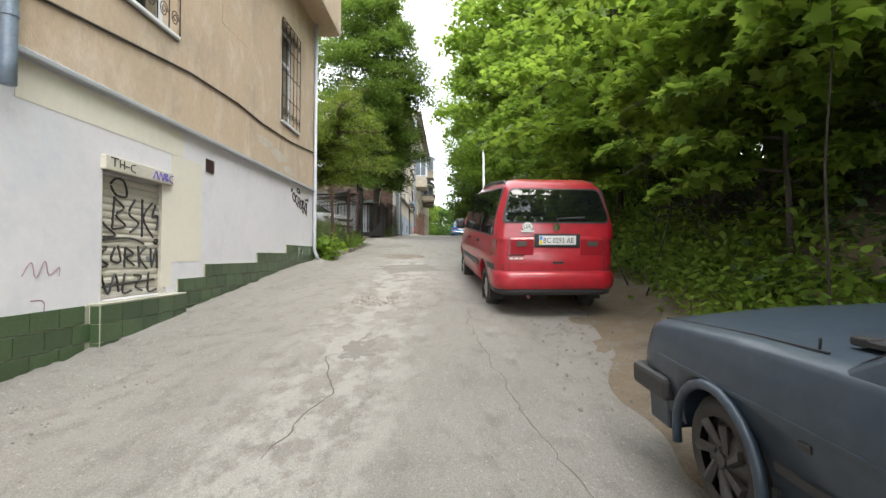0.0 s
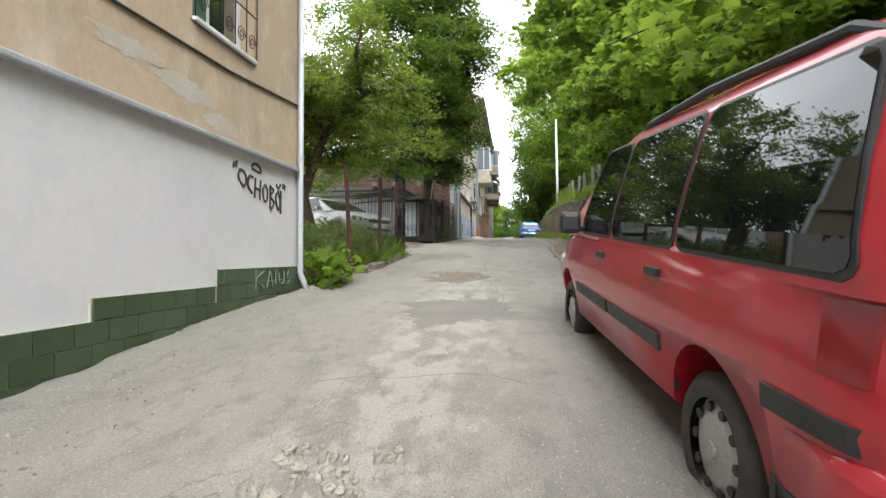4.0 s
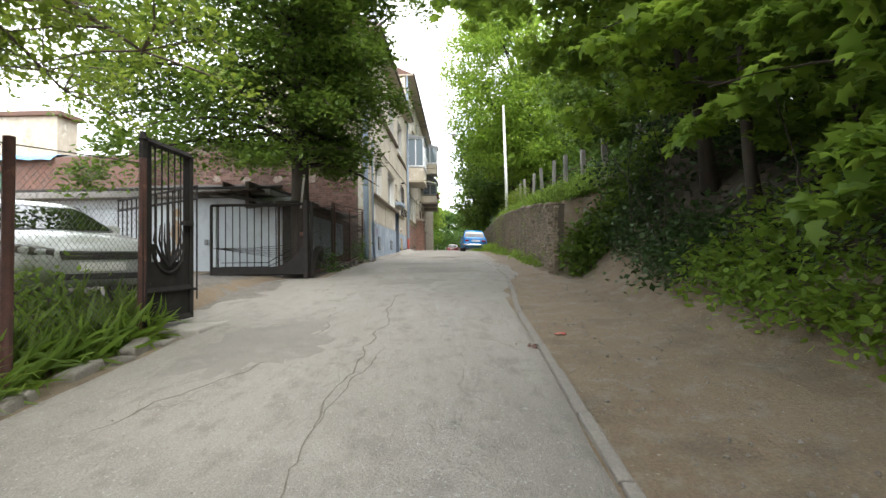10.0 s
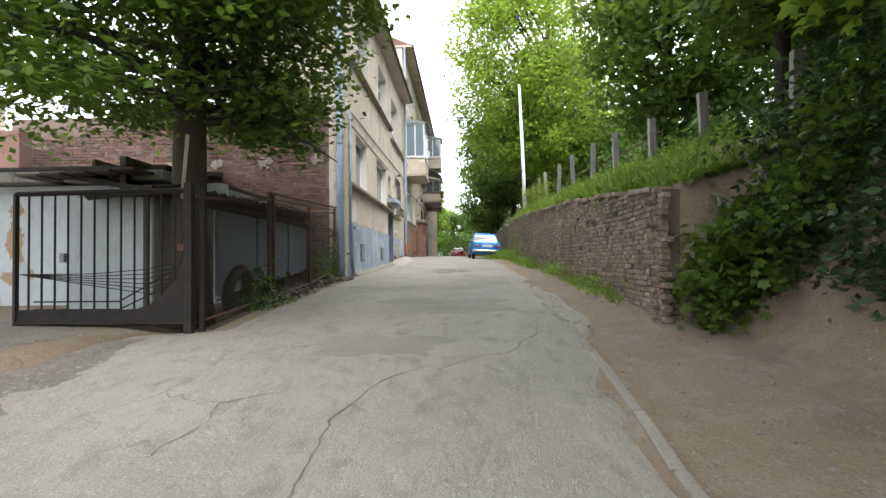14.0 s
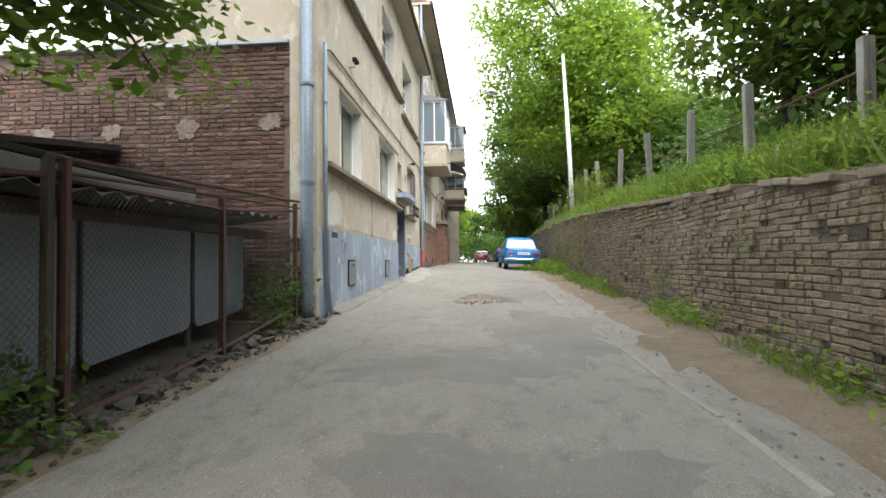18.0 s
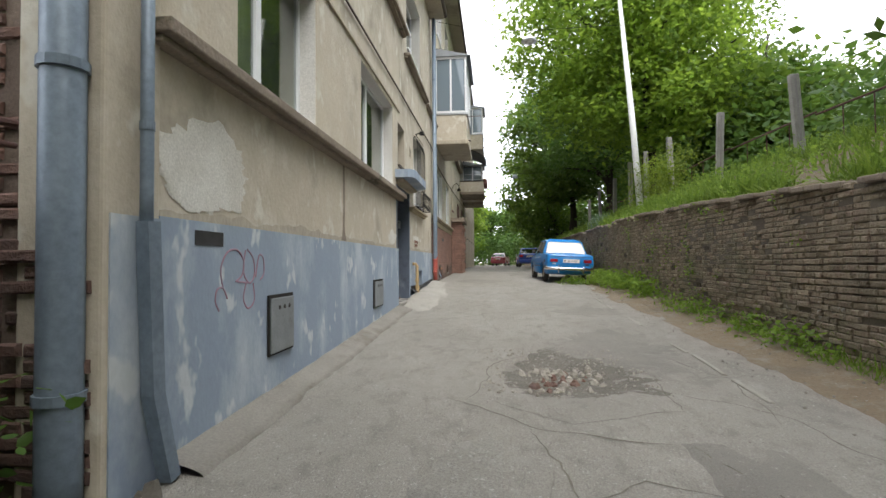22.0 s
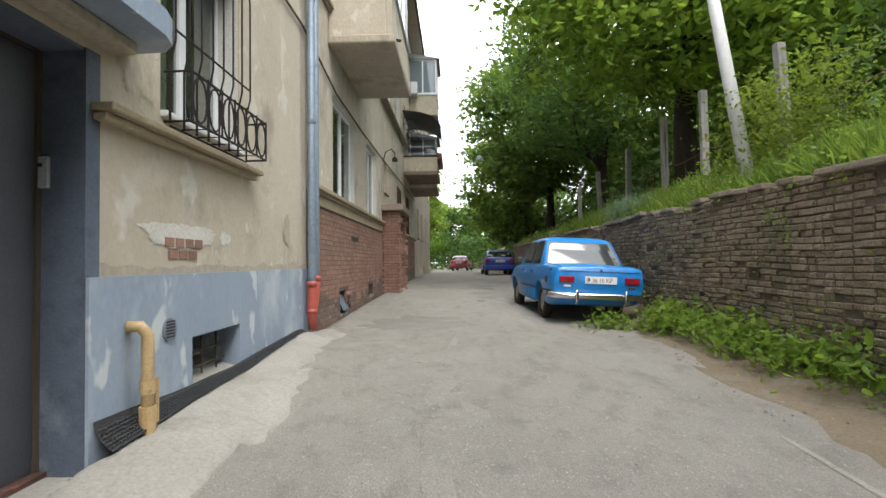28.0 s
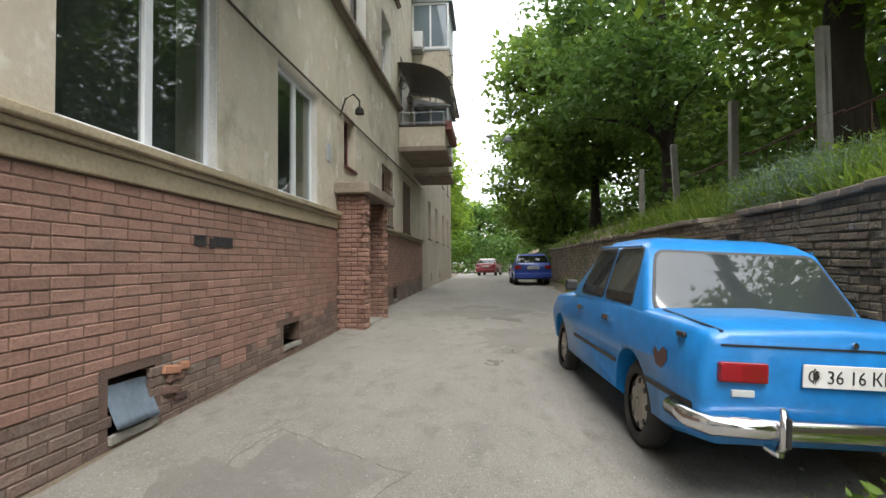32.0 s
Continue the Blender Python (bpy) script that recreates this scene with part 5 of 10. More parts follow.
for nm, y0, y1, z, m in (("roof_2", 34.0, 47.7, 11.75, M_ROOFTILE), ("roof_3", 47.7, 82.3, 14.9, M_ROOFTILE)):
    r = tagged(thing(nm, "brown roof with a deep grey boarded eave", "roof"), kind="structure")
    ex = -2.98 if z < 13 else -2.9
    part("soffit", box(-7.2 if z < 13 else -16, ex, y0, y1, z, z + 0.1), M_BEIGE_D, r)
    part("gutter", tube([(ex + 0.02, y0, z + 0.1), (ex + 0.02, y1, z + 0.1)], 0.075, 10), M_WOOD_D, r)
    bm = bmesh.new()
    rx, bx_, up = (-5.2, -7.4, 1.3) if z < 13 else (-8.5, -13.5, 2.6)
    v = [bm.verts.new(p) for p in ((ex, y0, z + 0.1), (ex, y1, z + 0.1), (rx, y1, z + up), (rx, y0, z + up), (bx_, y1, z + 0.1), (bx_, y0, z + 0.1))]
    for f in ((0, 1, 2, 3), (3, 2, 4, 5), (0, 3, 5), (1, 4, 2), (0, 5, 4, 1)):
        bm.faces.new([v[i] for i in f])
    part("roof_slope", bm, M_ROOFTILE, r)
gable = wall("wall_14", "beige rendered gable above the lower roof", M_BEIGE, lambda u, v, d: (u, 47.76 + d, v), -13, F2 - 0.46, 11.7, 14.9, [], 0.4)

# ledges
for nm, y0, y1, z0, z1, out in (("ledge_low", 34.5, 42.32, 5.3, 5.44, 0.16), ("ledge_grille", 43.5, 45.8, 5.22, 5.32, 0.14), ("ledge_upper", 34.62, 42.8, 8.98, 9.1, 0.16), ("ledge_window", 42.95, 46.4, 8.62, 8.74, 0.14),
                                ("ledge_brick", 47.92, 55.05, 5.42, 5.54, 0.12), ("ledge_far", 57.25, 66.35, 5.44, 5.55, 0.12), ("ledge_belt", 51.9, 61.2, 9.12, 9.26, 0.15), ("cornice_belt", 46.6, 49.1, 8.6, 8.72, 0.1), ("ledge_third", 51.9, 61.2, 12.2, 12.32, 0.12)):
    bm = bmesh.new()
    add_box(bm, F2, F2 + out, y0, y1, z0 + 0.05, z1, 0.012)
    add_box(bm, F2, F2 + out * 0.6, y0 + 0.02, y1 - 0.02, z0, z0 + 0.049, 0.01)
    tagged(new("ledge", bm_mesh("ledge", bm, M_LEDGE_B if nm in ("ledge_brick", "ledge_far", "ledge_grille") else M_LEDGE)), "brown weathered cornice ledge below the windows", "ledge", "", "structure")
tagged(new("plaster_band", bm_mesh("plaster_band", box(F2, F2 + 0.04, 47.9, 55.05, 5.25, 5.415, 0.012), M_LEDGE_B)), "ochre plaster band above the painted brick", "moulding", "", "structure")
tagged(new("moulding", bm_mesh("moulding", box(F2, F2 + 0.03, 34.75, 42.3, 7.17, 7.22, 0.006), M_BEIGE_D)), "thin plaster moulding above the windows", "moulding", "", "structure")
tagged(new("wall_cable", bm_mesh("wall_cable", tube([(F2 + 0.03, y, z) for y, z in ((34.5, 6.0), (34.52, 7.4), (34.9, 7.52), (38, 7.55), (42.5, 7.62), (47.5, 7.66), (49.5, 7.36), (52, 7.32), (55, 7.36), (60, 7.45), (66.3, 7.55))], 0.016, 6), M_WOOD_D)), "dark cable clipped along the facade", "cable")
def streak():
    bm = bmesh.new()
    last = None
    for k in range(41):
        z = 5.32 - 1.01 * k / 40
        w = 0.06 * (0.75 + 0.5 * noise.noise((z * 6, 1, 0))) + 0.07 * max(0, (k - 34) / 6) ** 1.5
        c = 38.34 + 0.025 * noise.noise((z * 3, 2, 0))
        row = [bm.verts.new((F2 + 0.004, c - w + 0.012 * noise.noise((z * 20, 3, 0)), z)), bm.verts.new((F2 + 0.004, c + w + 0.012 * noise.noise((z * 20, 5, 0)), z))]
        if last:
            bm.faces.new((last[0], row[0], row[1], last[1]))
        last = row
    return bm


seam = tagged(new("damp_streak", bm_mesh("damp_streak", streak(), M_LEDGE)), "damp dark streak down the render", "stain")
stain = tagged(thing("wall_patch", "pale lime repairs on the render", "plaster patch"), kind="structure")


def blotch(parent, y, z, ry, rz, m, seed, x=None, name="plaster_patch"):
    x = (F2 if x is None else x) + 0.004 + 0.0007 * seed
    n = 72
    vs, q = [(x, y, z)], []
    for k in range(n):
        t = 2 * math.pi * k / n
        s = 1 + 0.4 * noise.noise((math.cos(t) * 1.5, math.sin(t) * 1.5, seed * 2.3)) + 0.25 * noise.noise((math.cos(t) * 5, math.sin(t) * 5, seed)) + 0.14 * noise.noise((math.cos(t) * 15, math.sin(t) * 15, seed))
        vs.append((x, y + ry * s * math.cos(t), z + rz * s * math.sin(t)))
    part(name, mesh_of(name, vs, [(0, 1 + k, 1 + (k + 1) % n) for k in range(n)], m), m, parent)


for k, (y, z, ry, rz, m) in enumerate([(35.2, 4.68, 0.6, 0.27, M_PALEPATCH), (41.55, 4.52, 0.34, 0.13, M_PALEPATCH), (34.95, 4.5, 0.34, 0.16, M_PALEPATCH), (44.5, 4.6, 0.5, 0.1, M_PALEPATCH), (45.2, 4.6, 0.1, 0.06, M_PALEPATCH),
                                       (43.9, 5.75, 0.2, 0.25, M_BEIGE_D), (46.9, 4.8, 0.12, 0.2, M_BEIGE_D)]):
    blotch(stain, y, z, ry, rz, m, k)
for y0, y1 in ((34.62, 42.0), (43.5, 47.7)):
    vs, fs = [], []
    m = int((y1 - y0) / 0.06)
    for k in range(m + 1):
        y = y0 + (y1 - y0) * k / m
        vs += [(F2 + 0.0022, y, 4.302), (F2 + 0.0022, y, 4.36 + 0.07 * noise.noise((y * 0.8, 0, 3)) + 0.05 * noise.noise((y * 4, 0, 1)) + 0.02 * noise.noise((y * 14, 0, 2)))]
        if k:
            fs.append((2 * k - 2, 2 * k, 2 * k + 1, 2 * k - 1))
    part("damp_band", mesh_of("damp_band", vs, fs, M_BEIGE_D), M_BEIGE_D, stain, "grey damp band above the plinth")
bk = random.Random(9)
for r in range(2):
    for k in range(4 - r):
        part("brick", box(F2 + 0.003, F2 + 0.012, 44.25 + 0.14 * k + 0.05 * r, 44.37 + 0.14 * k + 0.05 * r, 4.5 - 0.09 * r, 4.57 - 0.09 * r, 0.004), M_BRICK_RED, stain, "bare brick where render fell")

# windows
wi = 3
for (a, b, c, d), mul in zip(A_WIN, ((0.42,), (0.42,))):
    window("window_%d" % wi, "white plastic window deep in its reveal with a green curtain", a, b, c, d, F2, mul, M_UPVC, M_GLASS, 0.19, None, True, M_CURTAIN, M_REVEAL); wi += 1
for a, b, c, d in A_UP:
    window("window_%d" % wi, "white upper window in a pale reveal", a, b, c, d, F2, (0.5,), M_UPVC, M_GLASS, 0.24, 0.7, True, None, M_REVEAL); wi += 1
window("window_%d" % wi, "small brown stair window over the porch roof", *A_TRANS, F2, (), M_WOOD_D, M_GLASS, 0.2, None, True); wi += 1
window("window_%d" % wi, "white window behind a bulging steel grille", *A_GRIL, F2, (0.5,), M_UPVC, M_GLASS, 0.2, None, True, M_CURTAIN, M_REVEAL); wi += 1
for a, b, c, d in B_WIN:
    window("window_%d" % wi, "white plastic window reflecting the trees", a, b, c, d, F2, (0.52,), M_UPVC, M_GLASS, 0.09, None, True, None, M_REVEAL); wi += 1
for a, b, c, d in B_BAR:
    w = window("window_%d" % wi, "dark barred window", a, b, c, d, F2, (0.5,), M_WOOD_D, M_GLASS_D, 0.22, 0.7, True); wi += 1
    g = tagged(thing("window_grille", "rusty straight bars over a dark window", "window grille", pose(F2 + 0.01, a, c)))
    grille(g, 0.03, b - a - 0.03, 0.02, d - c - 0.02, 0, 7, 3, M_RUST)
for a, b, c, d in B_UP:
    window("window_%d" % wi, "brown and white upper window in the beige wall", a, b, c, d, F2, (0.5,), M_UPVC if wi % 3 else M_WOOD_D, M_GLASS_D, 0.22, 0.7, True, None, M_REVEAL); wi += 1
window("window_%d" % wi, "narrow dark red stair window above the brick porch", *B_PORCHW, F2, (), mat("dark_red_frame", (0.12, 0.035, 0.035), rough=0.6, bump=0), M_GLASS_D, 0.16, None, True); wi += 1
for a, b, c, d in C_WIN:
    window("window_%d" % wi, "dark window of the farther facade", a, b, c, d, F2 - 0.02, (0.5,), M_WOOD_D, M_GLASS_D, 0.2, 0.7, True); wi += 1
g = tagged(thing("window_grille", "black steel grille with a flower basket of rings", "window grille", pose(F2 + 0.02, A_GRIL[0], A_GRIL[2] - 0.1)))
grille(g, 0.02, A_GRIL[1] - A_GRIL[0] + 0.03, 0.0, A_GRIL[3] - A_GRIL[2] + 0.15, 0.02, 7, 2, M_BLACKMETAL, 0.2)
for (a, b, c, d), x in [(A_CELL, F2 + 0.025)] + [(q, F2) for q in B_CELL] + [(q, F2 - 0.02) for q in C_CELL]:
    w = tagged(thing("cellar_opening", "dark cellar opening near the ground with a few bars", "cellar window", pose(x - 0.25, a, c)), kind="structure")
    part("backing", box(-0.3, -0.25, -0.05, b - a + 0.05, -0.05, d - c + 0.05), M_ROOFING, w)
    for k in range(3):
        part("bar", tube([(0.1, 0.02, 0.12 + k * (d - c - 0.16) / 2), (0.1, b - a - 0.02, 0.12 + k * (d - c - 0.16) / 2)], 0.012, 6), M_WOOD_D, w)
    if a == A_CELL[0]:
        part("sill", mesh_of("sill", [(-0.25, 0, 0.14), (-0.25, b - a, 0.14), (0.25, b - a, 0.012), (0.25, 0, 0.012), (-0.25, 0, -0.05), (-0.25, b - a, -0.05), (0.25, b - a, -0.05), (0.25, 0, -0.05)], [(0, 3, 2, 1), (3, 7, 6, 2), (0, 1, 5, 4), (4, 5, 6, 7), (0, 4, 7, 3), (1, 2, 6, 5)], M_CONC), M_CONC, w, "pale sloping concrete sill")
        part("inner_frame", box(-0.16, -0.12, 0.0, b - a, 0.14, 0.2), M_GROUT, w)
        for u in (0.16, 0.42, 0.68):
            part("bar", tube([(0.11, u, 0.03), (0.11, u, d - c)], 0.01, 6), M_WOOD_D, w)
    else:
        part("sill", box(0, 0.28, 0, b - a, -0.06, 0.0), M_CONC, w)

# entrance of the plastered part: recess, steel door, canopy, step
ent = tagged(thing("entrance_recess", "dark blue painted recess of the house entrance", "entrance", pose(F2 - 0.3, 42.05, 3.0)), kind="structure")
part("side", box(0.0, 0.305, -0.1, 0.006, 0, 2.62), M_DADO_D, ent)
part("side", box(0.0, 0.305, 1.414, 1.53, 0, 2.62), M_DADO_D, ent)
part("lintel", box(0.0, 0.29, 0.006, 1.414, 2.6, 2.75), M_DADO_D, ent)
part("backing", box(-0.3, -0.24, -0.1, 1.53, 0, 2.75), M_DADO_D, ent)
door = tagged(thing("door_1", "closed dark grey double steel entrance door", "door", pose(F2 - 0.3, 42.06, 3.2)), kind="structure")
part("leaf", box(-0.02, 0.03, 0.03, 0.56, 0.02, 2.38, 0.006), M_DOOR, door)
part("leaf", box(-0.02, 0.036, 0.57, 1.37, 0.02, 2.38, 0.006), M_DOOR, door)
bm = bmesh.new()
add_box(bm, -0.03, 0.05, -0.01, 0.028, 0, 2.42)
add_box(bm, -0.03, 0.05, 1.372, 1.41, 0, 2.42)
add_box(bm, -0.03, 0.05, 0.028, 1.372, 2.385, 2.42)
part("frame", bm, M_WOOD_D, door)
bm = bmesh.new()
add_box(bm, 0.036, 0.05, 0.66, 0.72, 0.95, 1.15, 0.006)
add_tube(bm, [(0.05, 0.69, 1.08), (0.09, 0.69, 1.08), (0.09, 0.8, 1.08)], 0.011, 8)
part("door_handle", bm, M_BLACKMETAL, door)
part("name_plate", box(0.036, 0.042, 0.8, 0.95, 2.0, 2.05), M_UPVC, door)
part("threshold", box(0.03, 0.1, 0.0, 1.4, -0.02, 0.02, 0.005), M_RUST, door)
buzz = tagged(thing("door_buzzer", "small grey entry buzzer beside the door", "intercom", pose(-3.69, 43.462, 4.9)))
part("case", box(-0.045, 0.045, -0.025, 0.0, -0.09, 0.09, 0.006), M_ZINC_L, buzz)
part("button", box(-0.015, 0.015, -0.031, -0.025, 0.03, 0.05), M_BLACKMETAL, buzz)
step = tagged(new("door_step", bm_mesh("door_step", box(F2 - 0.32, F2 + 0.07, 42.06, 43.46, 2.8, 3.19, 0.012), M_CONC)), "grey concrete doorstep of the entrance", "step", "", "structure")
mat_ob = tagged(new("door_mat", bm_mesh("door_mat", box(F2 - 0.24, F2 + 0.04, 42.3, 43.1, 3.19, 3.205, 0.004), M_SLATE)), "thin grey mat on the doorstep", "door mat")
bm = bmesh.new()
outline = [(F2, 41.85), (F2 + 0.26, 41.85), (F2 + 0.35, 41.92), (F2 + 0.39, 42.05), (F2 + 0.39, 43.6), (F2 + 0.35, 43.74), (F2 + 0.25, 43.84), (F2, 43.86)]
lo_v, hi_v = [bm.verts.new((x, y, 5.74)) for x, y in outline], [bm.verts.new((x, y, 5.9)) for x, y in outline]
bm.faces.new(lo_v[::-1]), bm.faces.new(hi_v)
for k in range(len(outline)):
    j = (k + 1) % len(outline)
    bm.faces.new((lo_v[k], lo_v[j], hi_v[j], hi_v[k]))
canopy = tagged(thing("porch_canopy", "blue-edged concrete canopy slab over the entrance", "canopy"), kind="structure")
part("slab", bm, M_DADO, canopy)
part("crumbled_soffit", box(F2 + 0.002, F2 + 0.16, 42.0, 43.7, 5.66, 5.738, 0.02), M_BEIGE_D, canopy)
nplate = tagged(thing("house_number", "pale house number plate on the facade", "house number", pose(F2 + 0.004, 43.6, 6.5)))
part("plate", box(0, 0.012, 0, 0.2, 0, 0.26, 0.004), M_BEIGE_D, nplate)
words("8", pose(0.013, 0.03, 0.04, 90, 0, 90), 0.25, M_SPRAY, nplate, "numeral")

# small fixtures on the plastered part
def hatch(y0, y1, z0, z1, label):
    h = tagged(thing("meter_hatch", label, "hatch", pose(F2 + 0.027, y0, z0)))
    W, H = y1 - y0, z1 - z0
    part("frame", box(0, 0.02, 0, W, 0, H, 0.006), M_BLACKMETAL, h)
    part("door", box(0.02, 0.035, 0.025, W - 0.02, 0.02, H - 0.03, 0.006), M_GREYBOX, h)
    for k in range(3):
        bm = bmesh.new()
        add_cyl(bm, (0.036, W * (0.35 + 0.2 * k), H * 0.78), (1, 0, 0), 0.02, 0.006, 12)
        part("hole", bm, M_ROOFING, h)
    return h


hatch(36.01, 36.54, 3.21, 3.74, "bent grey steel meter hatch in the blue plinth")
hatch(39.84, 40.48, 3.28, 3.74, "grey steel hatch with a torn corner")
bp = tagged(new("paint_mark", bm_mesh("paint_mark", box(F2 + 0.025, F2 + 0.03, 34.95, 35.3, 4.14, 4.24, 0.002), M_SPRAY)), "black paint bar on the blue plinth", "paint mark")
gr2 = tagged(thing("graffiti", "faded red sprayed loops on the blue plinth", "graffiti"))
strokes(gr2, [[(35.25, 3.68), (35.2, 3.75), (35.22, 3.83), (35.3, 3.84), (35.36, 3.76)], [(35.3, 3.84), (35.27, 3.98), (35.36, 4.1), (35.5, 4.12), (35.6, 4.04), (35.58, 3.93), (35.48, 3.88)], [(35.63, 4.12), (35.6, 3.95), (35.7, 3.86), (35.78, 3.93), (35.76, 4.06), (35.66, 4.13)], [(35.8, 3.9), (35.86, 4.08), (35.94, 4.06), (35.95, 3.93), (35.88, 3.88)], [(35.64, 3.86), (35.6, 3.74), (35.68, 3.66), (35.78, 3.72), (35.76, 3.86)], [(35.5, 3.88), (35.6, 3.87), (35.72, 3.86)]], M_SPRAY_R, lambda u, v: (F2 + 0.023, u, v), 0.009, "graffiti_line")
rv = tagged(thing("round_vent", "round grey vent grating in the plinth", "vent", pose(F2 + 0.026, 44.27, 3.9)))
bm = bmesh.new()
add_cyl(bm, (0.006, 0, 0), (1, 0, 0), 0.085, 0.014, 20)
part("rim", bm, M_ZINC, rv)
for k in range(6):
    part("slot", box(0.012, 0.017, -0.055, 0.055, -0.055 + k * 0.022, -0.045 + k * 0.022), M_ROOFING, rv)


def gas_pipe(y, z, zb, x):
    g = tagged(thing("gas_pipe", "bent yellow gas pipe with a valve beside the wall", "gas pipe", pose(x, y, zb)))
    part("riser", tube([(0, -0.05, z - zb), (0.07, -0.03, z - zb), (0.1, 0.0, z - zb - 0.06), (0.1, 0.0, z - zb - 0.2), (0.1, 0.0, -0.05)], 0.038, 12), M_YELLOW, g, smooth=True)
    part("collar", tube([(0.1, 0, 0.42), (0.1, 0, 0.5)], 0.045, 12), M_YELLOW, g)
    part("marker_pipe", tube([(0.1, 0.09, -0.05), (0.1, 0.09, 0.5)], 0.02, 10), M_YELLOW, g)
    part("base_sleeve", tube([(0.1, 0, -0.05), (0.1, 0, 0.34)], 0.05, 12), M_YELLOW, g)


gas_pipe(43.85, 3.98, 3.13, F2 + 0.03)
gas_pipe(57.3, 4.55, 3.5, F2 + 0.05)
vs, fs = [], []
ny, nx = 118, 9
for i in range(ny + 1):
    yy = 43.5 + 3.9 * i / ny
    wide = 0.06 + 0.06 * (1 - sm(45.4, 47.4, yy)) + 0.012 * noise.noise((yy * 2.1, 0, 1))
    low = road_surface(F2 + 0.032 + wide, yy) + 0.03
    top = float(np.interp(yy, [43.5, 44.6, 45.5, 47.4], [3.47, 3.42, 3.44, 3.49])) + 0.02 * noise.noise((yy * 1.4, 3, 0))
    for k in range(nx + 1):
        q = k / nx
        h = 1 - q
        vs.append((F2 + 0.032 + wide * q ** 1.5, yy, low + (max(top, low + 0.04) - low) * h ** 1.25 + 0.006))
for i in range(ny):
    for k in range(nx):
        a = i * (nx + 1) + k
        quad = (a, a + 1, a + nx + 2, a + nx + 1)
        if 2 <= k:
            p = [Vector(vs[c]) for c in quad]
            mid = sum(p, Vector()) / 4
            o = len(vs)
            vs += [tuple(mid.lerp(c, 0.42) + Vector((0.008, 0, 0.009))) for c in p]
            fs += [(quad[n], quad[(n + 1) % 4], o + (n + 1) % 4, o + n) for n in range(4)] + [(o, o + 1, o + 2, o + 3)]
        else:
            fs.append(quad)
mem = tagged(new("membrane", mesh_of("membrane", vs, fs, M_BLACKSHEET)), "black dimpled damp-proof sheet along the foot", "membrane", "", "structure")
pad = tagged(thing("cement_pad", "fresh pale cement apron before the entrance", "paving"), kind="structure")
for k, (x, y, rx, ry) in enumerate([(-3.08, 43.0, 0.36, 1.1), (-3.05, 44.5, 0.36, 1.5), (-3.16, 46.2, 0.27, 1.3), (-3.2, 47.6, 0.26, 0.7)]):
    patch(pad, "cement_patch", x, y, rx, ry, M_CEMENT, 0.02 + 0.003 * k, 60 + k, 0.45)
foot = tagged(thing("foot_strip", "narrow concrete footing strip along the blue plinth", "concrete strip"), kind="structure")
vs, fs = [], []
for i in range(121):
    yy = 34.62 + 7.38 * i / 120
    r = road_z(yy) + 0.02
    wide = 0.26 + 0.05 * noise.noise((yy * 0.7, 0, 3)) + 0.03 * noise.noise((yy * 4, 0, 3))
    for q, h in ((0.0, 0.11), (0.35, 0.095), (0.8, 0.06), (1.0, 0.035), (1.03, -0.06)):
        vs.append((F2 + 0.02 + wide * q, yy, r + h + 0.012 * noise.noise((yy * 3, q * 3, 5))))
    if i:
        fs += [(5 * i - 5 + k, 5 * i - 4 + k, 5 * i + 1 + k, 5 * i + k) for k in range(4)]
part("footing", mesh_of("footing", vs, fs, M_KERB, True), M_KERB, foot)
cctv = tagged(thing("security_camera", "small dark security camera on a wall bracket", "camera", pose(F2, 36.28, 7.75)))
part("bracket", tube([(0, 0, 0), (0.12, 0, 0), (0.12, 0, 0.12)], 0.018, 8), M_GREYBOX, cctv)
part("body", box(0.07, 0.17, -0.05, 0.2, 0.12, 0.2, 0.02), M_BLACKMETAL, cctv)
lamp2 = tagged(thing("wall_lamp", "small dark bracket lamp on the facade", "wall lamp", pose(F2, 44.6, 7.3)))
part("arm", tube([(0, 0, 0), (0.14, 0, 0.02)], 0.014, 8), M_BLACKMETAL, lamp2)
part("head", box(0.1, 0.22, -0.06, 0.06, -0.03, 0.06, 0.02), M_BLACKMETAL, lamp2)

# downpipes of the apartment house
downpipe("tall blue-grey zinc downpipe at the house corner", -3.57, 34.08, 2.8, 11.7, 0.1, M_ZINC, 0.0, 5)
downpipe("slim blue-grey conduit pipe on the facade", F2 + 0.09, 34.4, 4.2, 7.45, 0.035, M_ZINC, 0.0, 3)
boot = tagged(new("pipe_boot", bm_mesh("pipe_boot", tube([(F2 + 0.1, 34.4, 4.25), (F2 + 0.1, 34.45, 3.3), (F2 + 0.13, 34.55, 2.8)], 0.06, 4), M_ZINC)), "dark square cable duct down to the ground", "cable duct")
for yy, lab in ((47.55, "blue-grey downpipe with a red plastic foot"), (47.75, "second blue-grey downpipe beside the brickwork")):
    first = yy < 47.6
    p = downpipe(lab, F2 + 0.13, yy, 4.03 if first else 4.1, 11.7 if first else 14.9, 0.055, M_ZINC, 0.0, 4)
    route = [(0, 0, 0.1), (0, 0, 0), (0, 0, -0.3), (0.01, 0, -0.56)] if first else [(0, 0, 0.08), (0, 0, -0.04), (0, -0.03, -0.16), (0, -0.1, -0.3), (0, -0.17, -0.4)]
    part("red_foot", tube(route, 0.062, 14), M_REDPIPE, p, "faded red plastic pipe foot", True)
    part("collar", tube([(0, 0, 0.02), (0, 0, 0.1)], 0.07, 14), M_REDPIPE, p, smooth=True)
    if first:
        part("collar", tube([(0, 0, -0.34), (0, 0, -0.28)], 0.07, 14), M_REDPIPE, p, smooth=True)

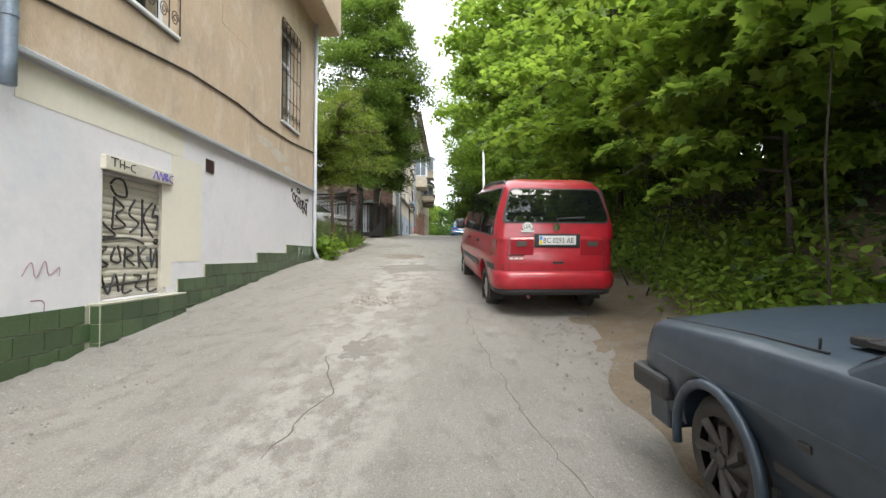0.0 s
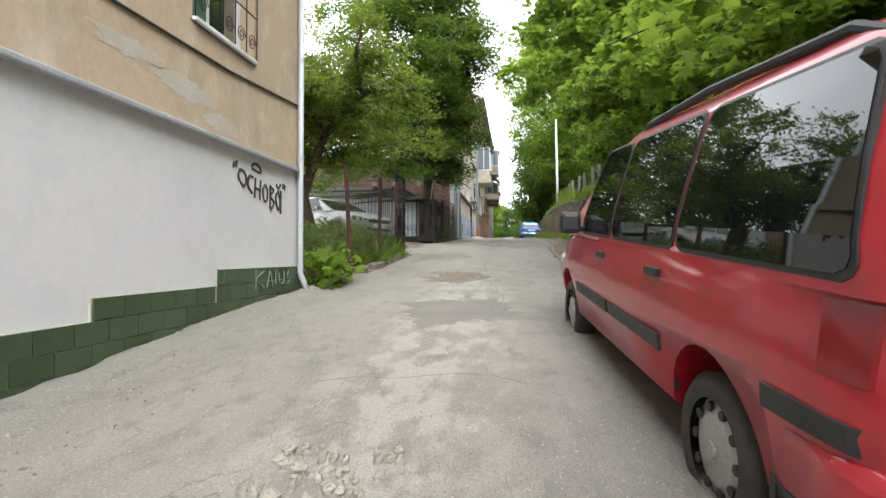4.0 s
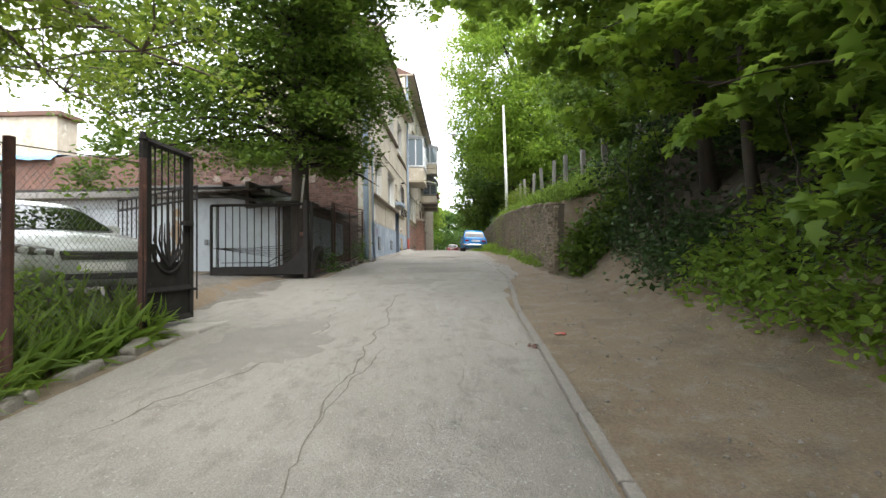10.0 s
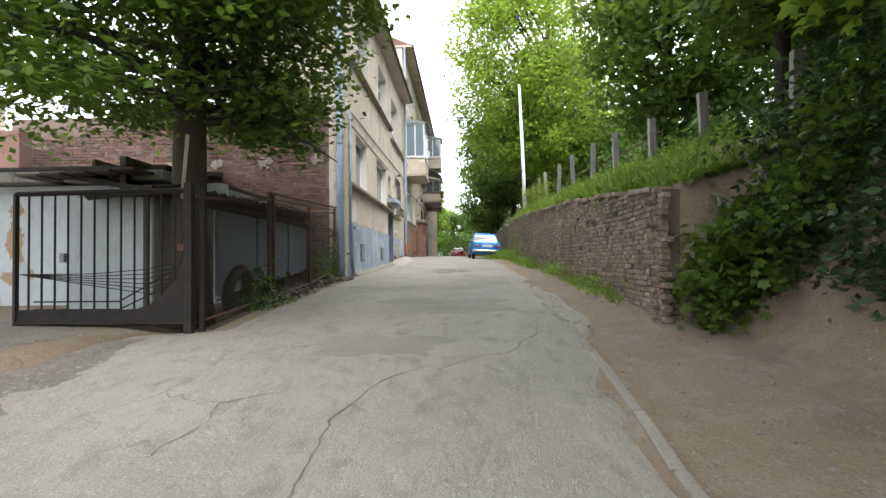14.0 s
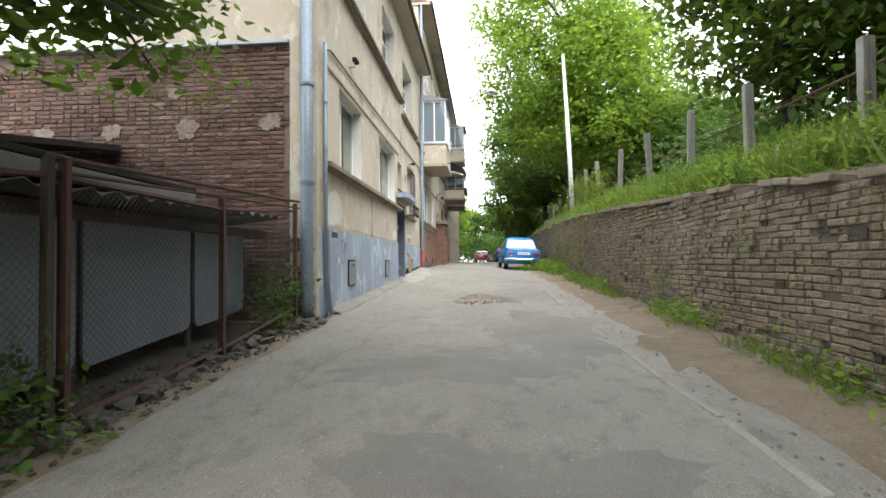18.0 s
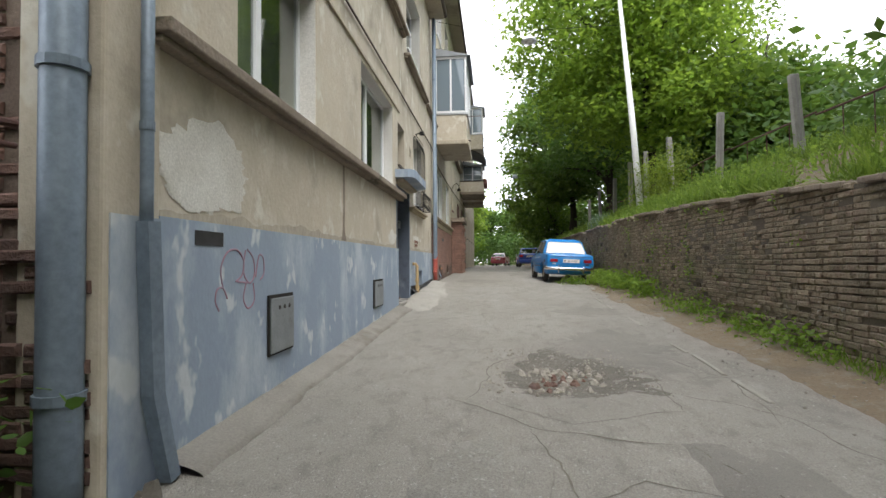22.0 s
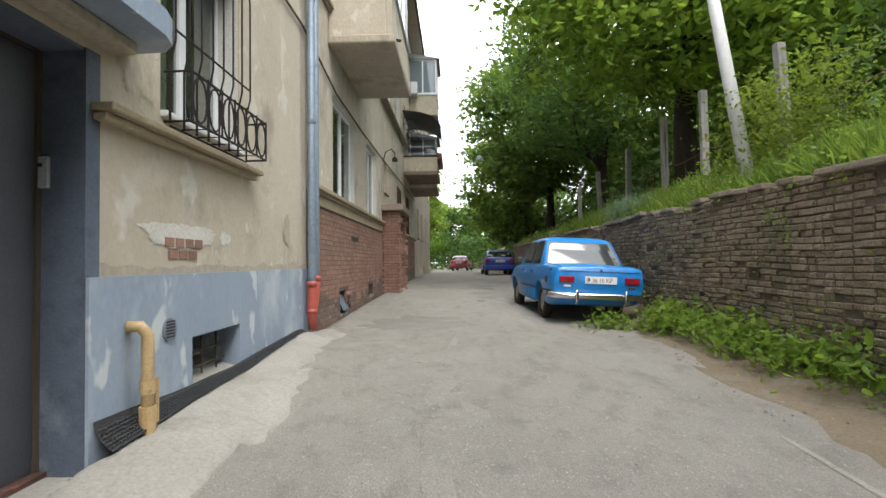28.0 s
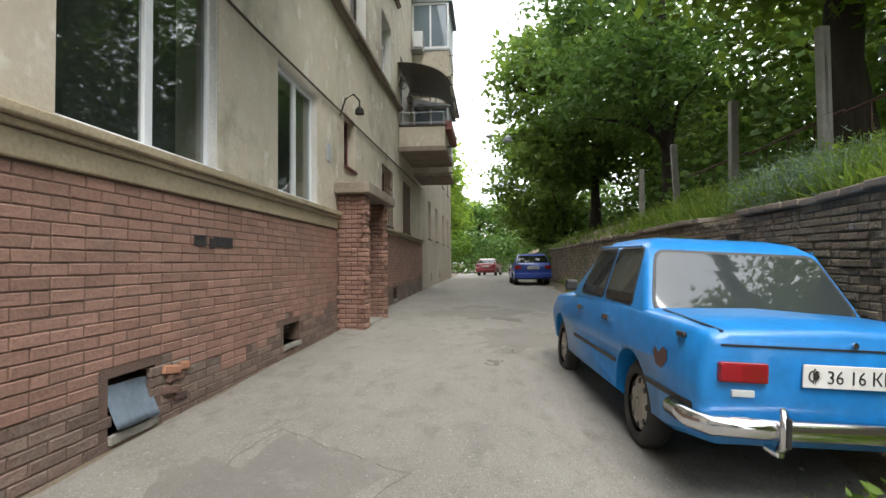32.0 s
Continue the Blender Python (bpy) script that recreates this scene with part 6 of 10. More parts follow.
# brick porch of the second entrance
porch = tagged(thing("brick_porch", "brick porch piers under a mossy concrete canopy", "porch"), kind="structure")
PX = F2 + 0.5
for y0, y1 in ((55.1, 55.5), (56.7, 57.1)):
    part("pier_core", box(F2, PX - 0.02, y0 + 0.02, y1 - 0.02, 3.2, 5.86), M_MORTAR_R, porch)
part("canopy_slab", box(F2, PX + 0.12, 54.95, 57.3, 5.86, 6.05, 0.02), M_LEDGE, porch)
part("door_leaf", box(F2 - 0.5, F2 - 0.44, 55.5, 56.7, 3.4, 5.75), mat("red_brown_door", (0.14, 0.06, 0.045), (0.11, 0.05, 0.04), rough=0.6, bump=0.1), porch, "old red-brown wooden door")
part("door_step", box(F2 - 0.45, PX, 55.5, 56.7, 3.3, 3.56, 0.01), M_CONC, porch)
pl = tagged(thing("porch_lamp", "black curved lamp over the brick porch", "wall lamp", pose(F2, 55.3, 7.3)))
part("arm", tube([(0, 0, 0), (0.1, 0, 0.3), (0.25, 0, 0.38), (0.36, 0, 0.26), (0.36, 0, 0.15)], 0.016, 8), M_BLACKMETAL, pl)
part("shade", tube([(0.36, 0, 0.15), (0.36, 0, 0.1), (0.36, 0, 0.02)], [0.03, 0.075, 0.085], 14), M_BLACKMETAL, pl)
shield = tagged(new("wall_shield", bm_mesh("wall_shield", box(F2, F2 + 0.02, 54.55, 54.75, 6.35, 6.65, 0.008), M_ZINC_L)), "grey shield plaque on the facade", "plaque")

# balconies
def balcony(label, y0, y1, x1, z, h, slab_m, glazed=0.0, rail=False):
    b = tagged(thing("balcony", label, "balcony", pose(F2, y0, z)), kind="structure")
    W, D = y1 - y0, x1 - F2
    part("slab", box(0, D + 0.05, -0.05, W + 0.05, 0, 0.16, 0.03), slab_m, b)
    bm = bmesh.new()
    add_box(bm, D - 0.1, D, 0.0, W, 0.16, h, 0.012)
    add_box(bm, 0, D - 0.101, 0.0, 0.1, 0.16, h, 0.012)
    add_box(bm, 0, D - 0.101, W - 0.1, W, 0.16, h, 0.012)
    part("parapet", bm, M_BEIGE, b)
    part("coping", box(0, D + 0.04, -0.03, W + 0.03, h, h + 0.06, 0.01), M_WOOD_D if not glazed else M_ZINC_L, b)
    part("drain", tube([(D, 0.3, 0.2), (D + 0.12, 0.3, 0.17)], 0.025, 8), M_ROOFING, b)
    if glazed:
        H0, H1 = h + 0.06, h + glazed
        fr = bmesh.new()
        for yy in (0, W * 0.33, W * 0.66, W):
            add_box(fr, D - 0.06, D, yy - 0.035, yy + 0.035, H0, H1)
        for xx in (0.03, D * 0.5):
            for yy in (0, W):
                add_box(fr, xx - 0.03, xx + 0.03, yy - 0.035, yy + 0.035, H0, H1)
        for zz in (H0, H1 - 0.07):
            add_box(fr, D - 0.07, D + 0.006, 0.036, W - 0.036, zz, zz + 0.07)
            for yy in (0, W):
                add_box(fr, 0.061, D - 0.071, yy - 0.04, yy + 0.04, zz, zz + 0.07)
        part("glazing_frame", fr, M_UPVC, b)
        for a in range(3):
            part("pane", box(D - 0.035, D - 0.025, W * 0.33 * a + 0.04, W * 0.33 * (a + 1) - 0.04, H0 + 0.07, H1 - 0.07), M_PANE, b)
        for yy in (0, W):
            part("pane", box(0.06, D - 0.08, yy - 0.005, yy + 0.005, H0 + 0.07, H1 - 0.07), M_PANE, b)
        bm = bmesh.new()
        v = [bm.verts.new(p) for p in ((0, -0.1, H1 + 0.3), (D + 0.15, -0.1, H1 + 0.02), (D + 0.15, W + 0.1, H1 + 0.02), (0, W + 0.1, H1 + 0.3), (0, -0.1, H1), (D + 0.15, -0.1, H1), (D + 0.15, W + 0.1, H1), (0, W + 0.1, H1))]
        for f in ((0, 1, 2, 3), (4, 7, 6, 5), (0, 4, 5, 1), (1, 5, 6, 2), (2, 6, 7, 3), (3, 7, 4, 0)):
            bm.faces.new([v[i] for i in f])
        part("lean_roof", bm, M_GREYBOX, b)
    if rail:
        part("flower_box", box(D - 0.02, D + 0.2, 0.05, W - 0.05, h - 0.1, h + 0.16, 0.015), M_REDBOX, b, "red flower box")
        for zz in (h + 0.12, h + 0.42):
            part("rail", tube([(0, 0, zz), (D - 0.05, 0, zz), (D - 0.05, W, zz), (0, W, zz)], 0.016, 6), M_ZINC_L, b)
        for k in range(9):
            part("baluster", tube([(D - 0.05, W * k / 8, h), (D - 0.05, W * k / 8, h + 0.42)], 0.011, 6), M_ZINC_L, b)
    return b


M_ORANGEBRICK = mat("bare_orange_brick", (0.42, 0.19, 0.11), (0.36, 0.2, 0.13), 6, rough=1, bump=0.5)
M_PANE = glass_mat("balcony_pane", (0.16, 0.2, 0.23))
M_REDBOX = mat("red_flower_box", (0.2, 0.055, 0.04), (0.16, 0.05, 0.04), 3, rough=0.6, bump=0.1)
balcony("glazed balcony with rusty stained concrete slab", 49.05, 51.85, -2.37, 8.05, 1.02, M_BEIGE_D, 2.0)
balcony("open balcony with red flower box and white rail", 61.3, 63.8, -2.07, 7.95, 0.75, M_LEDGE, 0.0, True)
balcony("small far balcony with dark screens", 64.3, 66.2, -2.2, 7.7, 0.9, M_LEDGE, 1.6)
balcony("high glazed balcony of white plastic", 64.1, 66.3, -2.15, 11.2, 0.95, M_BEIGE, 1.7)
arch = tagged(thing("arched_canopy", "curved smoked plastic canopy on wrought iron scrolls", "canopy", pose(F2, 61.1, 9.7)))
n = 10
prof = [(0.0 + 1.55 * math.sin(0.5 * math.pi * k / n), 0.75 * math.cos(0.5 * math.pi * k / n) + 0.1) for k in range(n + 1)]
vs = [(x, yy, z) for x, z in prof for yy in (0, 2.9)] + [(x, yy, z - 0.012) for x, z in prof for yy in (0, 2.9)]
o = 2 * (n + 1)
fs = [(2 * k, 2 * k + 1, 2 * k + 3, 2 * k + 2) for k in range(n)] + [(o + 2 * k, o + 2 * k + 2, o + 2 * k + 3, o + 2 * k + 1) for k in range(n)]
part("sheet", mesh_of("sheet", vs, fs, mat("smoked_plastic", (0.16, 0.15, 0.11), (0.13, 0.12, 0.09), 2, rough=0.3, bump=0.05), True), None, arch)
for yy in (0.02, 1.45, 2.88):
    part("rib", tube([(x, yy, z + 0.015) for x, z in prof], 0.018, 6), M_BLACKMETAL, arch)
    part("scroll", tube([(0.05 + (0.5 - 0.028 * t) * 0.5 + (0.5 - 0.028 * t) * 0.5 * math.cos(0.6 * t), yy, 0.25 + (0.5 - 0.028 * t) * 0.6 * math.sin(0.6 * t)) for t in range(16)], 0.012, 5), M_BLACKMETAL, arch)
ac = tagged(thing("air_conditioner", "white outdoor air conditioner on the facade", "air conditioner", pose(F2, 63.6, 12.1)))
part("case", box(0.12, 0.42, 0, 0.8, 0, 0.55, 0.02), M_UPVC, ac)
part("fan_grille", box(0.42, 0.432, 0.08, 0.52, 0.05, 0.5), M_GREYBOX, ac)
part("bracket", box(0, 0.4, 0.1, 0.7, -0.05, 0.0), M_ZINC_L, ac)
mk = tagged(thing("paint_mark", "black painted marks on the brick wall", "paint mark", pose(F2 + 0.015, 50.78, 4.8)))
for a, b, c in ((0, 0.2, 0.02), (0.25, 0.33, 0.0), (0.33, 0.68, 0.02)):
    part("bar", box(0, 0.006, a, b, c, c + 0.1, 0.002), M_SPRAY, mk)
rb = random.Random(31)
for k, (yy, zz, l) in enumerate([(50.36, 3.8, 0.2), (50.42, 3.715, 0.24), (50.36, 3.63, 0.18), (50.5, 3.55, 0.2), (50.58, 3.79, 0.14)]):
    ob = part("broken_brick", box(-0.05, 0.02, 0, l, -0.035, 0.035, 0.012), M_ORANGEBRICK if k in (0, 4) else M_BRICK_DARK, wall_11, "broken brick beside the cellar hole")
    ob.matrix_basis = pose(F2 + 0.012, yy, zz, rb.uniform(-9, 9), 0, rb.uniform(-8, 8))


def curved_tin():
    bm = bmesh.new()
    rows = []
    for k in range(7):
        q = k / 6
        x, z = F2 - 0.05 + 0.11 * q ** 1.4, 3.8 - 0.3 * q
        rows.append([bm.verts.new((x + 0.012 * math.sin(j * 1.3) + e, 49.8 + 0.46 * j / 5, z - 0.02 * j / 5)) for e in (0, 0.004) for j in range(6)])
    for a, b in zip(rows, rows[1:]):
        for j in range(5):
            bm.faces.new((a[j], b[j], b[j + 1], a[j + 1]))
            bm.faces.new((a[6 + j], a[7 + j], b[7 + j], b[6 + j]))
    for j in range(5):
        bm.faces.new((rows[-1][j], rows[-1][6 + j], rows[-1][7 + j], rows[-1][j + 1]))
    return bm


chute = tagged(new("tin_chute", bm_mesh("tin_chute", curved_tin(), M_ZINC, True)), "bent grey tin sheet in the cellar hole", "tin sheet")
sp = tagged(thing("street_cable", "thin cable hung across the lane", "cable"))
part("wire", tube([(F2, 66, 11.0), (0, 70, 10.6), (5, 75, 11.5)], 0.012, 5), M_ROOFING, sp)
part("wire", tube([(0.4, 62, 30.0), (0.36, 62, 20), (0.3, 62, 13.6)], 0.008, 5), M_ROOFING, sp)
part("hanging_lamp", tube([(0.1, 70.2, 10.6), (0.1, 70.2, 10.45), (0.1, 70.2, 10.3)], [0.04, 0.2, 0.24], 12), M_GREYBOX, sp)

# thin clothes-line rods off the glazed balconies
for y, z, x0, x1 in ((48.95, 8.97, -2.4, -1.57), (64.0, 11.9, -2.2, -1.2), (64.05, 10.9, -2.1, -1.1)):
    tagged(new("line_rod", bm_mesh("line_rod", tube([(x0, y, z - 0.01), (x1, y, z)], 0.012, 6), M_RUST)), "thin rusty clothes-line rod off a balcony", "rod")


# ---- the yard, its fences and gates ----
def wire_mesh(y0, y1, z0, z1, x, pitch, zf=None, r=0.0018):
    """Chain-link between two posts: slanting wires both ways."""
    bm = bmesh.new()
    H, W = z1 - z0, y1 - y0
    n = int((W + H) / pitch)
    for k in range(n + 1):
        s = k * pitch
        for flip in (0, 1):
            a, b = max(0, s - H), min(W, s)
            p, q = (a, s - a), (b, s - b)
            if b - a < 0.02:
                continue
            if flip:
                p, q = (W - p[0], p[1]), (W - q[0], q[1])
            d = lambda u: (zf(y0 + u) if zf else 0)
            add_tube(bm, [(x, y0 + p[0], z0 + min(p[1], H) + d(p[0])), (x + 0.003, y0 + q[0], z0 + min(q[1], H) + d(q[0]))], r, 3, False)
    return bm


edge = tagged(thing("bed_edge", "low edging of broken concrete and stones round the bed", "edging"), kind="structure")
re_ = random.Random(12)
y = 14.2
while y < 21.2:
    l = re_.uniform(0.3, 0.8)
    h = re_.uniform(0.07, 0.2)
    if re_.random() < 0.3:
        y += l * 0.7
        continue
    ob = part("edge_stone", box(-0.1, 0.1, 0, l - 0.02, -0.2, h - 0.06, 0.03), M_KERB, edge)
    ob.matrix_basis = pose(-3.58 + re_.uniform(-0.05, 0.05), y, road_z(y) + 0.02, math.degrees(math.atan2(road_z(y + l) - road_z(y), l)) + re_.uniform(-6, 6), re_.uniform(-12, 12), re_.uniform(-12, 12))
    y += l
slab = tagged(new("gate_slab", bm_mesh("gate_slab", box(-4.3, -3.25, 20.9, 22.0, 1.5, 1.9, 0.03), M_CONC)), "cracked concrete slab at the gate post", "slab", "", "structure")

fence = tagged(thing("garden_fence", "rusty posts with sagging chain-link wire", "fence"))
FP = [(13.74, 1.2, 3.05), (16.5, 1.62, 3.68), (18.8, 1.85, 3.82), (20.62, 1.95, 4.0)]
for k, (y, z0, z1) in enumerate(FP):
    part("post", tube([(-3.8, y, z0 - 0.2), (-3.8 + 0.02, y + (-0.44 if k == 1 else 0), z1)], [0.05, 0.045], 10), M_RUST, fence)
for (a, z0, z1), (b, w0, w1) in zip(FP, FP[1:]):
    sl = (w0 - z0) / (b - a)
    part("wire_mesh", wire_mesh(a, b, z0 + 0.15, min(z1, w1) - 0.15, -3.8, 0.075, lambda yy, a=a, sl=sl: (yy - a) * sl), M_WIRE, fence)
    part("top_wire", tube([(-3.8, a, z1 - 0.06), (-3.8, b, w1 - 0.06)], 0.006, 5), M_WIRE, fence)
RA, RB = (-6.1, 23.55), (-3.85, 22.0)
inner = tagged(thing("iron_fence", "black iron railing between the yard and the drive", "railing"))
for k in range(16):
    q = k / 15
    part("paling", tube([(RA[0] + (RB[0] - RA[0]) * q, RA[1] + (RB[1] - RA[1]) * q, 2.2), (RA[0] + (RB[0] - RA[0]) * q, RA[1] + (RB[1] - RA[1]) * q, 3.85)], 0.012, 5), M_BLACKMETAL, inner)
for zz in (2.35, 3.68, 3.86):
    part("rail", tube([(*RA, zz), (*RB, zz)], 0.02, 6), M_BLACKMETAL, inner)


def gate_leaf(name, label, at, W, H, n, sheet, mirror=False):
    """A welded leaf: frame, bars, sheet metal below with a curved fan of rods."""
    g = tagged(thing(name, label, "gate", at))
    s = lambda u: W - u if mirror else u
    bm = bmesh.new()
    for a, b in (((0.0, 0), (0.0, H)), ((W, 0), (W, H)), ((0, H), (W, H)), ((0, 0.02), (W, 0.02))):
        add_tube(bm, [(a[0], 0, a[1]), (b[0], 0, b[1])], 0.035, 4)
    part("frame", bm, M_BLACKMETAL, g)
    for k in range(1, n):
        part("bar", tube([(W * k / n, 0, 0.05), (W * k / n, 0, H)], 0.013, 6), M_BLACKMETAL, g)
    m = 14
    prof = [(s(W * k / m), sheet + (0.62 * max(0, (k / m - 0.66) / 0.34) ** 2.2)) for k in range(m + 1)]
    vs = [(u, -0.012, 0.04) for u, _ in prof] + [(u, -0.012, v) for u, v in prof] + [(u, -0.004, 0.04) for u, _ in prof] + [(u, -0.004, v) for u, v in prof]
    q = m + 1
    fs = [(k, k + 1, q + k + 1, q + k) for k in range(m)] + [(2 * q + k, 3 * q + k, 3 * q + k + 1, 2 * q + k + 1) for k in range(m)] + [(q + k, q + k + 1, 3 * q + k + 1, 3 * q + k) for k in range(m)]
    part("sheet", mesh_of("sheet", vs, fs, M_BLACKMETAL), M_BLACKMETAL, g)
    for k in range(6):
        e = sheet + 0.1 + 0.06 * k
        part("rod", tube([(s(W * 0.02), 0.015, e + 0.35 - 0.06 * k), (s(W * 0.45), 0.02, e + 0.2 - 0.03 * k), (s(W * 0.75), 0.02, e + 0.1), (s(W * 0.98), 0.015, e + 0.2)], 0.006, 5), M_BLACKMETAL, g)
    for k in range(3):
        part("rod", tube([(s(W * 0.1), 0.02, 0.1 + 0.1 * k), (s(W * 0.6), 0.02, 0.1 + 0.1 * k), (s(W * 0.9), 0.02, 0.35 + 0.16 * k), (s(W * 0.98), 0.02, 0.8 + 0.2 * k)], 0.01, 5), M_BLACKMETAL, g)
    part("latch", box(s(W * 0.97) - 0.05, s(W * 0.97) + 0.05, -0.05, 0.06, H * 0.55, H * 0.6, 0.006), M_RUST, g)
    return g


gate_leaf("yard_gate", "closed black welded gate leaf with thin bars and bent rods", pose(-5.93, 26.62, 2.42, 0, 0, -2.0), 2.3, 1.68, 13, 0.2)
gposts = tagged(thing("gate_post", "black square steel gate post with a pipe beside it", "gate post", pose(-3.6, 26.5, 2.2)))
part("post", box(-0.05, 0.05, -0.05, 0.05, 0, 1.98, 0.006), M_BLACKMETAL, gposts)
part("pipe", tube([(0.1, 0.12, 0), (0.1, 0.12, 1.95)], 0.035, 10), M_BLACKMETAL, gposts)
part("stay", tube([(-0.15, 0.1, 1.8), (-0.05, 0.05, 2.6)], 0.03, 4), M_CONC, gposts)
og = tagged(thing("open_gate", "narrow black wrought gate with a flame pattern standing open", "gate", pose(-3.78, 20.62, 1.97)))
W, H = 1.06, 2.26
bm = bmesh.new()
for a, b in (((0, 0), (0, H)), ((W, 0), (W, H)), ((0, H), (W, H)), ((0, 0.42), (W, 0.42)), ((0, 0.03), (W, 0.03))):
    add_tube(bm, [(0, a[0], a[1]), (0, b[0], b[1])], 0.045, 4)
part("frame", bm, M_BLACKMETAL, og)
part("sheet", box(-0.012, 0.004, 0.04, W - 0.04, 0.03, 0.78), M_BLACKMETAL, og)
part("side_sheet", box(-0.012, 0.004, 0.03, 0.16, 0.78, H - 0.03), M_BLACKMETAL, og)
part("side_sheet", box(-0.012, 0.004, W - 0.16, W - 0.03, 0.78, H - 0.03), M_BLACKMETAL, og)
for k in range(5):
    yy = 0.24 + k * 0.145
    part("bar", tube([(0, yy, 0.75), (0, yy, H)], 0.012, 6), M_BLACKMETAL, og)
for k in range(7):
    a = (k - 3) / 3
    part("flame", tube([(0.012, W / 2 + 0.02 * a, 0.72), (0.015, W / 2 + 0.2 * a, 0.85), (0.015, W / 2 + 0.34 * a, 1.05), (0.012, W / 2 + 0.3 * a, 1.3 - 0.08 * abs(a))], [0.022, 0.018, 0.013, 0.005], 6), M_BLACKMETAL, og)
part("arc", tube([(0.008, W / 2 + 0.36 * math.cos(t), 1.0 + 0.36 * math.sin(t)) for t in [math.pi * (1 + k / 12) for k in range(13)]], 0.02, 6), M_BLACKMETAL, og)
part("latch", box(-0.03, 0.06, W - 0.2, W, 1.28, 1.34, 0.006), M_BLACKMETAL, og)
part("finial", tube([(0, 0, H), (0, 0, H + 0.09)], [0.05, 0.03], 8), M_BLACKMETAL, og)

# garages and sheds
M_OLDRUST = mat("ochre_rust_stain", (0.36, 0.25, 0.15), (0.3, 0.22, 0.15), 5, rough=0.9, bump=0.2)
gw = wall("wall_15", "pale blue painted metal garage fronts with rust patches", M_GARAGE, lambda u, v, d: (u, 29.1 + d, v), -14, -4.45, 2.2, 4.6, [(-10.9, -8.72, 2.3, 4.35)], 0.25)
gd = tagged(thing("garage_door", "pale blue-white steel garage door", "garage door", pose(-10.9, 29.14, 2.4)))
part("leaf", box(0.01, 1.085, 0, 0.04, 0, 1.94, 0.008), M_GARAGE, gd)
part("leaf", box(1.095, 2.17, 0, 0.04, 0, 1.94, 0.008), M_GARAGE, gd)
gd2 = tagged(thing("garage_door", "pale blue steel garage leaf with rust and a padlock", "garage door", pose(-8.6, 29.08, 2.42)))
part("leaf", box(0.0, 1.6, -0.03, 0.0, 0.0, 2.05, 0.008), M_GARAGE, gd2)
for k, (u, v, a, b) in enumerate([(0.42, 1.22, 0.17, 0.3), (0.36, 0.55, 0.15, 0.12), (0.5, 0.9, 0.1, 0.09), (0.45, 1.75, 0.14, 0.12), (0.72, 0.6, 0.07, 0.1)]):
    blot(gd2, "rust_patch", lambda uu, vv, d: (uu, -0.03 + d, vv), u, v, a, b, M_OLDRUST, 40 + k)
part("padlock", box(1.28, 1.38, -0.09, -0.03, 0.82, 0.98, 0.015), M_GREYBOX, gd2)
part("hinge", tube([(-0.02, -0.04, 0.3), (-0.02, -0.04, 0.45)], 0.02, 8), M_RUST, gd2)
strip_front = tagged(new("shed_front", bm_mesh("shed_front", box(-5.6, -4.36, 27.05, 27.1, 2.35, 4.1, 0.006), M_GARAGE)), "pale painted sheet front behind the gate", "sheet wall", "", "structure")
gr = tagged(thing("garage_roof", "grey felt garage roof with a sagging slab edge", "roof"), kind="structure")
part("slab", box(-14.2, -5.3, 28.75, 33.8, 4.62, 4.8, 0.02), M_SLATE, gr)
part("felt", box(-14.2, -5.3, 28.85, 33.8, 4.81, 4.9, 0.02), M_ROOFING, gr)
bm = bmesh.new()
for k in range(5):
    add_box(bm, -7.4 + k * 0.4, -7.05 + k * 0.4, 28.2, 30, 4.62 + 0.02 * k, 4.66 + 0.02 * k)
part("planks", bm, M_WOOD_D, gr)
sh2 = tagged(thing("lean_to", "dark felt lean-to roof above the fenced strip", "shed"), kind="structure")
bm = bmesh.new()
for q in (((-10.6, 29.2, 4.95), (-6.85, 29.2, 4.95), (-6.85, 34.15, 5.72), (-10.6, 34.15, 5.8)), ((-6.84, 28.5, 4.72), (-5.2, 28.5, 4.42), (-5.2, 34.1, 4.62), (-6.84, 34.1, 5.2))):
    v = [bm.verts.new(p) for p in q] + [bm.verts.new((x, y, z - 0.09)) for x, y, z in q]
    for f in ((0, 1, 2, 3), (4, 7, 6, 5), (0, 4, 5, 1), (1, 5, 6, 2), (2, 6, 7, 3), (3, 7, 4, 0)):
        bm.faces.new([v[i] for i in f])
part("felt_roof", bm, M_ROOFING, sh2)
part("side_boards", box(-6.92, -6.86, 29.25, 34.1, 4.4, 5.1), M_WOOD_D, sh2)
part("back_panel", box(-5.95, -5.85, 28.6, 33.9, 2.3, 5.0), M_WOOD_D, sh2)
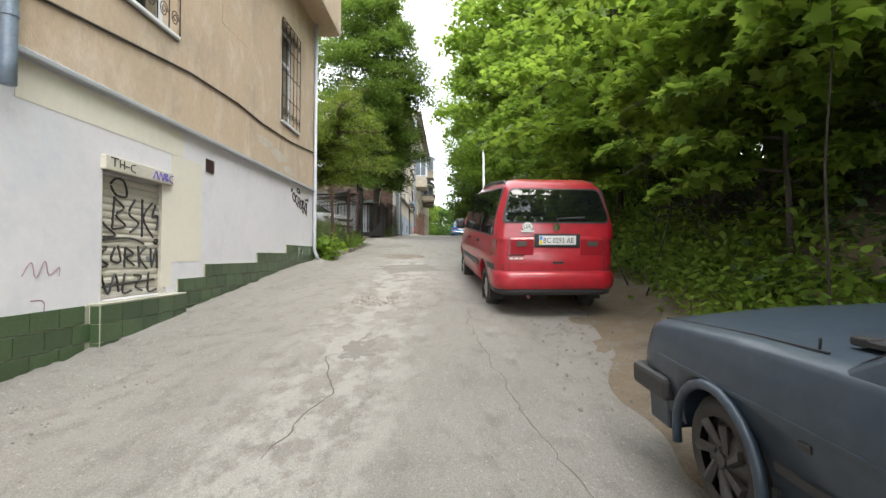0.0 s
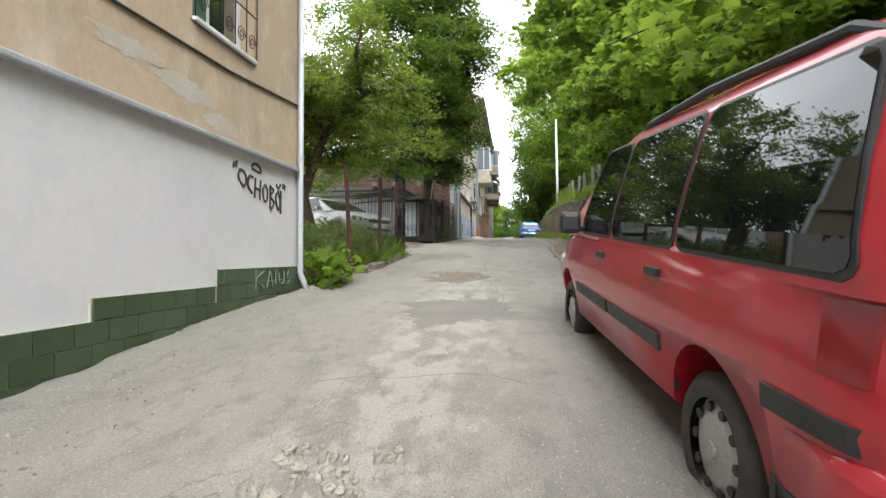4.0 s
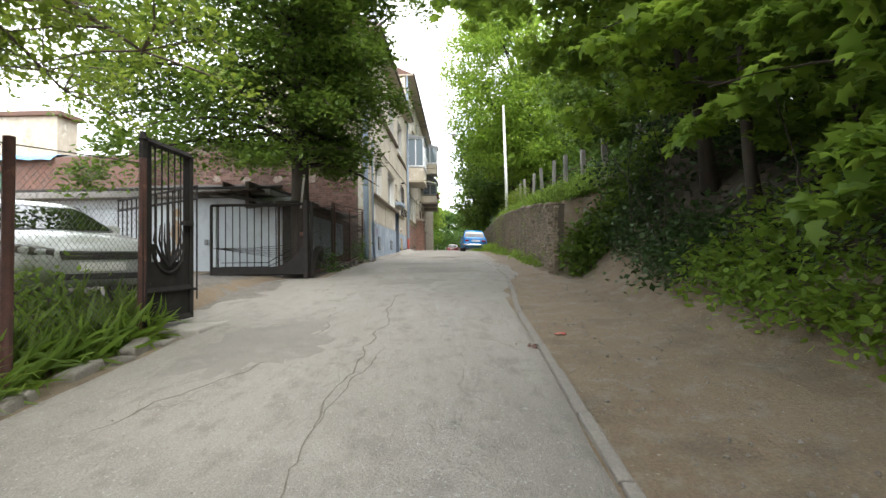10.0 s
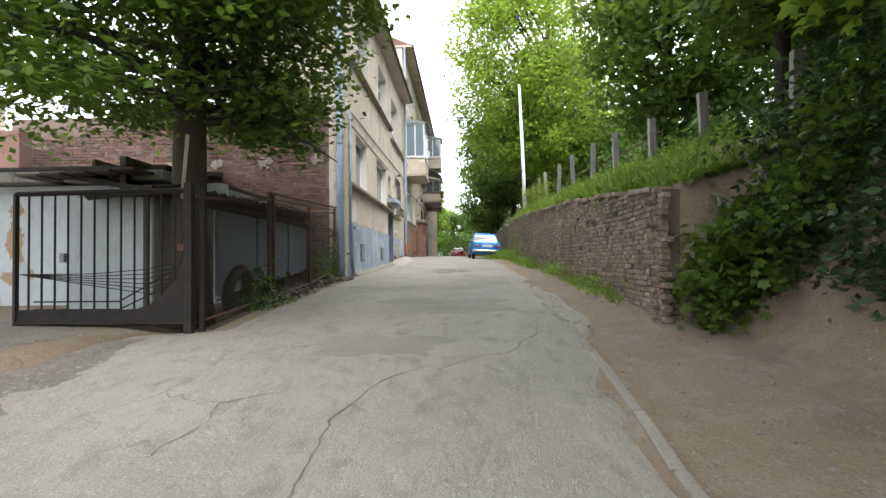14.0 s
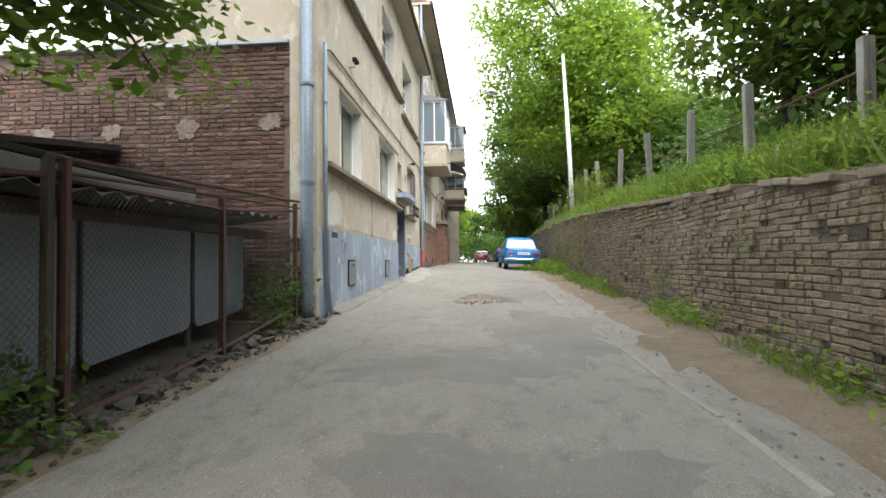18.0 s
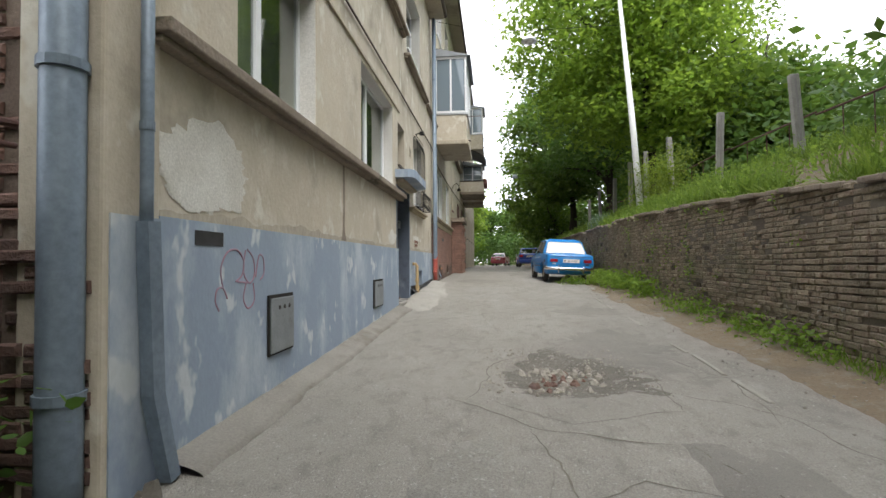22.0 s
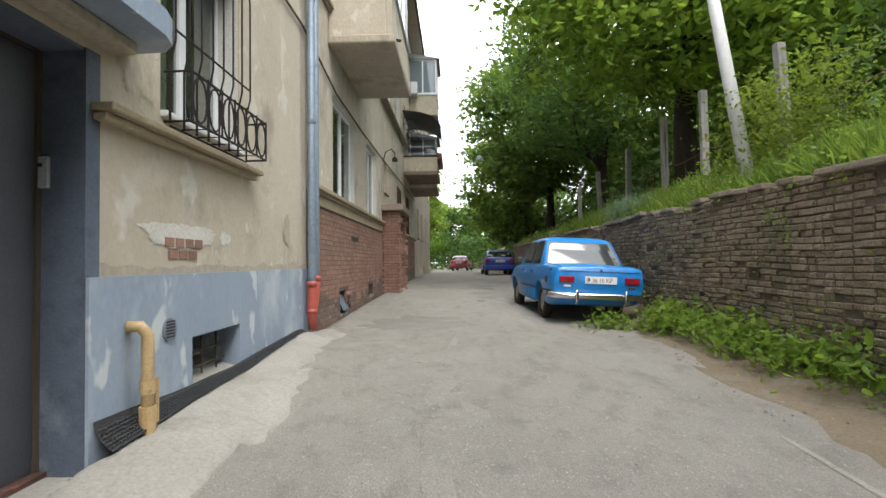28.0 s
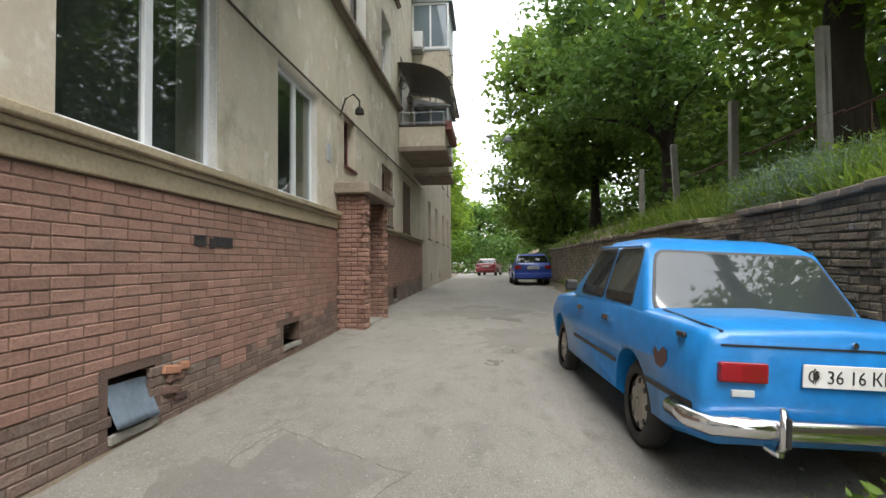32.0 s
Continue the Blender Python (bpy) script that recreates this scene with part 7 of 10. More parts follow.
for k, (ya, yb) in enumerate(((26.9, 28.5), (28.6, 30.22), (30.3, 31.98), (32.08, 33.36))):
    bm = bmesh.new()
    b0, b1, t0, r = 2.5 + 0.075 * (ya - 26.9), 2.5 + 0.075 * (yb - 26.9), 4.12 + 0.02 * k, 0.12
    out = [(ya, t0)] + [(ya + r - r * math.cos(a), b0 + r - r * math.sin(a)) for a in (0.0, 0.5, 1.05, 1.57)] + [(yb - r + r * math.cos(a), b1 + r - r * math.sin(a)) for a in (1.57, 1.05, 0.5, 0.0)] + [(yb, t0 + 0.02)]
    q = [[bm.verts.new((x, y, z)) for y, z in out] for x in (-4.3, -4.33)]
    bm.faces.new(q[0]), bm.faces.new(q[1][::-1])
    for i in range(len(out)):
        j = (i + 1) % len(out)
        bm.faces.new((q[0][i], q[1][i], q[1][j], q[0][j]))
    bmesh.ops.recalc_face_normals(bm, faces=bm.faces)
    part("sheet", bm, M_SLATE if k == 0 else M_SHEET, sh2, "grey-blue weathered sheet panel")
    part("stud", box(-4.4, -4.36, ya - 0.07, ya + 0.01, 2.4, 4.12), M_WOOD_D, sh2)
part("plank", box(-4.4, -4.2, 26.7, 34.0, 4.08, 4.2), M_WOOD_D, sh2)
n = 70
vs, fs = [], []
for k in range(n + 1):
    yy = 26.7 + 7.2 * k / n
    h = 0.035 * math.sin(k * 2.1)
    for x, dz in ((-5.2, -0.12), (-3.88, 0.0)):
        vs += [(x, yy, 4.2 + 0.03 * (yy - 26.7) + dz + h), (x, yy, 4.185 + 0.03 * (yy - 26.7) + dz + h)]
for k in range(n):
    a = 4 * k
    fs += [(a, a + 2, a + 6, a + 4), (a + 1, a + 5, a + 7, a + 3), (a + 2, a + 3, a + 7, a + 6)]
part("corrugated_roof", mesh_of("corrugated_roof", vs, fs, M_SLATE_D, True), M_SLATE_D, sh2, "mossy corrugated cement roof sheet")
cage = tagged(thing("wire_fence", "rusty angle-iron frames with chain-link along the strip", "fence"))
CP = [(26.66, 2.3, 4.14), (29.22, 2.45, 4.42), (31.55, 2.6, 4.42), (33.78, 2.85, 4.62)]
for k, (y, a, b) in enumerate(CP):
    part("post", box(-3.69, -3.63, y - 0.03, y + 0.03, a, b, 0.004), M_RUST if k != 1 else M_WOOD_D, cage)
    if k == 1:
        part("post", box(-3.67, -3.6, y + 0.09, y + 0.14, a, b, 0.004), M_RUST, cage)
for (y0, a0, b0), (y1, a1, b1) in zip(CP, CP[1:]):
    part("bottom_rail", tube([(-3.66, y0, a0 + 0.12), (-3.66, y1, a1 + 0.12)], 0.025, 4), M_RUST, cage)
    part("top_rail", tube([(-3.66, y0, b0 - 0.12), (-3.66, y1, b1 - 0.12)], 0.022, 4), M_RUST, cage)
    sl = (a1 - a0) / (y1 - y0)
    part("wire_mesh", wire_mesh(y0, y1, a0 + 0.15, b0 - 0.2, -3.66, 0.062, lambda yy, y0=y0, sl=sl: (yy - y0) * sl), M_WIRE, cage)
part("hand_rail", tube([(-3.66, 29.2, 4.43), (-3.64, 33.9, 4.66)], 0.02, 8), M_RUST, cage)
part("hand_rail", tube([(-3.66, 29.2, 4.33), (-3.64, 33.9, 4.56)], 0.014, 8), M_RUST, cage)
oldt = tagged(new("scrap_wheel", bm_mesh("scrap_wheel", tube([(-3.95 + 0.07 * math.sin(t), 28.6 + 0.33 * math.cos(t), 2.75 + 0.33 * math.sin(t)) for t in [2 * math.pi * k / 20 for k in range(21)]], 0.09, 10), M_ROOFING, True)), "old black tyre leaning in the fenced strip", "tyre")

# neighbouring houses beyond the yard
nb = wall("wall_16", "low red brick shed behind the yard", M_BRICK_DARK, lambda u, v, d: (u, 33.0 + d, v), -28, -11.7, 1.5, 6.72, [(-20.2, -17.0, 5.4, 6.2)], 0.4)
tagged(new("shed_window", bm_mesh("shed_window", box(-20.2, -17.0, 33.05, 33.12, 5.4, 6.2), M_GREENWOOD)), "green boarded window of the brick shed", "window", "", "structure")
M_TARP = mat("blue_tarp", (0.12, 0.3, 0.48), (0.1, 0.25, 0.42), 2, rough=0.5, bump=0.2)
vs = [(-26 + 0.2 * i, 32.75 + 0.3 * j - 0.04 * noise.noise((i * 0.7, j, 2.0)), 6.74 + 0.2 * sm(0, 3, j) + 0.09 * noise.noise((i * 0.5, j * 1.3, 0)) - (0.14 if j == 0 else 0)) for i in range(56) for j in range(5)]
tarp = tagged(new("blue_tarpaulin", mesh_of("blue_tarpaulin", vs, [(5 * i + j, 5 * i + j + 5, 5 * i + j + 6, 5 * i + j + 1) for i in range(55) for j in range(4)], M_TARP, True)), "crumpled blue tarpaulin along a shed roof edge", "tarpaulin", "", "structure")
vs = [(x, y, z + h) for h in (0, 0.12) for x, y, z in ((-30, 33.4, 6.74), (-13, 33.4, 6.74), (-13, 38.5, 7.3), (-30, 38.5, 7.6))]
tagged(new("shed_roof", mesh_of("shed_roof", vs, [(0, 3, 2, 1), (4, 5, 6, 7), (0, 1, 5, 4), (1, 2, 6, 5), (2, 3, 7, 6), (3, 0, 4, 7)], M_SLATE)), "grey sloping shed roof", "roof", "", "structure")
hb = tagged(thing("rear_house", "pale cream house with dark windows beyond the yard", "house"), kind="structure")
part("wall", box(-38, -23.9, 44, 45.6, 1, 11.6), M_BEIGE, hb)
part("roof", box(-38.3, -23.6, 43.8, 45.8, 11.6, 11.9, 0.05), M_ROOFTILE, hb)
for xx in (-34, -31.4, -28.8):
    for zz in (5.0, 8.9):
        part("window", box(xx, xx + 1.3, 43.96, 44.02, zz, zz + 1.6), M_GLASS_D, hb)

M_CLEARGLOBE = mat("milky_lamp_globe", (0.6, 0.6, 0.58), (0.55, 0.55, 0.53), 3, rough=0.3, bump=0)

# fence posts and the leaning pole on the bank
FPY = [(4.7, 28.0), (4.6, 30.6), (4.6, 33.4), (4.6, 36.5), (4.6, 39.4), (4.6, 42.5), (4.6, 46.2), (4.6, 49.8), (4.6, 52.8), (4.6, 55.1), (4.6, 58.2), (4.6, 61.6), (4.6, 65)]
PTOP = [5.9, 6.4, 6.72, 7.17, 7.52, 7.72, 8.02, 8.25, 8.42, 8.4, 8.2, 8.02, 7.9]
rp = random.Random(8)
for k, (x, y) in enumerate(FPY):
    h = max(PTOP[k] - ground_z(x, y) + 0.1, 1.2)
    p = tagged(thing("fence_post", "weathered grey concrete fence post on the bank", "post", pose(x, y, ground_z(x, y) - 0.1, rp.uniform(-3, 3), rp.uniform(-3, 3), rp.uniform(-8, 8)), "old fence posts"))
    bm = bmesh.new()
    add_box(bm, -0.085, 0.085, -0.07, 0.07, 0, h, 0.015)
    part("shaft", bm, M_POSTCONC, p)
    part("groove", box(-0.02, 0.02, -0.075, -0.069, 0.1, h - 0.1), M_SLATE, p)
rails = tagged(thing("old_rail", "dark rusty pipe rail behind the concrete posts", "railing"))
for (x0, y0), (x1, y1) in zip(FPY[2:], FPY[3:]):
    if y0 < 60:
        part("rail", tube([(x0 + 0.3, y0, ground_z(x0, y0) + 0.85), (x1 + 0.3, y1, ground_z(x1, y1) + 0.8)], 0.022, 6), M_RUST, rails)
        for q in range(1, 4):
            yy = y0 + (y1 - y0) * q / 4
            part("picket", tube([(x0 + 0.3, yy, ground_z(x0 + 0.3, yy)), (x0 + 0.3, yy, ground_z(x0, yy) + 0.82)], 0.012, 5), M_RUST, rails)
pole = tagged(new("leaning_pole", bm_mesh("leaning_pole", tube([(3.2, 48.5, 5.2), (3.24, 49.6, 9.0), (3.27, 51.1, 13.8)], [0.11, 0.1, 0.07], 12), M_POLE, True)), "pale whitewashed pole leaning on the bank", "pole")
cslab = tagged(new("leaning_slab", bm_mesh("leaning_slab", box(-0.75, 0.75, -0.05, 0.05, -0.2, 0.8, 0.03), M_CONC)), "broken concrete slab leaning in the slope", "slab")
cslab.matrix_basis = pose(3.75, 27.0, 3.55, -18, 0, 12)

# lamps hung on wires over the lane
sl = tagged(thing("street_lamp", "pale enamel street lamp hung on a wire over the lane", "street lamp", pose(-0.31, 47.95, 11.0)))
part("shade", tube([(0, 0, 0.2), (0, 0, 0.17), (0, 0, 0.05), (0, 0, 0.0)], [0.06, 0.1, 0.22, 0.25], 20), M_UPVC, sl, smooth=True)
part("globe", tube([(0, 0, 0.02), (0, 0, -0.06), (0, 0, -0.11)], [0.16, 0.13, 0.04], 16), M_CLEARGLOBE, sl, smooth=True)
part("hook", tube([(0, 0, 0.2), (0, 0, 0.34)], 0.012, 6), M_BLACKMETAL, sl)
part("span_wire", tube([(-3.1, -0.2, 0.75), (-1.6, -0.1, 0.42), (0, 0, 0.34), (1.8, 0.5, 0.6), (3.45, 1.6, 1.1)], 0.007, 5), M_BLACKMETAL, sl)
copy_thing(sl, pose(-0.75, 76.9, 12.2))

# a crumpled scrap on the soil beside the kerb
M_SCRAP = mat("orange_red_foil", (0.5, 0.09, 0.05), (0.4, 0.06, 0.04), 12, rough=0.5, bump=0.2)
rs = random.Random(12)
vs = [(0.025 * i + rs.uniform(-0.01, 0.01), 0.022 * j + rs.uniform(-0.01, 0.01), rs.uniform(0.0, 0.03)) for j in range(5) for i in range(6)]
fs = [(6 * j + i, 6 * j + i + 1, 6 * j + i + 7, 6 * j + i + 6) for j in range(4) for i in range(5)]
lit = tagged(new("litter", mesh_of("litter", vs, fs, M_SCRAP)), "crumpled orange-red wrapper lying on the soil", "litter")
lit.matrix_basis = pose(1.18, 20.92, drape(1.24, 20.97) + 0.004)


# ---- plants ----
SHAPES = {
    "oval": ([(0, 0, 0), (0.45, 0.3, -0.08), (1, 0, 0.02), (0.45, -0.3, -0.08)], [(0, 1, 2), (0, 2, 3)]),
    "leaf": ([(0, 0, 0), (0.24, 0.24, -0.06), (0.62, 0.23, -0.07), (1, 0, -0.03), (0.62, -0.23, -0.07), (0.24, -0.24, -0.06)], [(0, 1, 2), (0, 2, 3), (0, 3, 4), (0, 4, 5)]),
    "palm": ([(0, 0, 0), (0.05, 0.45, -0.12), (0.35, 0.28, 0), (0.62, 0.55, -0.12), (0.66, 0.2, 0.02), (1, 0, -0.06), (0.66, -0.2, 0.02), (0.62, -0.55, -0.12), (0.35, -0.28, 0), (0.05, -0.45, -0.12)],
             [(0, 1, 2), (0, 2, 4), (2, 3, 4), (0, 4, 6), (4, 5, 6), (0, 6, 8), (6, 7, 8), (0, 8, 9)]),
    "strap": ([(0, 0.028, 0), (0, -0.028, 0), (0.35, -0.034, 0.05), (0.35, 0.034, 0.05), (0.7, -0.028, 0.03), (0.7, 0.028, 0.03), (1, 0, -0.14)], [(0, 1, 2), (0, 2, 3), (3, 2, 4), (3, 4, 5), (5, 4, 6)]),
    "blade": ([(0, 0.035, 0), (0, -0.035, 0), (0.55, -0.026, 0.03), (0.55, 0.026, 0.03), (1, 0, -0.1)], [(0, 1, 2), (0, 2, 3), (3, 2, 4)]),
}


def leaves(name, pts, sizes, material, rng, shape="oval", up=0.75, droop=0.35, parent=None, out=None, tilt=0.5):
    """Many single leaves at the points, as one mesh."""
    base, tris = SHAPES[shape]
    base, tris = np.array(base), np.array(tris)
    n = len(pts)
    nrm = rng.normal(size=(n, 3)) * tilt
    nrm[:, 2] += up
    nrm /= np.linalg.norm(nrm, axis=1)[:, None]
    d = rng.normal(size=(n, 3))
    if out is not None:
        d = d * 0.6 + out
    d[:, 2] -= droop
    d -= nrm * np.sum(d * nrm, axis=1)[:, None]
    d /= np.linalg.norm(d, axis=1)[:, None] + 1e-9
    s = np.cross(nrm, d)
    v = pts[:, None, :] + sizes[:, None, None] * (base[None, :, 0, None] * d[:, None] + base[None, :, 1, None] * s[:, None] + base[None, :, 2, None] * nrm[:, None])
    f = (tris[None] + (np.arange(n) * len(base))[:, None, None]).reshape(-1)
    me = bpy.data.meshes.new(name)
    me.vertices.add(n * len(base))
    me.vertices.foreach_set("co", v.reshape(-1))
    k = n * len(tris)
    me.loops.add(k * 3)
    me.loops.foreach_set("vertex_index", f.astype(np.int32))
    me.polygons.add(k)
    me.polygons.foreach_set("loop_start", np.arange(0, k * 3, 3, dtype=np.int32))
    me.update(calc_edges=True)
    me.materials.append(material)
    ob = new(name, me)
    if parent:
        ob.parent = parent
    return ob


def clumps(centres, per, spread, rng, flat=0.55):
    """Leaf places scattered round clump centres, in flattened sprays."""
    c = np.repeat(np.array(centres), per, axis=0)
    q = rng.normal(size=c.shape) * spread
    q[:, 2] *= flat
    return c + q


def crown_points(blobs, n, rng, hollow=0.45):
    """Clump centres in ellipsoids (x, y, z, rx, ry, rz), most of them near the skin, with gaps."""
    vol = np.array([b[3] * b[4] * b[5] for b in blobs]) ** 0.67
    res = []
    while len(res) < n:
        b = blobs[rng.choice(len(blobs), p=vol / vol.sum())]
        u = rng.normal(size=3)
        u /= np.linalg.norm(u)
        r = rng.uniform(hollow ** 2, 1.05) ** 0.5
        p = np.array(b[:3]) + u * r * np.array(b[3:])
        if noise.noise((p[0] * 0.75, p[1] * 0.75, p[2] * 0.9)) > -0.28:
            res.append(p)
    return np.array(res)


def tree(label, x, y, z, height, trunk_r, blobs, n_clump, per, spread, size, leaf, bark, seed, shape="oval", lean=(0, 0), category="tree", forks=9, flat=0.5, hollow=0.45):
    """Trunk, limbs to the crown's clumps, and a crown of single leaves."""
    rng = np.random.default_rng(seed)
    t = tagged(thing("tree", label, category, pose(x, y, z)))
    path, rad = [], []
    n = 9
    for k in range(n + 1):
        q = k / n
        path.append((lean[0] * q * height + 0.12 * noise.noise((q * 3, seed, 0)) * height * 0.3, lean[1] * q * height + 0.12 * noise.noise((q * 3, seed, 5)) * height * 0.3, q * height - 0.15))
        rad.append(trunk_r * (1.35 if k == 0 else 1.0) * (1 - 0.78 * q))
    part("trunk", tube(path, rad, 12), bark, t, smooth=True)
    cen = crown_points(blobs, n_clump, rng, hollow)
    pick = cen[rng.choice(len(cen), min(forks, len(cen)), replace=False)]
    for c in pick:
        h = min(max((c[2] - 0.8) / height, 0.28), 0.9) * rng.uniform(0.55, 0.85)
        i = h * n
        a = Vector(path[int(i)]).lerp(Vector(path[min(int(i) + 1, n)]), i % 1)
        b = Vector(c)
        m = a.lerp(b, 0.5) + Vector((rng.normal() * 0.25, rng.normal() * 0.25, 0.35))
        r = trunk_r * (1 - 0.78 * h) * 0.5
        part("limb", tube([a, a.lerp(m, 0.5) + Vector((0, 0, 0.12)), m, m.lerp(b, 0.6), b], [r, r * 0.8, r * 0.6, r * 0.35, r * 0.12], 6), bark, t)
    pts = clumps(cen, per, spread, rng, flat)
    leaves("crown", pts, rng.uniform(size[0], size[1], len(pts)), leaf, rng, shape, parent=t)
    return t


def bough_tree(label, x, y, z, height, trunk_r, z0, reach, n, per, size, leaf, bark, seed, shape="oval", lean=(0, 0), bias=(0, 0), hang=0.16, category="tree", clear=0.0, low=(), puff=0.05):
    """A trunk with boughs that leave it all round, each a flat drooping spray of single leaves."""
    rng = np.random.default_rng(seed)
    t = tagged(thing("tree", label, category, pose(x, y, z)))
    path = [(lean[0] * q * height + 0.03 * height * noise.noise((q * 3, seed, 0)), lean[1] * q * height + 0.03 * height * noise.noise((q * 3, seed, 5)), q * height - 0.15) for q in [k / 10 for k in range(11)]]
    part("trunk", tube(path, [trunk_r * (1.3 if k == 0 else 1.0) * (1 - 0.085 * k) for k in range(11)], 12), bark, t, smooth=True)
    pts = []
    for k in range(n + len(low)):
        q = (k + rng.uniform(0, 0.8)) / n
        zb = z0 + (height - z0 - 0.3) * q
        if k >= n:
            q, zb = 0.0, low[k - n][1]
        i = min((zb + 0.15) / height * 10, 9.99)
        a = Vector(path[int(i)]).lerp(Vector(path[int(i) + 1]), i % 1)
        ang = k * 2.39996 + rng.normal() * 0.3 if k < n else radians(low[k - n][0])
        d = Vector((math.cos(ang), math.sin(ang), 0))
        L = float(np.interp(q, [r[0] for r in reach], [r[1] for r in reach])) * rng.uniform(0.72, 1.12) * (1 + bias[0] * d.x + bias[1] * d.y)
        if clear and d.x > 0.1 and q < 0.4:
            L *= clear
        if k >= n:
            L = low[k - n][2]
        rise, sag = rng.uniform(0.25, 0.55), rng.uniform(0.3, 0.62)
        at = lambda s: a + d * (L * s) + Vector((0, 0, L * (rise * s - sag * s * s)))
        r0 = max(0.02, trunk_r * 0.3 * (1 - 0.6 * q))
        part("limb", tube([at(s) for s in (0, 0.25, 0.5, 0.75, 0.95)], [r0, r0 * 0.75, r0 * 0.5, r0 * 0.3, 0.008], 5), bark, t)
        m = int(per * (0.35 + 0.65 * L / reach[0][1]))
        twig = np.sort(rng.uniform(0.18, 1.0, 16))
        side = Vector((-d.y, d.x, 0))
        for j in range(m):
            s = twig[rng.integers(16)]
            off = (rng.integers(0, 2) * 2 - 1) * abs(rng.uniform(0, 1)) * L * 0.36 * (1.08 - s) ** 0.5
            p = at(min(s + 0.35 * abs(off) / L, 1.06)) + side * off
            if -2.8 < x + p.x < 2.7 and z + p.z < road_z(y + p.y) + 3.0:
                continue
            pts.append((p.x + rng.normal() * puff, p.y + rng.normal() * puff, p.z - abs(off) * hang + rng.normal() * puff))
    pts = np.array(pts)
    leaves("crown", pts, rng.uniform(size[0], size[1], len(pts)), leaf, rng, shape, up=0.8, droop=0.5, parent=t, tilt=0.36)
    return t


# trees of the yard
def limb_tree(label, x, y, z, limbs, n_twig, per, spread, size, leaf, bark, seed):
    """A tree by its limbs, each a list of (x, y, z, radius) from its root; twigs and small leaf sprays grow along the outer limbs."""
    rng = np.random.default_rng(seed)
    t = tagged(thing("tree", label, "tree", pose(x, y, z)))
    grow = []
    for i, pts in enumerate(limbs):
        fine, rad = [], []
        for k in range(len(pts) - 1):
            a, b = Vector(pts[k][:3]), Vector(pts[k + 1][:3])
            for j in range(4):
                p = a.lerp(b, j / 4)
                fine.append(p + 0.05 * Vector((noise.noise(p * 1.7), noise.noise(p * 1.7 + Vector((5, 0, 0))), 0)))
                rad.append(pts[k][3] + (pts[k + 1][3] - pts[k][3]) * j / 4)
        fine.append(Vector(pts[-1][:3]))
        rad.append(pts[-1][3])
        part("trunk" if i == 0 else "limb", tube(fine, rad, 12 if i < 2 else 8), bark, t, smooth=True)
        grow += [(p, r) for p, r in zip(fine, rad) if r < 0.1]
    twigs, spots = bmesh.new(), []
    for _ in range(n_twig):
        p, r = grow[rng.integers(len(grow))]
        d = Vector(rng.normal(size=3))
        d.z = abs(d.z) * 0.35 + rng.uniform(-0.25, 0.3)
        d.normalize()
        l = rng.uniform(0.5, 1.5)
        path = [p + d * (l * q) + Vector((0, 0, -0.22 * l * q * q)) + 0.06 * Vector(rng.normal(size=3)) * q for q in (0, 0.35, 0.7, 1.0)]
        add_tube(twigs, path, [min(r, 0.018), 0.012, 0.008, 0.004], 4, False)
        for q in (0.3, 0.45, 0.6, 0.72, 0.84, 0.95, 1.05):
            i = min(int(q * 3), 2)
            spots.append(path[i].lerp(path[i + 1], min(q * 3 - i, 1.0))[:])
    part("twig_work", twigs, bark, t)["kind"] = "stuff"
    pts = clumps(spots, per, spread, rng, 0.6)
    leaves("crown", pts, rng.uniform(size[0], size[1], len(pts)), leaf, rng, "oval", parent=t)
    return t


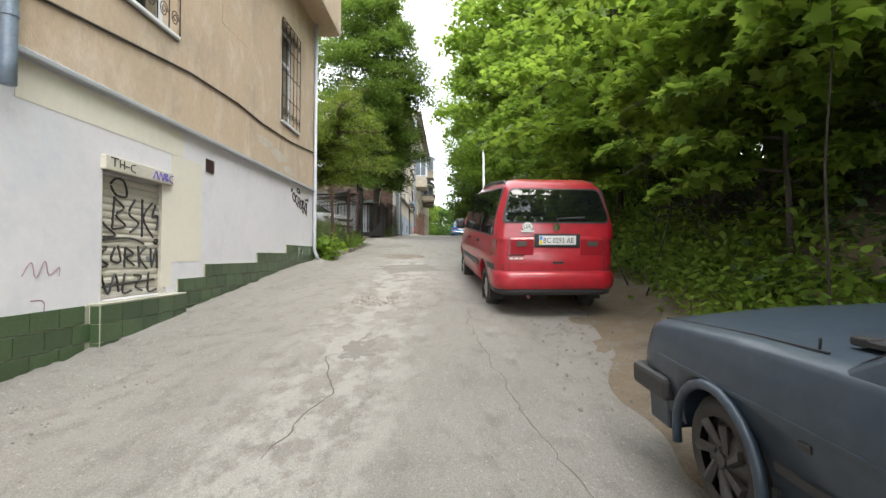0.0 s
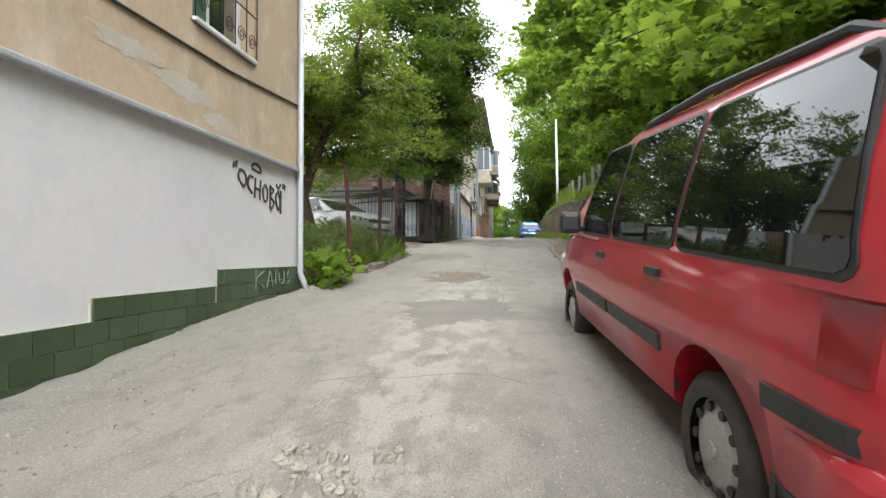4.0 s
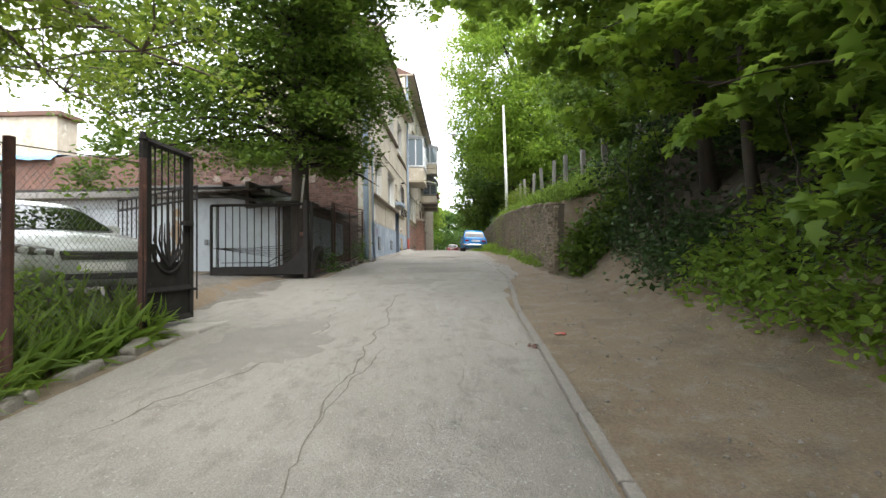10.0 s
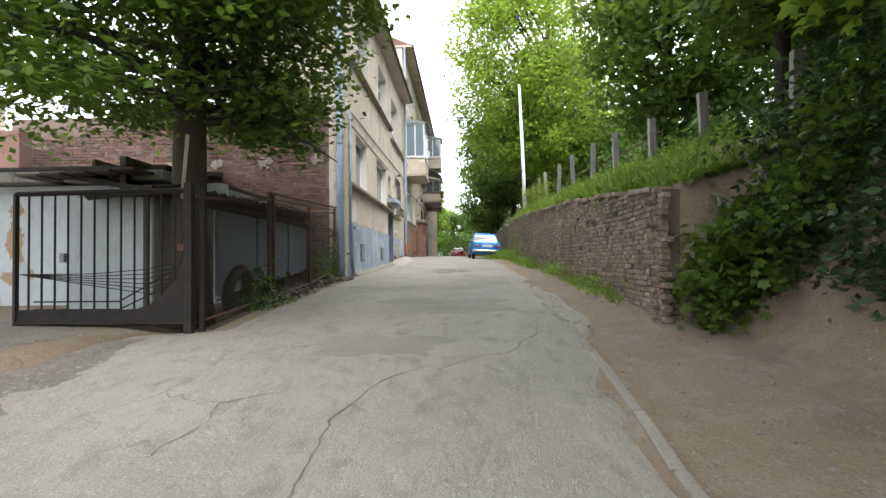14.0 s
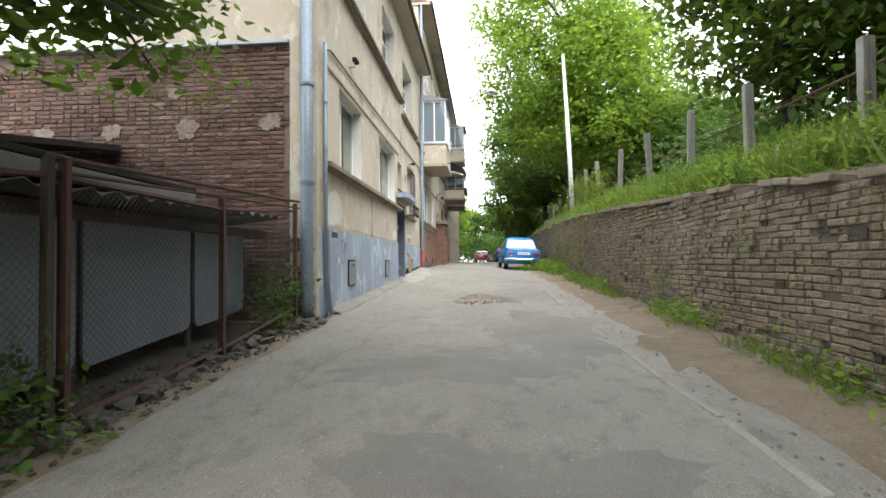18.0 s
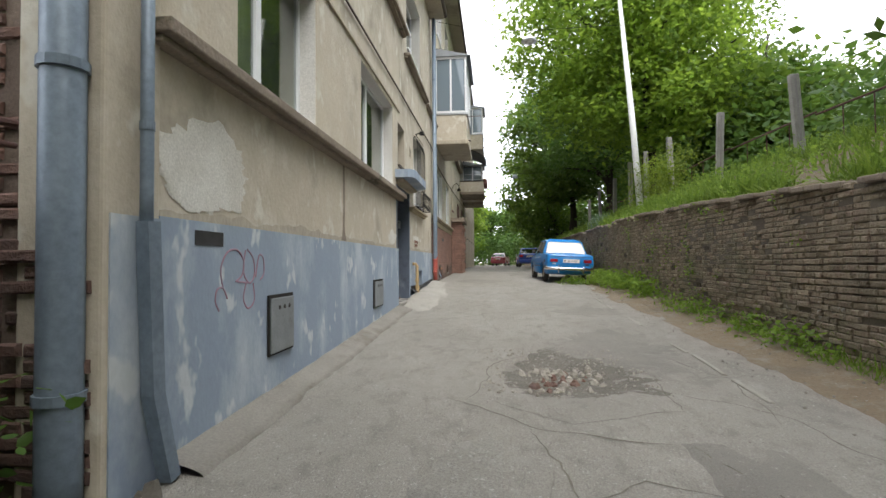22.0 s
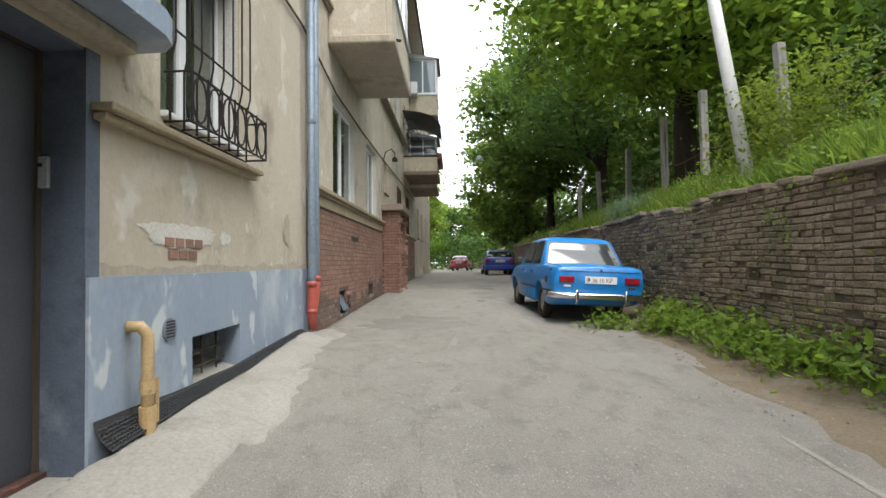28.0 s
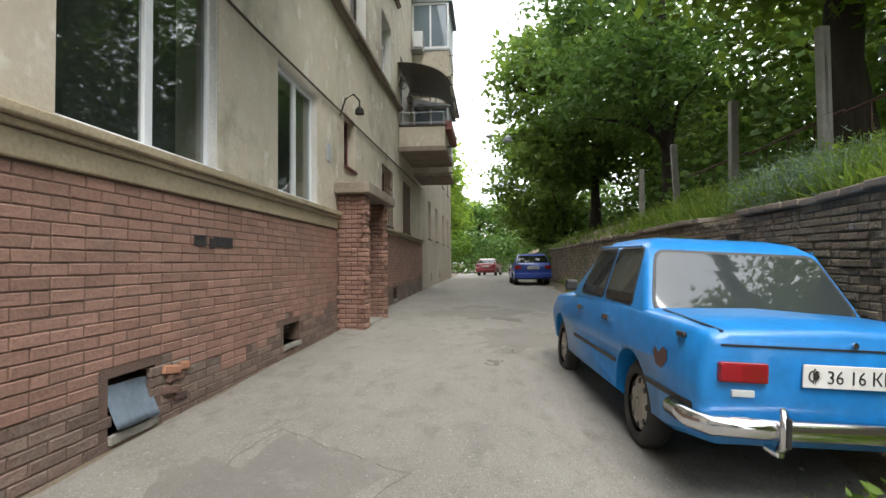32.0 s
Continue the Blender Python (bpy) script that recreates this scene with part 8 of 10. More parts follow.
limb_tree("sparse old cherry tree with a leaning brown trunk behind the fence", -4.95, 17.15, 1.9, [
    [(0.06, 0, -0.2, 0.27), (-0.1, 0, 0.4, 0.21), (-0.3, 0, 1.2, 0.19), (-0.45, 0, 2.0, 0.17), (-0.68, 0, 2.7, 0.15), (-0.85, 0.1, 3.5, 0.115), (-1.1, 0.15, 4.4, 0.085), (-1.3, 0.2, 5.6, 0.04), (-1.35, 0.3, 6.4, 0.015)],
    [(-0.3, 0, 1.2, 0.13), (-0.1, 0, 1.7, 0.125), (0.14, 0, 2.3, 0.11), (0.3, 0.05, 2.75, 0.1), (0.75, 0.1, 3.25, 0.085), (1.2, 0.2, 3.75, 0.06), (2.4, 0.3, 3.75, 0.02)],
    [(0.05, 0, 2.0, 0.06), (0.35, 0.1, 1.98, 0.05), (0.75, 0.25, 2.35, 0.035), (1.4, 0.5, 2.5, 0.012)],
    [(-0.66, 0, 2.65, 0.08), (-1.4, -0.4, 3.0, 0.06), (-2.3, -0.9, 2.75, 0.02)],
    [(-0.85, 0.1, 3.4, 0.07), (-0.3, 1.2, 4.0, 0.05), (0.3, 2.5, 4.1, 0.015)],
    [(-0.95, 0.1, 3.9, 0.07), (-1.0, -1.3, 4.5, 0.05), (-0.7, -2.6, 4.3, 0.015)],
    [(0.75, 0.1, 3.25, 0.06), (1.1, 1.2, 3.4, 0.04), (1.9, 2.3, 2.9, 0.012)],
    [(1.1, 0.2, 3.65, 0.05), (1.3, -0.9, 4.2, 0.035), (1.8, -2.0, 4.1, 0.012)],
    [(-1.0, 0.15, 4.1, 0.06), (-2.1, 0.8, 4.8, 0.04), (-3.2, 1.0, 4.7, 0.012)],
    [(0.3, 0.05, 2.75, 0.05), (0.0, -0.9, 3.3, 0.035), (0.1, -2.0, 3.2, 0.012)],
    [(-0.3, 1.2, 4.0, 0.05), (-0.2, 2.6, 3.7, 0.035), (-0.4, 4.2, 3.2, 0.012)], [(-0.8, 0.1, 3.3, 0.06), (-1.7, 1.8, 3.8, 0.04), (-1.7, 3.6, 3.4, 0.012)], [(-1.1, 0.15, 4.4, 0.05), (-0.7, 1.6, 5.2, 0.035), (-0.6, 3.4, 5.0, 0.012)],
    [(-0.5, 0, 2.2, 0.045), (-0.9, 0.9, 2.6, 0.03), (-0.8, 2.0, 2.4, 0.012)]], 420, 16, 0.12, (0.06, 0.11), M_LEAF_CHERRY, M_BARK2, 11)
bough_tree("dense dark hornbeam with drooping layered boughs at the gate", -3.98, 27.25, 2.3, 13.5, 0.25, 2.75, [(0, 3.4), (0.12, 4.3), (0.3, 4.4), (0.6, 3.9), (0.85, 2.9), (1, 1.3)], 132, 950, (0.1, 0.17), M_LEAF_LIME, M_BARK, 21, "oval", (0, 0), (-0.28, 0.05), 0.22, "tree", 0.8, puff=0.17)
tree("thin self-sown tree in the yard", -9.5, 15.2, 1.8, 6, 0.12, [(0, 0, 4.6, 2.0, 2.2, 2.2)], 130, 40, 0.4, (0.07, 0.12), M_LEAF_CHERRY, M_BARK2, 31)

# woods on the slope
WOODS = [  # x, y, height, trunk, crown centre offset and radii
    (4.1, 12.6, 10, 0.1, -0.5, 0.2, 5.8, 2.3, 3.0, 2.6, "palm"), (4.9, 17.2, 11, 0.09, -0.7, 0.0, 6.0, 2.6, 3.2, 3.0, "palm"), (4.4, 22.2, 11, 0.09, -0.7, 0.4, 5.9, 2.7, 3.0, 2.9, "palm"),
    (4.7, 7.2, 6.2, 0.11, -0.8, 0.0, 5.8, 2.5, 3.2, 2.5, "palm"), (4.9, 4.3, 6.0, 0.1, -0.7, 0.5, 6.2, 2.7, 3.2, 2.6, "palm"), (4.9, 25.6, 11, 0.11, -0.9, -0.2, 6.4, 2.8, 2.8, 2.8, "palm"),
    (8.2, 10, 13, 0.22, 0, 0, 8, 3.6, 3.6, 4.2, "oval"), (7.2, 15.5, 13, 0.22, 0, 0, 8, 3.6, 3.6, 4.2, "oval"), (7.2, 21, 13, 0.22, 0, 0, 8, 3.6, 3.6, 4.2, "oval"),
    (8.8, 4.8, 13, 0.22, 0, 0, 8, 3.8, 3.6, 4.2, "oval"), (8.5, 27.5, 14, 0.24, 0, 0, 9, 3.8, 3.6, 3.6, "oval"), (6.5, 25.3, 12, 0.18, 0, 0, 6.0, 2.6, 2.8, 3.4, "oval"), (7.5, -4, 12, 0.22, -1, 0, 8, 4, 4, 4.4, "oval"), (11.5, 13, 15, 0.25, 0, 0, 9, 4.4, 4.4, 5.2, "oval"), (11.5, 21.5, 15, 0.25, 0, 0, 9, 4.4, 4.4, 5.2, "oval"), (12, 5, 15, 0.25, 0, 0, 9, 4.4, 4.4, 5.2, "oval")]
for i, (x, y, h, r, ox, oy, oz, rx, ry, rz, shp) in enumerate(WOODS):
    if shp == "palm":
        over = 0.5 if y > 20 else 0.3 if y > 10 else 0.1
        low = [(105, 1.5, 1.5), (140, 1.2, 1.7), (165, 1.7, 2.0), (190, 1.35, 1.9), (215, 1.6, 1.9), (245, 1.3, 1.6), (178, 2.1, 2.3), (152, 2.3, 2.2), (205, 2.5, 2.3), (232, 2.2, 2.1)] if y < 20 else []
        reach = [(0, 2.4), (0.2, 3.0), (0.5, 3.4), (0.8, 2.6), (1, 0.9)] if y > 20 else [(0, 3.3), (0.22, 3.0), (0.5, 2.1), (0.8, 1.3), (1, 0.6)]
        bough_tree("broad-leaved maple leaning over the lane", x, y, ground_z(x, y), h, r, 1.7, reach, 44 if h > 7 else 24, 300, (0.14, 0.23), M_LEAF_MAPLE, M_BARK, 100 + i, "palm", (-0.06 if y > 20 else -0.02, 0.01), (-over, 0), 0.2, low=low, puff=0.08)
        continue
    blobs = [(ox, oy, oz, rx, ry, rz), (0, 0, oz + rz * 0.7, rx * 0.8, ry * 0.8, rz * 0.6), (1.2, 0, 3.2, rx * 0.8, ry, 2.4)]
    tree("tall dark tree in the slope wood", x, y, ground_z(x, y), h, r, blobs, 300, 36, 0.6, (0.2, 0.36), M_LEAF_LIME, M_BARK, 100 + i, shp, (0, 0.02), "tree", 9, 0.42, 0.4)

tree("bright young maple hanging over the lane", 4.7, 24.2, ground_z(4.7, 24.2), 9.5, 0.14, [(-2.6, 0.4, 6.2, 2.5, 3.0, 2.5), (-2.2, 0.8, 9.0, 2.6, 2.8, 2.4), (-1.8, 1.8, 4.4, 2.0, 1.8, 1.5)], 340, 24, 0.3, (0.14, 0.24), M_LEAF_MAPLE, M_BARK, 177, "palm", (-0.1, 0), "tree", 14, 0.4, 0.6)

for i, (x, y, h) in enumerate(((3.95, 5.9, 3.6), (4.6, 9.3, 4.0), (4.2, 15.0, 3.4), (4.0, 18.6, 3.3), (4.5, 20.4, 4.2))):
    bough_tree("young broad-leaved maple on the slope edge", x, y, ground_z(x, y), h, 0.045, 0.8 if y > 12 else 1.1, [(0, 1.0), (0.3, 1.5), (0.7, 1.3), (1, 0.5)], 20, 190, (0.12, 0.22), M_LEAF_BUSH, M_BARK, 150 + i, "palm", (-0.05, 0), (-0.25, 0), 0.25)

# undergrowth on the slope
rng = np.random.default_rng(5)
cs = []
while len(cs) < 2700:
    yy = rng.uniform(-4, 27.2)
    foot = float(np.interp(yy, [-10, 4, 9, 14, 18, 21, 26.9], [3.1, 3.25, 3.65, 3.4, 3.25, 3.45, 3.4])) + 0.3 * noise.noise((0.9, yy * 0.25, 3.1))
    xx = foot + abs(rng.normal()) * 1.9 - 0.15
    if xx > foot + 0.7 and noise.noise((xx * 0.6, yy * 0.45, 4.4)) < 0.05:
        continue
    top = 0.4 + 2.0 * sm(0, 2.0, xx - foot) * (0.55 + 0.45 * noise.noise((xx * 0.8, yy * 0.8, 9)))
    cs.append((xx, yy, ground_z(xx, yy) + rng.uniform(0.06, max(top, 0.2))))
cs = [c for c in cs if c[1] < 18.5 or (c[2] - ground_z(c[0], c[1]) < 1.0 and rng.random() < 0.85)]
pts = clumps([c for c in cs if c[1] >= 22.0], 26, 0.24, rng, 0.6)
# Same undergrowth, canopy shade put into a darker leaf colour.
tagged(leaves("darkened_undergrowth", pts, rng.uniform(0.07, 0.15, len(pts)), M_LEAF_SHADED, rng, "oval", tilt=0.4), "ivy and nettles coloured darker for the shade by the wall end", "undergrowth", "", "stuff")
pts = clumps([c for c in cs if c[1] < 22.0], 27, 0.2, rng, 0.6)
tagged(leaves("undergrowth", pts, rng.uniform(0.06, 0.14, len(pts)), M_LEAF_BUSH, rng, "leaf", tilt=0.45), "tangled brambles, nettles and ivy on the slope", "undergrowth", "", "stuff")
# Leaf carpet added to darken the slope like canopy shade.
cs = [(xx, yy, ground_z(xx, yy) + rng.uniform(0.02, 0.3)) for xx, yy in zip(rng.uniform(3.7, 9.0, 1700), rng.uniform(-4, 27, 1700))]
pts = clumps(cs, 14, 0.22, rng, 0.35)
tagged(leaves("slope_shade_leaves", pts, rng.uniform(0.1, 0.18, len(pts)), M_LEAF_SHADED, rng, "oval"), "added dark leaf carpet standing in for shade on the wooded slope", "ivy", "", "stuff")
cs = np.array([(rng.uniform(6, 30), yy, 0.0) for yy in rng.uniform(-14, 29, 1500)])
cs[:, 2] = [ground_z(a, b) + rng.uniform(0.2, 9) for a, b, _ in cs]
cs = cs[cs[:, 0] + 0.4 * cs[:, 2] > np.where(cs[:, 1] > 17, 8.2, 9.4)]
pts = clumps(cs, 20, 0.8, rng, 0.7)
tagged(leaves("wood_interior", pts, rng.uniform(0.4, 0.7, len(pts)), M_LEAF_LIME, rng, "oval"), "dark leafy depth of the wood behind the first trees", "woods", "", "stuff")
twigs = bmesh.new()
for k in range(60):
    yy = rng.uniform(1, 26)
    xx = rng.uniform(3.3, 6.5)
    z0 = ground_z(xx, yy)
    a = Vector((xx, yy, z0))
    b = a + Vector((rng.normal() * 0.6 - 0.3, rng.normal() * 0.6, rng.uniform(1.2, 3.5)))
    add_tube(twigs, [a, a.lerp(b, 0.5) + Vector((rng.normal() * 0.15, rng.normal() * 0.15, 0)), b], [0.014, 0.01, 0.004], 4, False)
tagged(new("saplings", bm_mesh("saplings", twigs, M_BARK)), "thin bare sapling stems among the undergrowth", "saplings", "", "stuff")

# trees above the retaining wall and beyond
PARK = [
    (7.6, 32.5, 14, 0.2, -0.2, 0, 7.0, 3.4, 3.6, 4.6, "L"), (7.6, 40.0, 12, 0.22, 0, 0, 5.2, 3.0, 3.2, 3.6, "L"), (11, 37.5, 15, 0.25, 0, 0, 8, 3.8, 4.0, 4.8, "L"), (14, 42, 16, 0.3, 0, 0, 10, 4.6, 4.8, 6, "L"),
    (11.5, 57.0, 8, 0.2, 0.4, 0.5, 4.6, 3.0, 3.2, 2.6, "C"), (6.4, 68, 14, 0.3, -1.6, 0, 8.0, 4.2, 4.4, 4.6, "C"),
    (5.2, 76, 13, 0.3, -1.6, 0, 7.4, 4.2, 4.4, 4.8, "L"), (5.0, 86, 13, 0.3, -1.4, 0, 7.0, 4.4, 4.4, 5.0, "L"), (12, 66, 16, 0.3, 0, 0, 10, 4.6, 4.8, 6, "L"), (10, 80, 15, 0.3, 0, 0, 9, 4.6, 4.8, 6, "L"), (13, 33, 16, 0.3, 0, 0, 10, 4.6, 4.8, 6, "L"),
    (-5.4, 90, 12, 0.3, 0, 0, 8.2, 2.6, 3, 4.2, "M"), (-7, 104, 10, 0.25, 0, 0, 5.6, 4.0, 4, 4.2, "M"), (-2, 108, 9, 0.25, 0, 0, 4.8, 4.2, 4, 4.0, "C"), (3, 110, 10, 0.25, 0, 0, 5.2, 4.2, 4, 4.4, "M"), (-12, 100, 14, 0.3, 0, 0, 8, 4.6, 4, 5, "L"), (8, 100, 13, 0.3, 0, 0, 7.5, 4.6, 4.4, 5.2, "L")]
tree("big bright green maple with a rounded crown on the bank", 5.9, 56.4, ground_z(5.9, 56.4), 19, 0.36, [(-1.6, -1.0, 8.0, 5.2, 4.6, 4.2), (-2.2, -0.6, 12.6, 5.0, 4.6, 4.4), (0.6, -0.4, 7.0, 3.6, 4.2, 3.4), (-2.4, 0, 16.2, 3.4, 3.4, 3.0), (-1.2, -1.8, 4.4, 4.2, 3.2, 2.0)], 1450, 34, 0.45, (0.2, 0.34), M_LEAF_MAPLE, M_BARK, 410, "oval", (0, 0), "tree", 22, 0.6, 0.55)
LK = {"L": (M_LEAF_LIME, "tall dark park tree above the retaining wall"), "M": (M_LEAF_MAPLE, "big bright green tree with a rounded crown"), "C": (M_LEAF_CHEST, "spreading chestnut tree behind the old fence")}
for i, (x, y, h, r, ox, oy, oz, rx, ry, rz, k) in enumerate(PARK):
    far = y > 70
    tree(LK[k][1], x, y, ground_z(x, y) if y < 84 else ground_z(0, y), h, r, [(ox, oy, oz, rx, ry, rz), (ox + 0.8, oy - 0.8, oz - rz * 0.6, rx * 0.8, ry * 0.8, rz * 0.45), (ox - 0.8, oy + 1.0, oz + rz * 0.55, rx * 0.7, ry * 0.7, rz * 0.5)],
         680 if k == "M" and not far else 300, 36, 0.55, (0.22, 0.4) if not far else (0.32, 0.55), LK[k][0], M_BARK, 300 + i, "oval", (0, 0), "tree", 10, 0.45, 0.4)

# green depth behind the old fence
rng = np.random.default_rng(15)
cs = [(xx, yy, ground_z(xx, yy) + rng.uniform(0.2, 4.2 if yy > 50 else 2.6) * sm(5.5, 9.5, xx)) for xx, yy in zip(rng.uniform(6.5, 17, 1500), rng.uniform(29, 96, 1500))]
pts = clumps(cs, 21, 0.7, rng, 0.7)
tagged(leaves("park_thicket", pts, rng.uniform(0.22, 0.42, len(pts)), M_LEAF_CHEST, rng, "oval"), "green shrubs and low boughs behind the old fence", "shrubs", "", "stuff")

cs = [(xx, yy, ground_z(xx, yy) + rng.uniform(0.5, 5.0 + 0.09 * (yy - 52))) for xx, yy in zip(rng.uniform(8.5, 16, 700), rng.uniform(52, 84, 700))]
pts = clumps(cs, 24, 0.8, rng, 0.7)
tagged(leaves("park_depth", pts, rng.uniform(0.3, 0.55, len(pts)), M_LEAF_LIME, rng, "oval"), "dark leafy depth of the park behind the maple", "woods", "", "stuff")
cs = np.array([(2.2 + 0.02 * rng.normal(), yy, road_z(yy) + rng.uniform(0.3, 1.95)) for yy in np.concatenate([rng.uniform(28, 60, 60), rng.uniform(41, 47, 40)])])
pts = clumps(cs, 9, 0.07, rng, 1.0)
pts[:, 0] = np.minimum(pts[:, 0], 2.22)
tagged(leaves("wall_weeds", pts, rng.uniform(0.03, 0.075, len(pts)), M_LEAF_BUSH, rng, "oval"), "small ferns and weeds rooted in the wall joints", "weeds", "", "stuff")

cs = [(xx, yy, road_z(yy) + rng.uniform(0.1, 4.2)) for xx, yy in zip(rng.uniform(-10, 10, 420), rng.uniform(98, 112, 420))]
pts = clumps(cs, 24, 0.6, rng, 0.8)
tagged(leaves("far_shrubs", pts, rng.uniform(0.3, 0.5, len(pts)), M_LEAF_CHEST, rng, "oval"), "green shrubs closing the far end of the lane", "shrubs", "", "stuff")

# low growth: grass on the bank, weeds at the foot of the wall
def grass(name, label, areas, material, seed, hgt=(0.15, 0.42), gap=-0.25):
    r = np.random.default_rng(seed)
    p = []
    for x0, x1, y0, y1, n in areas:
        for _ in range(n):
            a, b = r.uniform(x0, x1), r.uniform(y0, y1)
            if noise.noise((a * 1.1, b * 0.6, 2)) > gap:
                p.append((a, b, drape(a, b) - 0.02))
    p = np.array(p)
    out = r.normal(size=p.shape) * 0.25
    out[:, 2] = 1.6
    return tagged(leaves(name, p, r.uniform(*hgt, len(p)), material, r, "blade", up=0.1, droop=0.0, out=out), label, "grass", "", "stuff")


grass("bank_grass", "long green grass on the bank above the wall", [(2.42, 3.3, 27, 60, 15000), (3.2, 6, 27, 62, 11000), (2.6, 5, 60, 82, 1500)], M_GRASS, 2, (0.18, 0.5))
grass("verge_grass", "tufts of grass along the wall foot", [(1.95, 2.25, 28.5, 47, 4200), (1.75, 2.25, 46, 50, 900), (1.9, 2.3, 55, 75, 500), (2.7, 3.5, 23, 26.8, 260), (2.0, 2.25, 27, 28.5, 250)], M_GRASS, 3, (0.08, 0.24), 0.08)


def weeds(name, label, spots, leaf, seed, size, per=26, shape="oval", spread=0.13, tall=0.35, category="weeds"):
    r = np.random.default_rng(seed)
    c = []
    for x0, x1, y0, y1, n, h in spots:
        for _ in range(n):
            a, b = r.uniform(x0, x1), r.uniform(y0, y1)
            c.append((a, b, drape(a, b) + r.uniform(0.05, h)))
    p = clumps(c, per, spread, r, 0.7)
    p[:, 2] = np.maximum(p[:, 2], [drape(a, b) + 0.02 for a, b, _ in p])
    return tagged(leaves(name, p, r.uniform(*size, len(p)), leaf, r, shape), label, category, "", "stuff")


weeds("wall_foot_weeds", "leafy weeds crowding the foot of the brick wall", [(1.85, 2.2, 40, 46, 45, 0.2), (1.6, 2.15, 45.5, 49.0, 70, 0.28), (0.8, 1.5, 48.75, 49.25, 16, 0.16), (2.0, 2.25, 29, 31, 12, 0.14), (2.0, 2.25, 32.6, 34.6, 26, 0.2), (1.95, 2.25, 37.4, 40, 26, 0.18), (1.9, 2.2, 54, 66, 40, 0.5)], M_LEAF_BUSH, 8, (0.04, 0.1), 26, "leaf")
weeds("wall_foot_burdock", "broad-leaved weeds behind the parked saloon", [(1.7, 2.15, 43.6, 45.6, 22, 0.3), (1.55, 2.15, 46.2, 48.9, 42, 0.3)], M_LEAF_MAPLE, 28, (0.06, 0.13), 22, "leaf", 0.13, category="weeds")
weeds("bank_weeds", "mixed leafy weeds on top of the wall", [(2.45, 3.8, 27, 36, 170, 0.4), (2.45, 4.5, 36, 60, 260, 0.35)], M_LEAF_BUSH, 9, (0.05, 0.1), 22)
weeds("yellow_shrub", "loose yellow-green shrub on the bank", [(3.1, 4.5, 47.6, 49.8, 120, 1.5)], M_LEAF_CHERRY, 10, (0.06, 0.11), 34, "oval", 0.2, category="shrub")
weeds("lavender_bush", "grey-green lavender cushion spilling over the wall", [(2.5, 2.9, 51.6, 54.2, 60, 0.42), (2.25, 2.6, 51.8, 53.6, 30, 0.2)], M_LAV, 13, (0.06, 0.14), 60, "blade", 0.13, category="shrub")
weeds("corner_plant", "bright broad-leaved plant at the house corner", [(-3.75, -3.35, 13.95, 14.9, 26, 0.55)], M_LEAF_MAPLE, 14, (0.12, 0.24), 9, "palm", 0.14, category="plant")
weeds("planter_weeds", "bushes and weeds filling the fenced bed", [(-4.9, -3.9, 14.2, 17.4, 90, 0.5), (-4.9, -4.3, 17.4, 21, 60, 0.5), (-7.5, -4.8, 14.2, 18.5, 120, 0.6)], M_LEAF_BUSH, 15, (0.05, 0.11), 32, "leaf", category="shrub")
weeds("fence_weed", "young leafy weed pushing through the wire fence", [(-3.9, -3.5, 28.9, 29.2, 10, 0.55), (-3.95, -3.6, 32.9, 33.8, 16, 0.7), (-3.8, -3.4, 28.3, 28.6, 4, 0.2)], M_LEAF_CHEST, 16, (0.05, 0.11), 40, "leaf", 0.15, category="plant")
weeds("wall_ivy", "dark ivy hanging at the broken wall end", [(2.6, 3.4, 26.3, 26.85, 70, 1.1), (3.0, 4.3, 25.7, 26.8, 80, 1.0), (2.1, 2.3, 72, 76, 70, 1.7)], M_LEAF_LIME, 17, (0.07, 0.14), 22, "palm", 0.16, category="ivy")
r_ir = np.random.default_rng(4)
c = np.array([(r_ir.uniform(-4.4, -3.72), yy, 0) for yy in r_ir.uniform(17.3, 20.9, 75)])
p = np.repeat(c, 18, axis=0) + r_ir.normal(size=(75 * 18, 3)) * 0.04
p[:, 2] = [ground_z(a, b) + 0.03 for a, b, _ in p]
o = r_ir.normal(size=p.shape) * 0.7
o[:, 2] = 1.1
tagged(leaves("iris_clump", p, r_ir.uniform(0.4, 0.74, len(p)), M_GRASS, r_ir, "strap", up=0.3, droop=0.0, out=o), "strappy green day-lily leaves along the bed edge", "plant", "", "stuff")


# ---- parked vehicles ----
M_TYRE = mat("tyre_rubber", (0.035, 0.034, 0.032), (0.055, 0.052, 0.047), 6, rough=0.9, bump=0.3, bscale=80, spots=(0.1, 0.09, 0.075), spot_scale=5, spot_at=0.6, spot_soft=0.2)
M_BLACKPL = mat("black_bumper_plastic", (0.02, 0.02, 0.021), (0.03, 0.03, 0.031), 4, rough=0.55, bump=0.1)
M_RIM = mat("silver_wheel_cover", (0.42, 0.42, 0.41), (0.34, 0.33, 0.31), 5, rough=0.45, metal=0.4, bump=0.05)
M_RIM_D = mat("dark_alloy_wheel", (0.09, 0.085, 0.08), (0.065, 0.062, 0.06), 5, rough=0.5, metal=0.5, bump=0.05)
M_CHROME = mat("chrome", (0.75, 0.75, 0.76), rough=0.14, metal=1.0, bump=0)
M_REDLENS = mat("red_lamp_lens", (0.25, 0.01, 0.016), (0.21, 0.01, 0.014), 9, rough=0.18, bump=0, coat=0.6)
M_CLEARLENS = mat("clear_lamp_lens", (0.5, 0.52, 0.52), rough=0.15, bump=0, coat=0.6)
M_SMOKE = mat("smoked_lamp_lens", (0.07, 0.065, 0.055), (0.1, 0.09, 0.08), 9, rough=0.2, bump=0, coat=0.6)
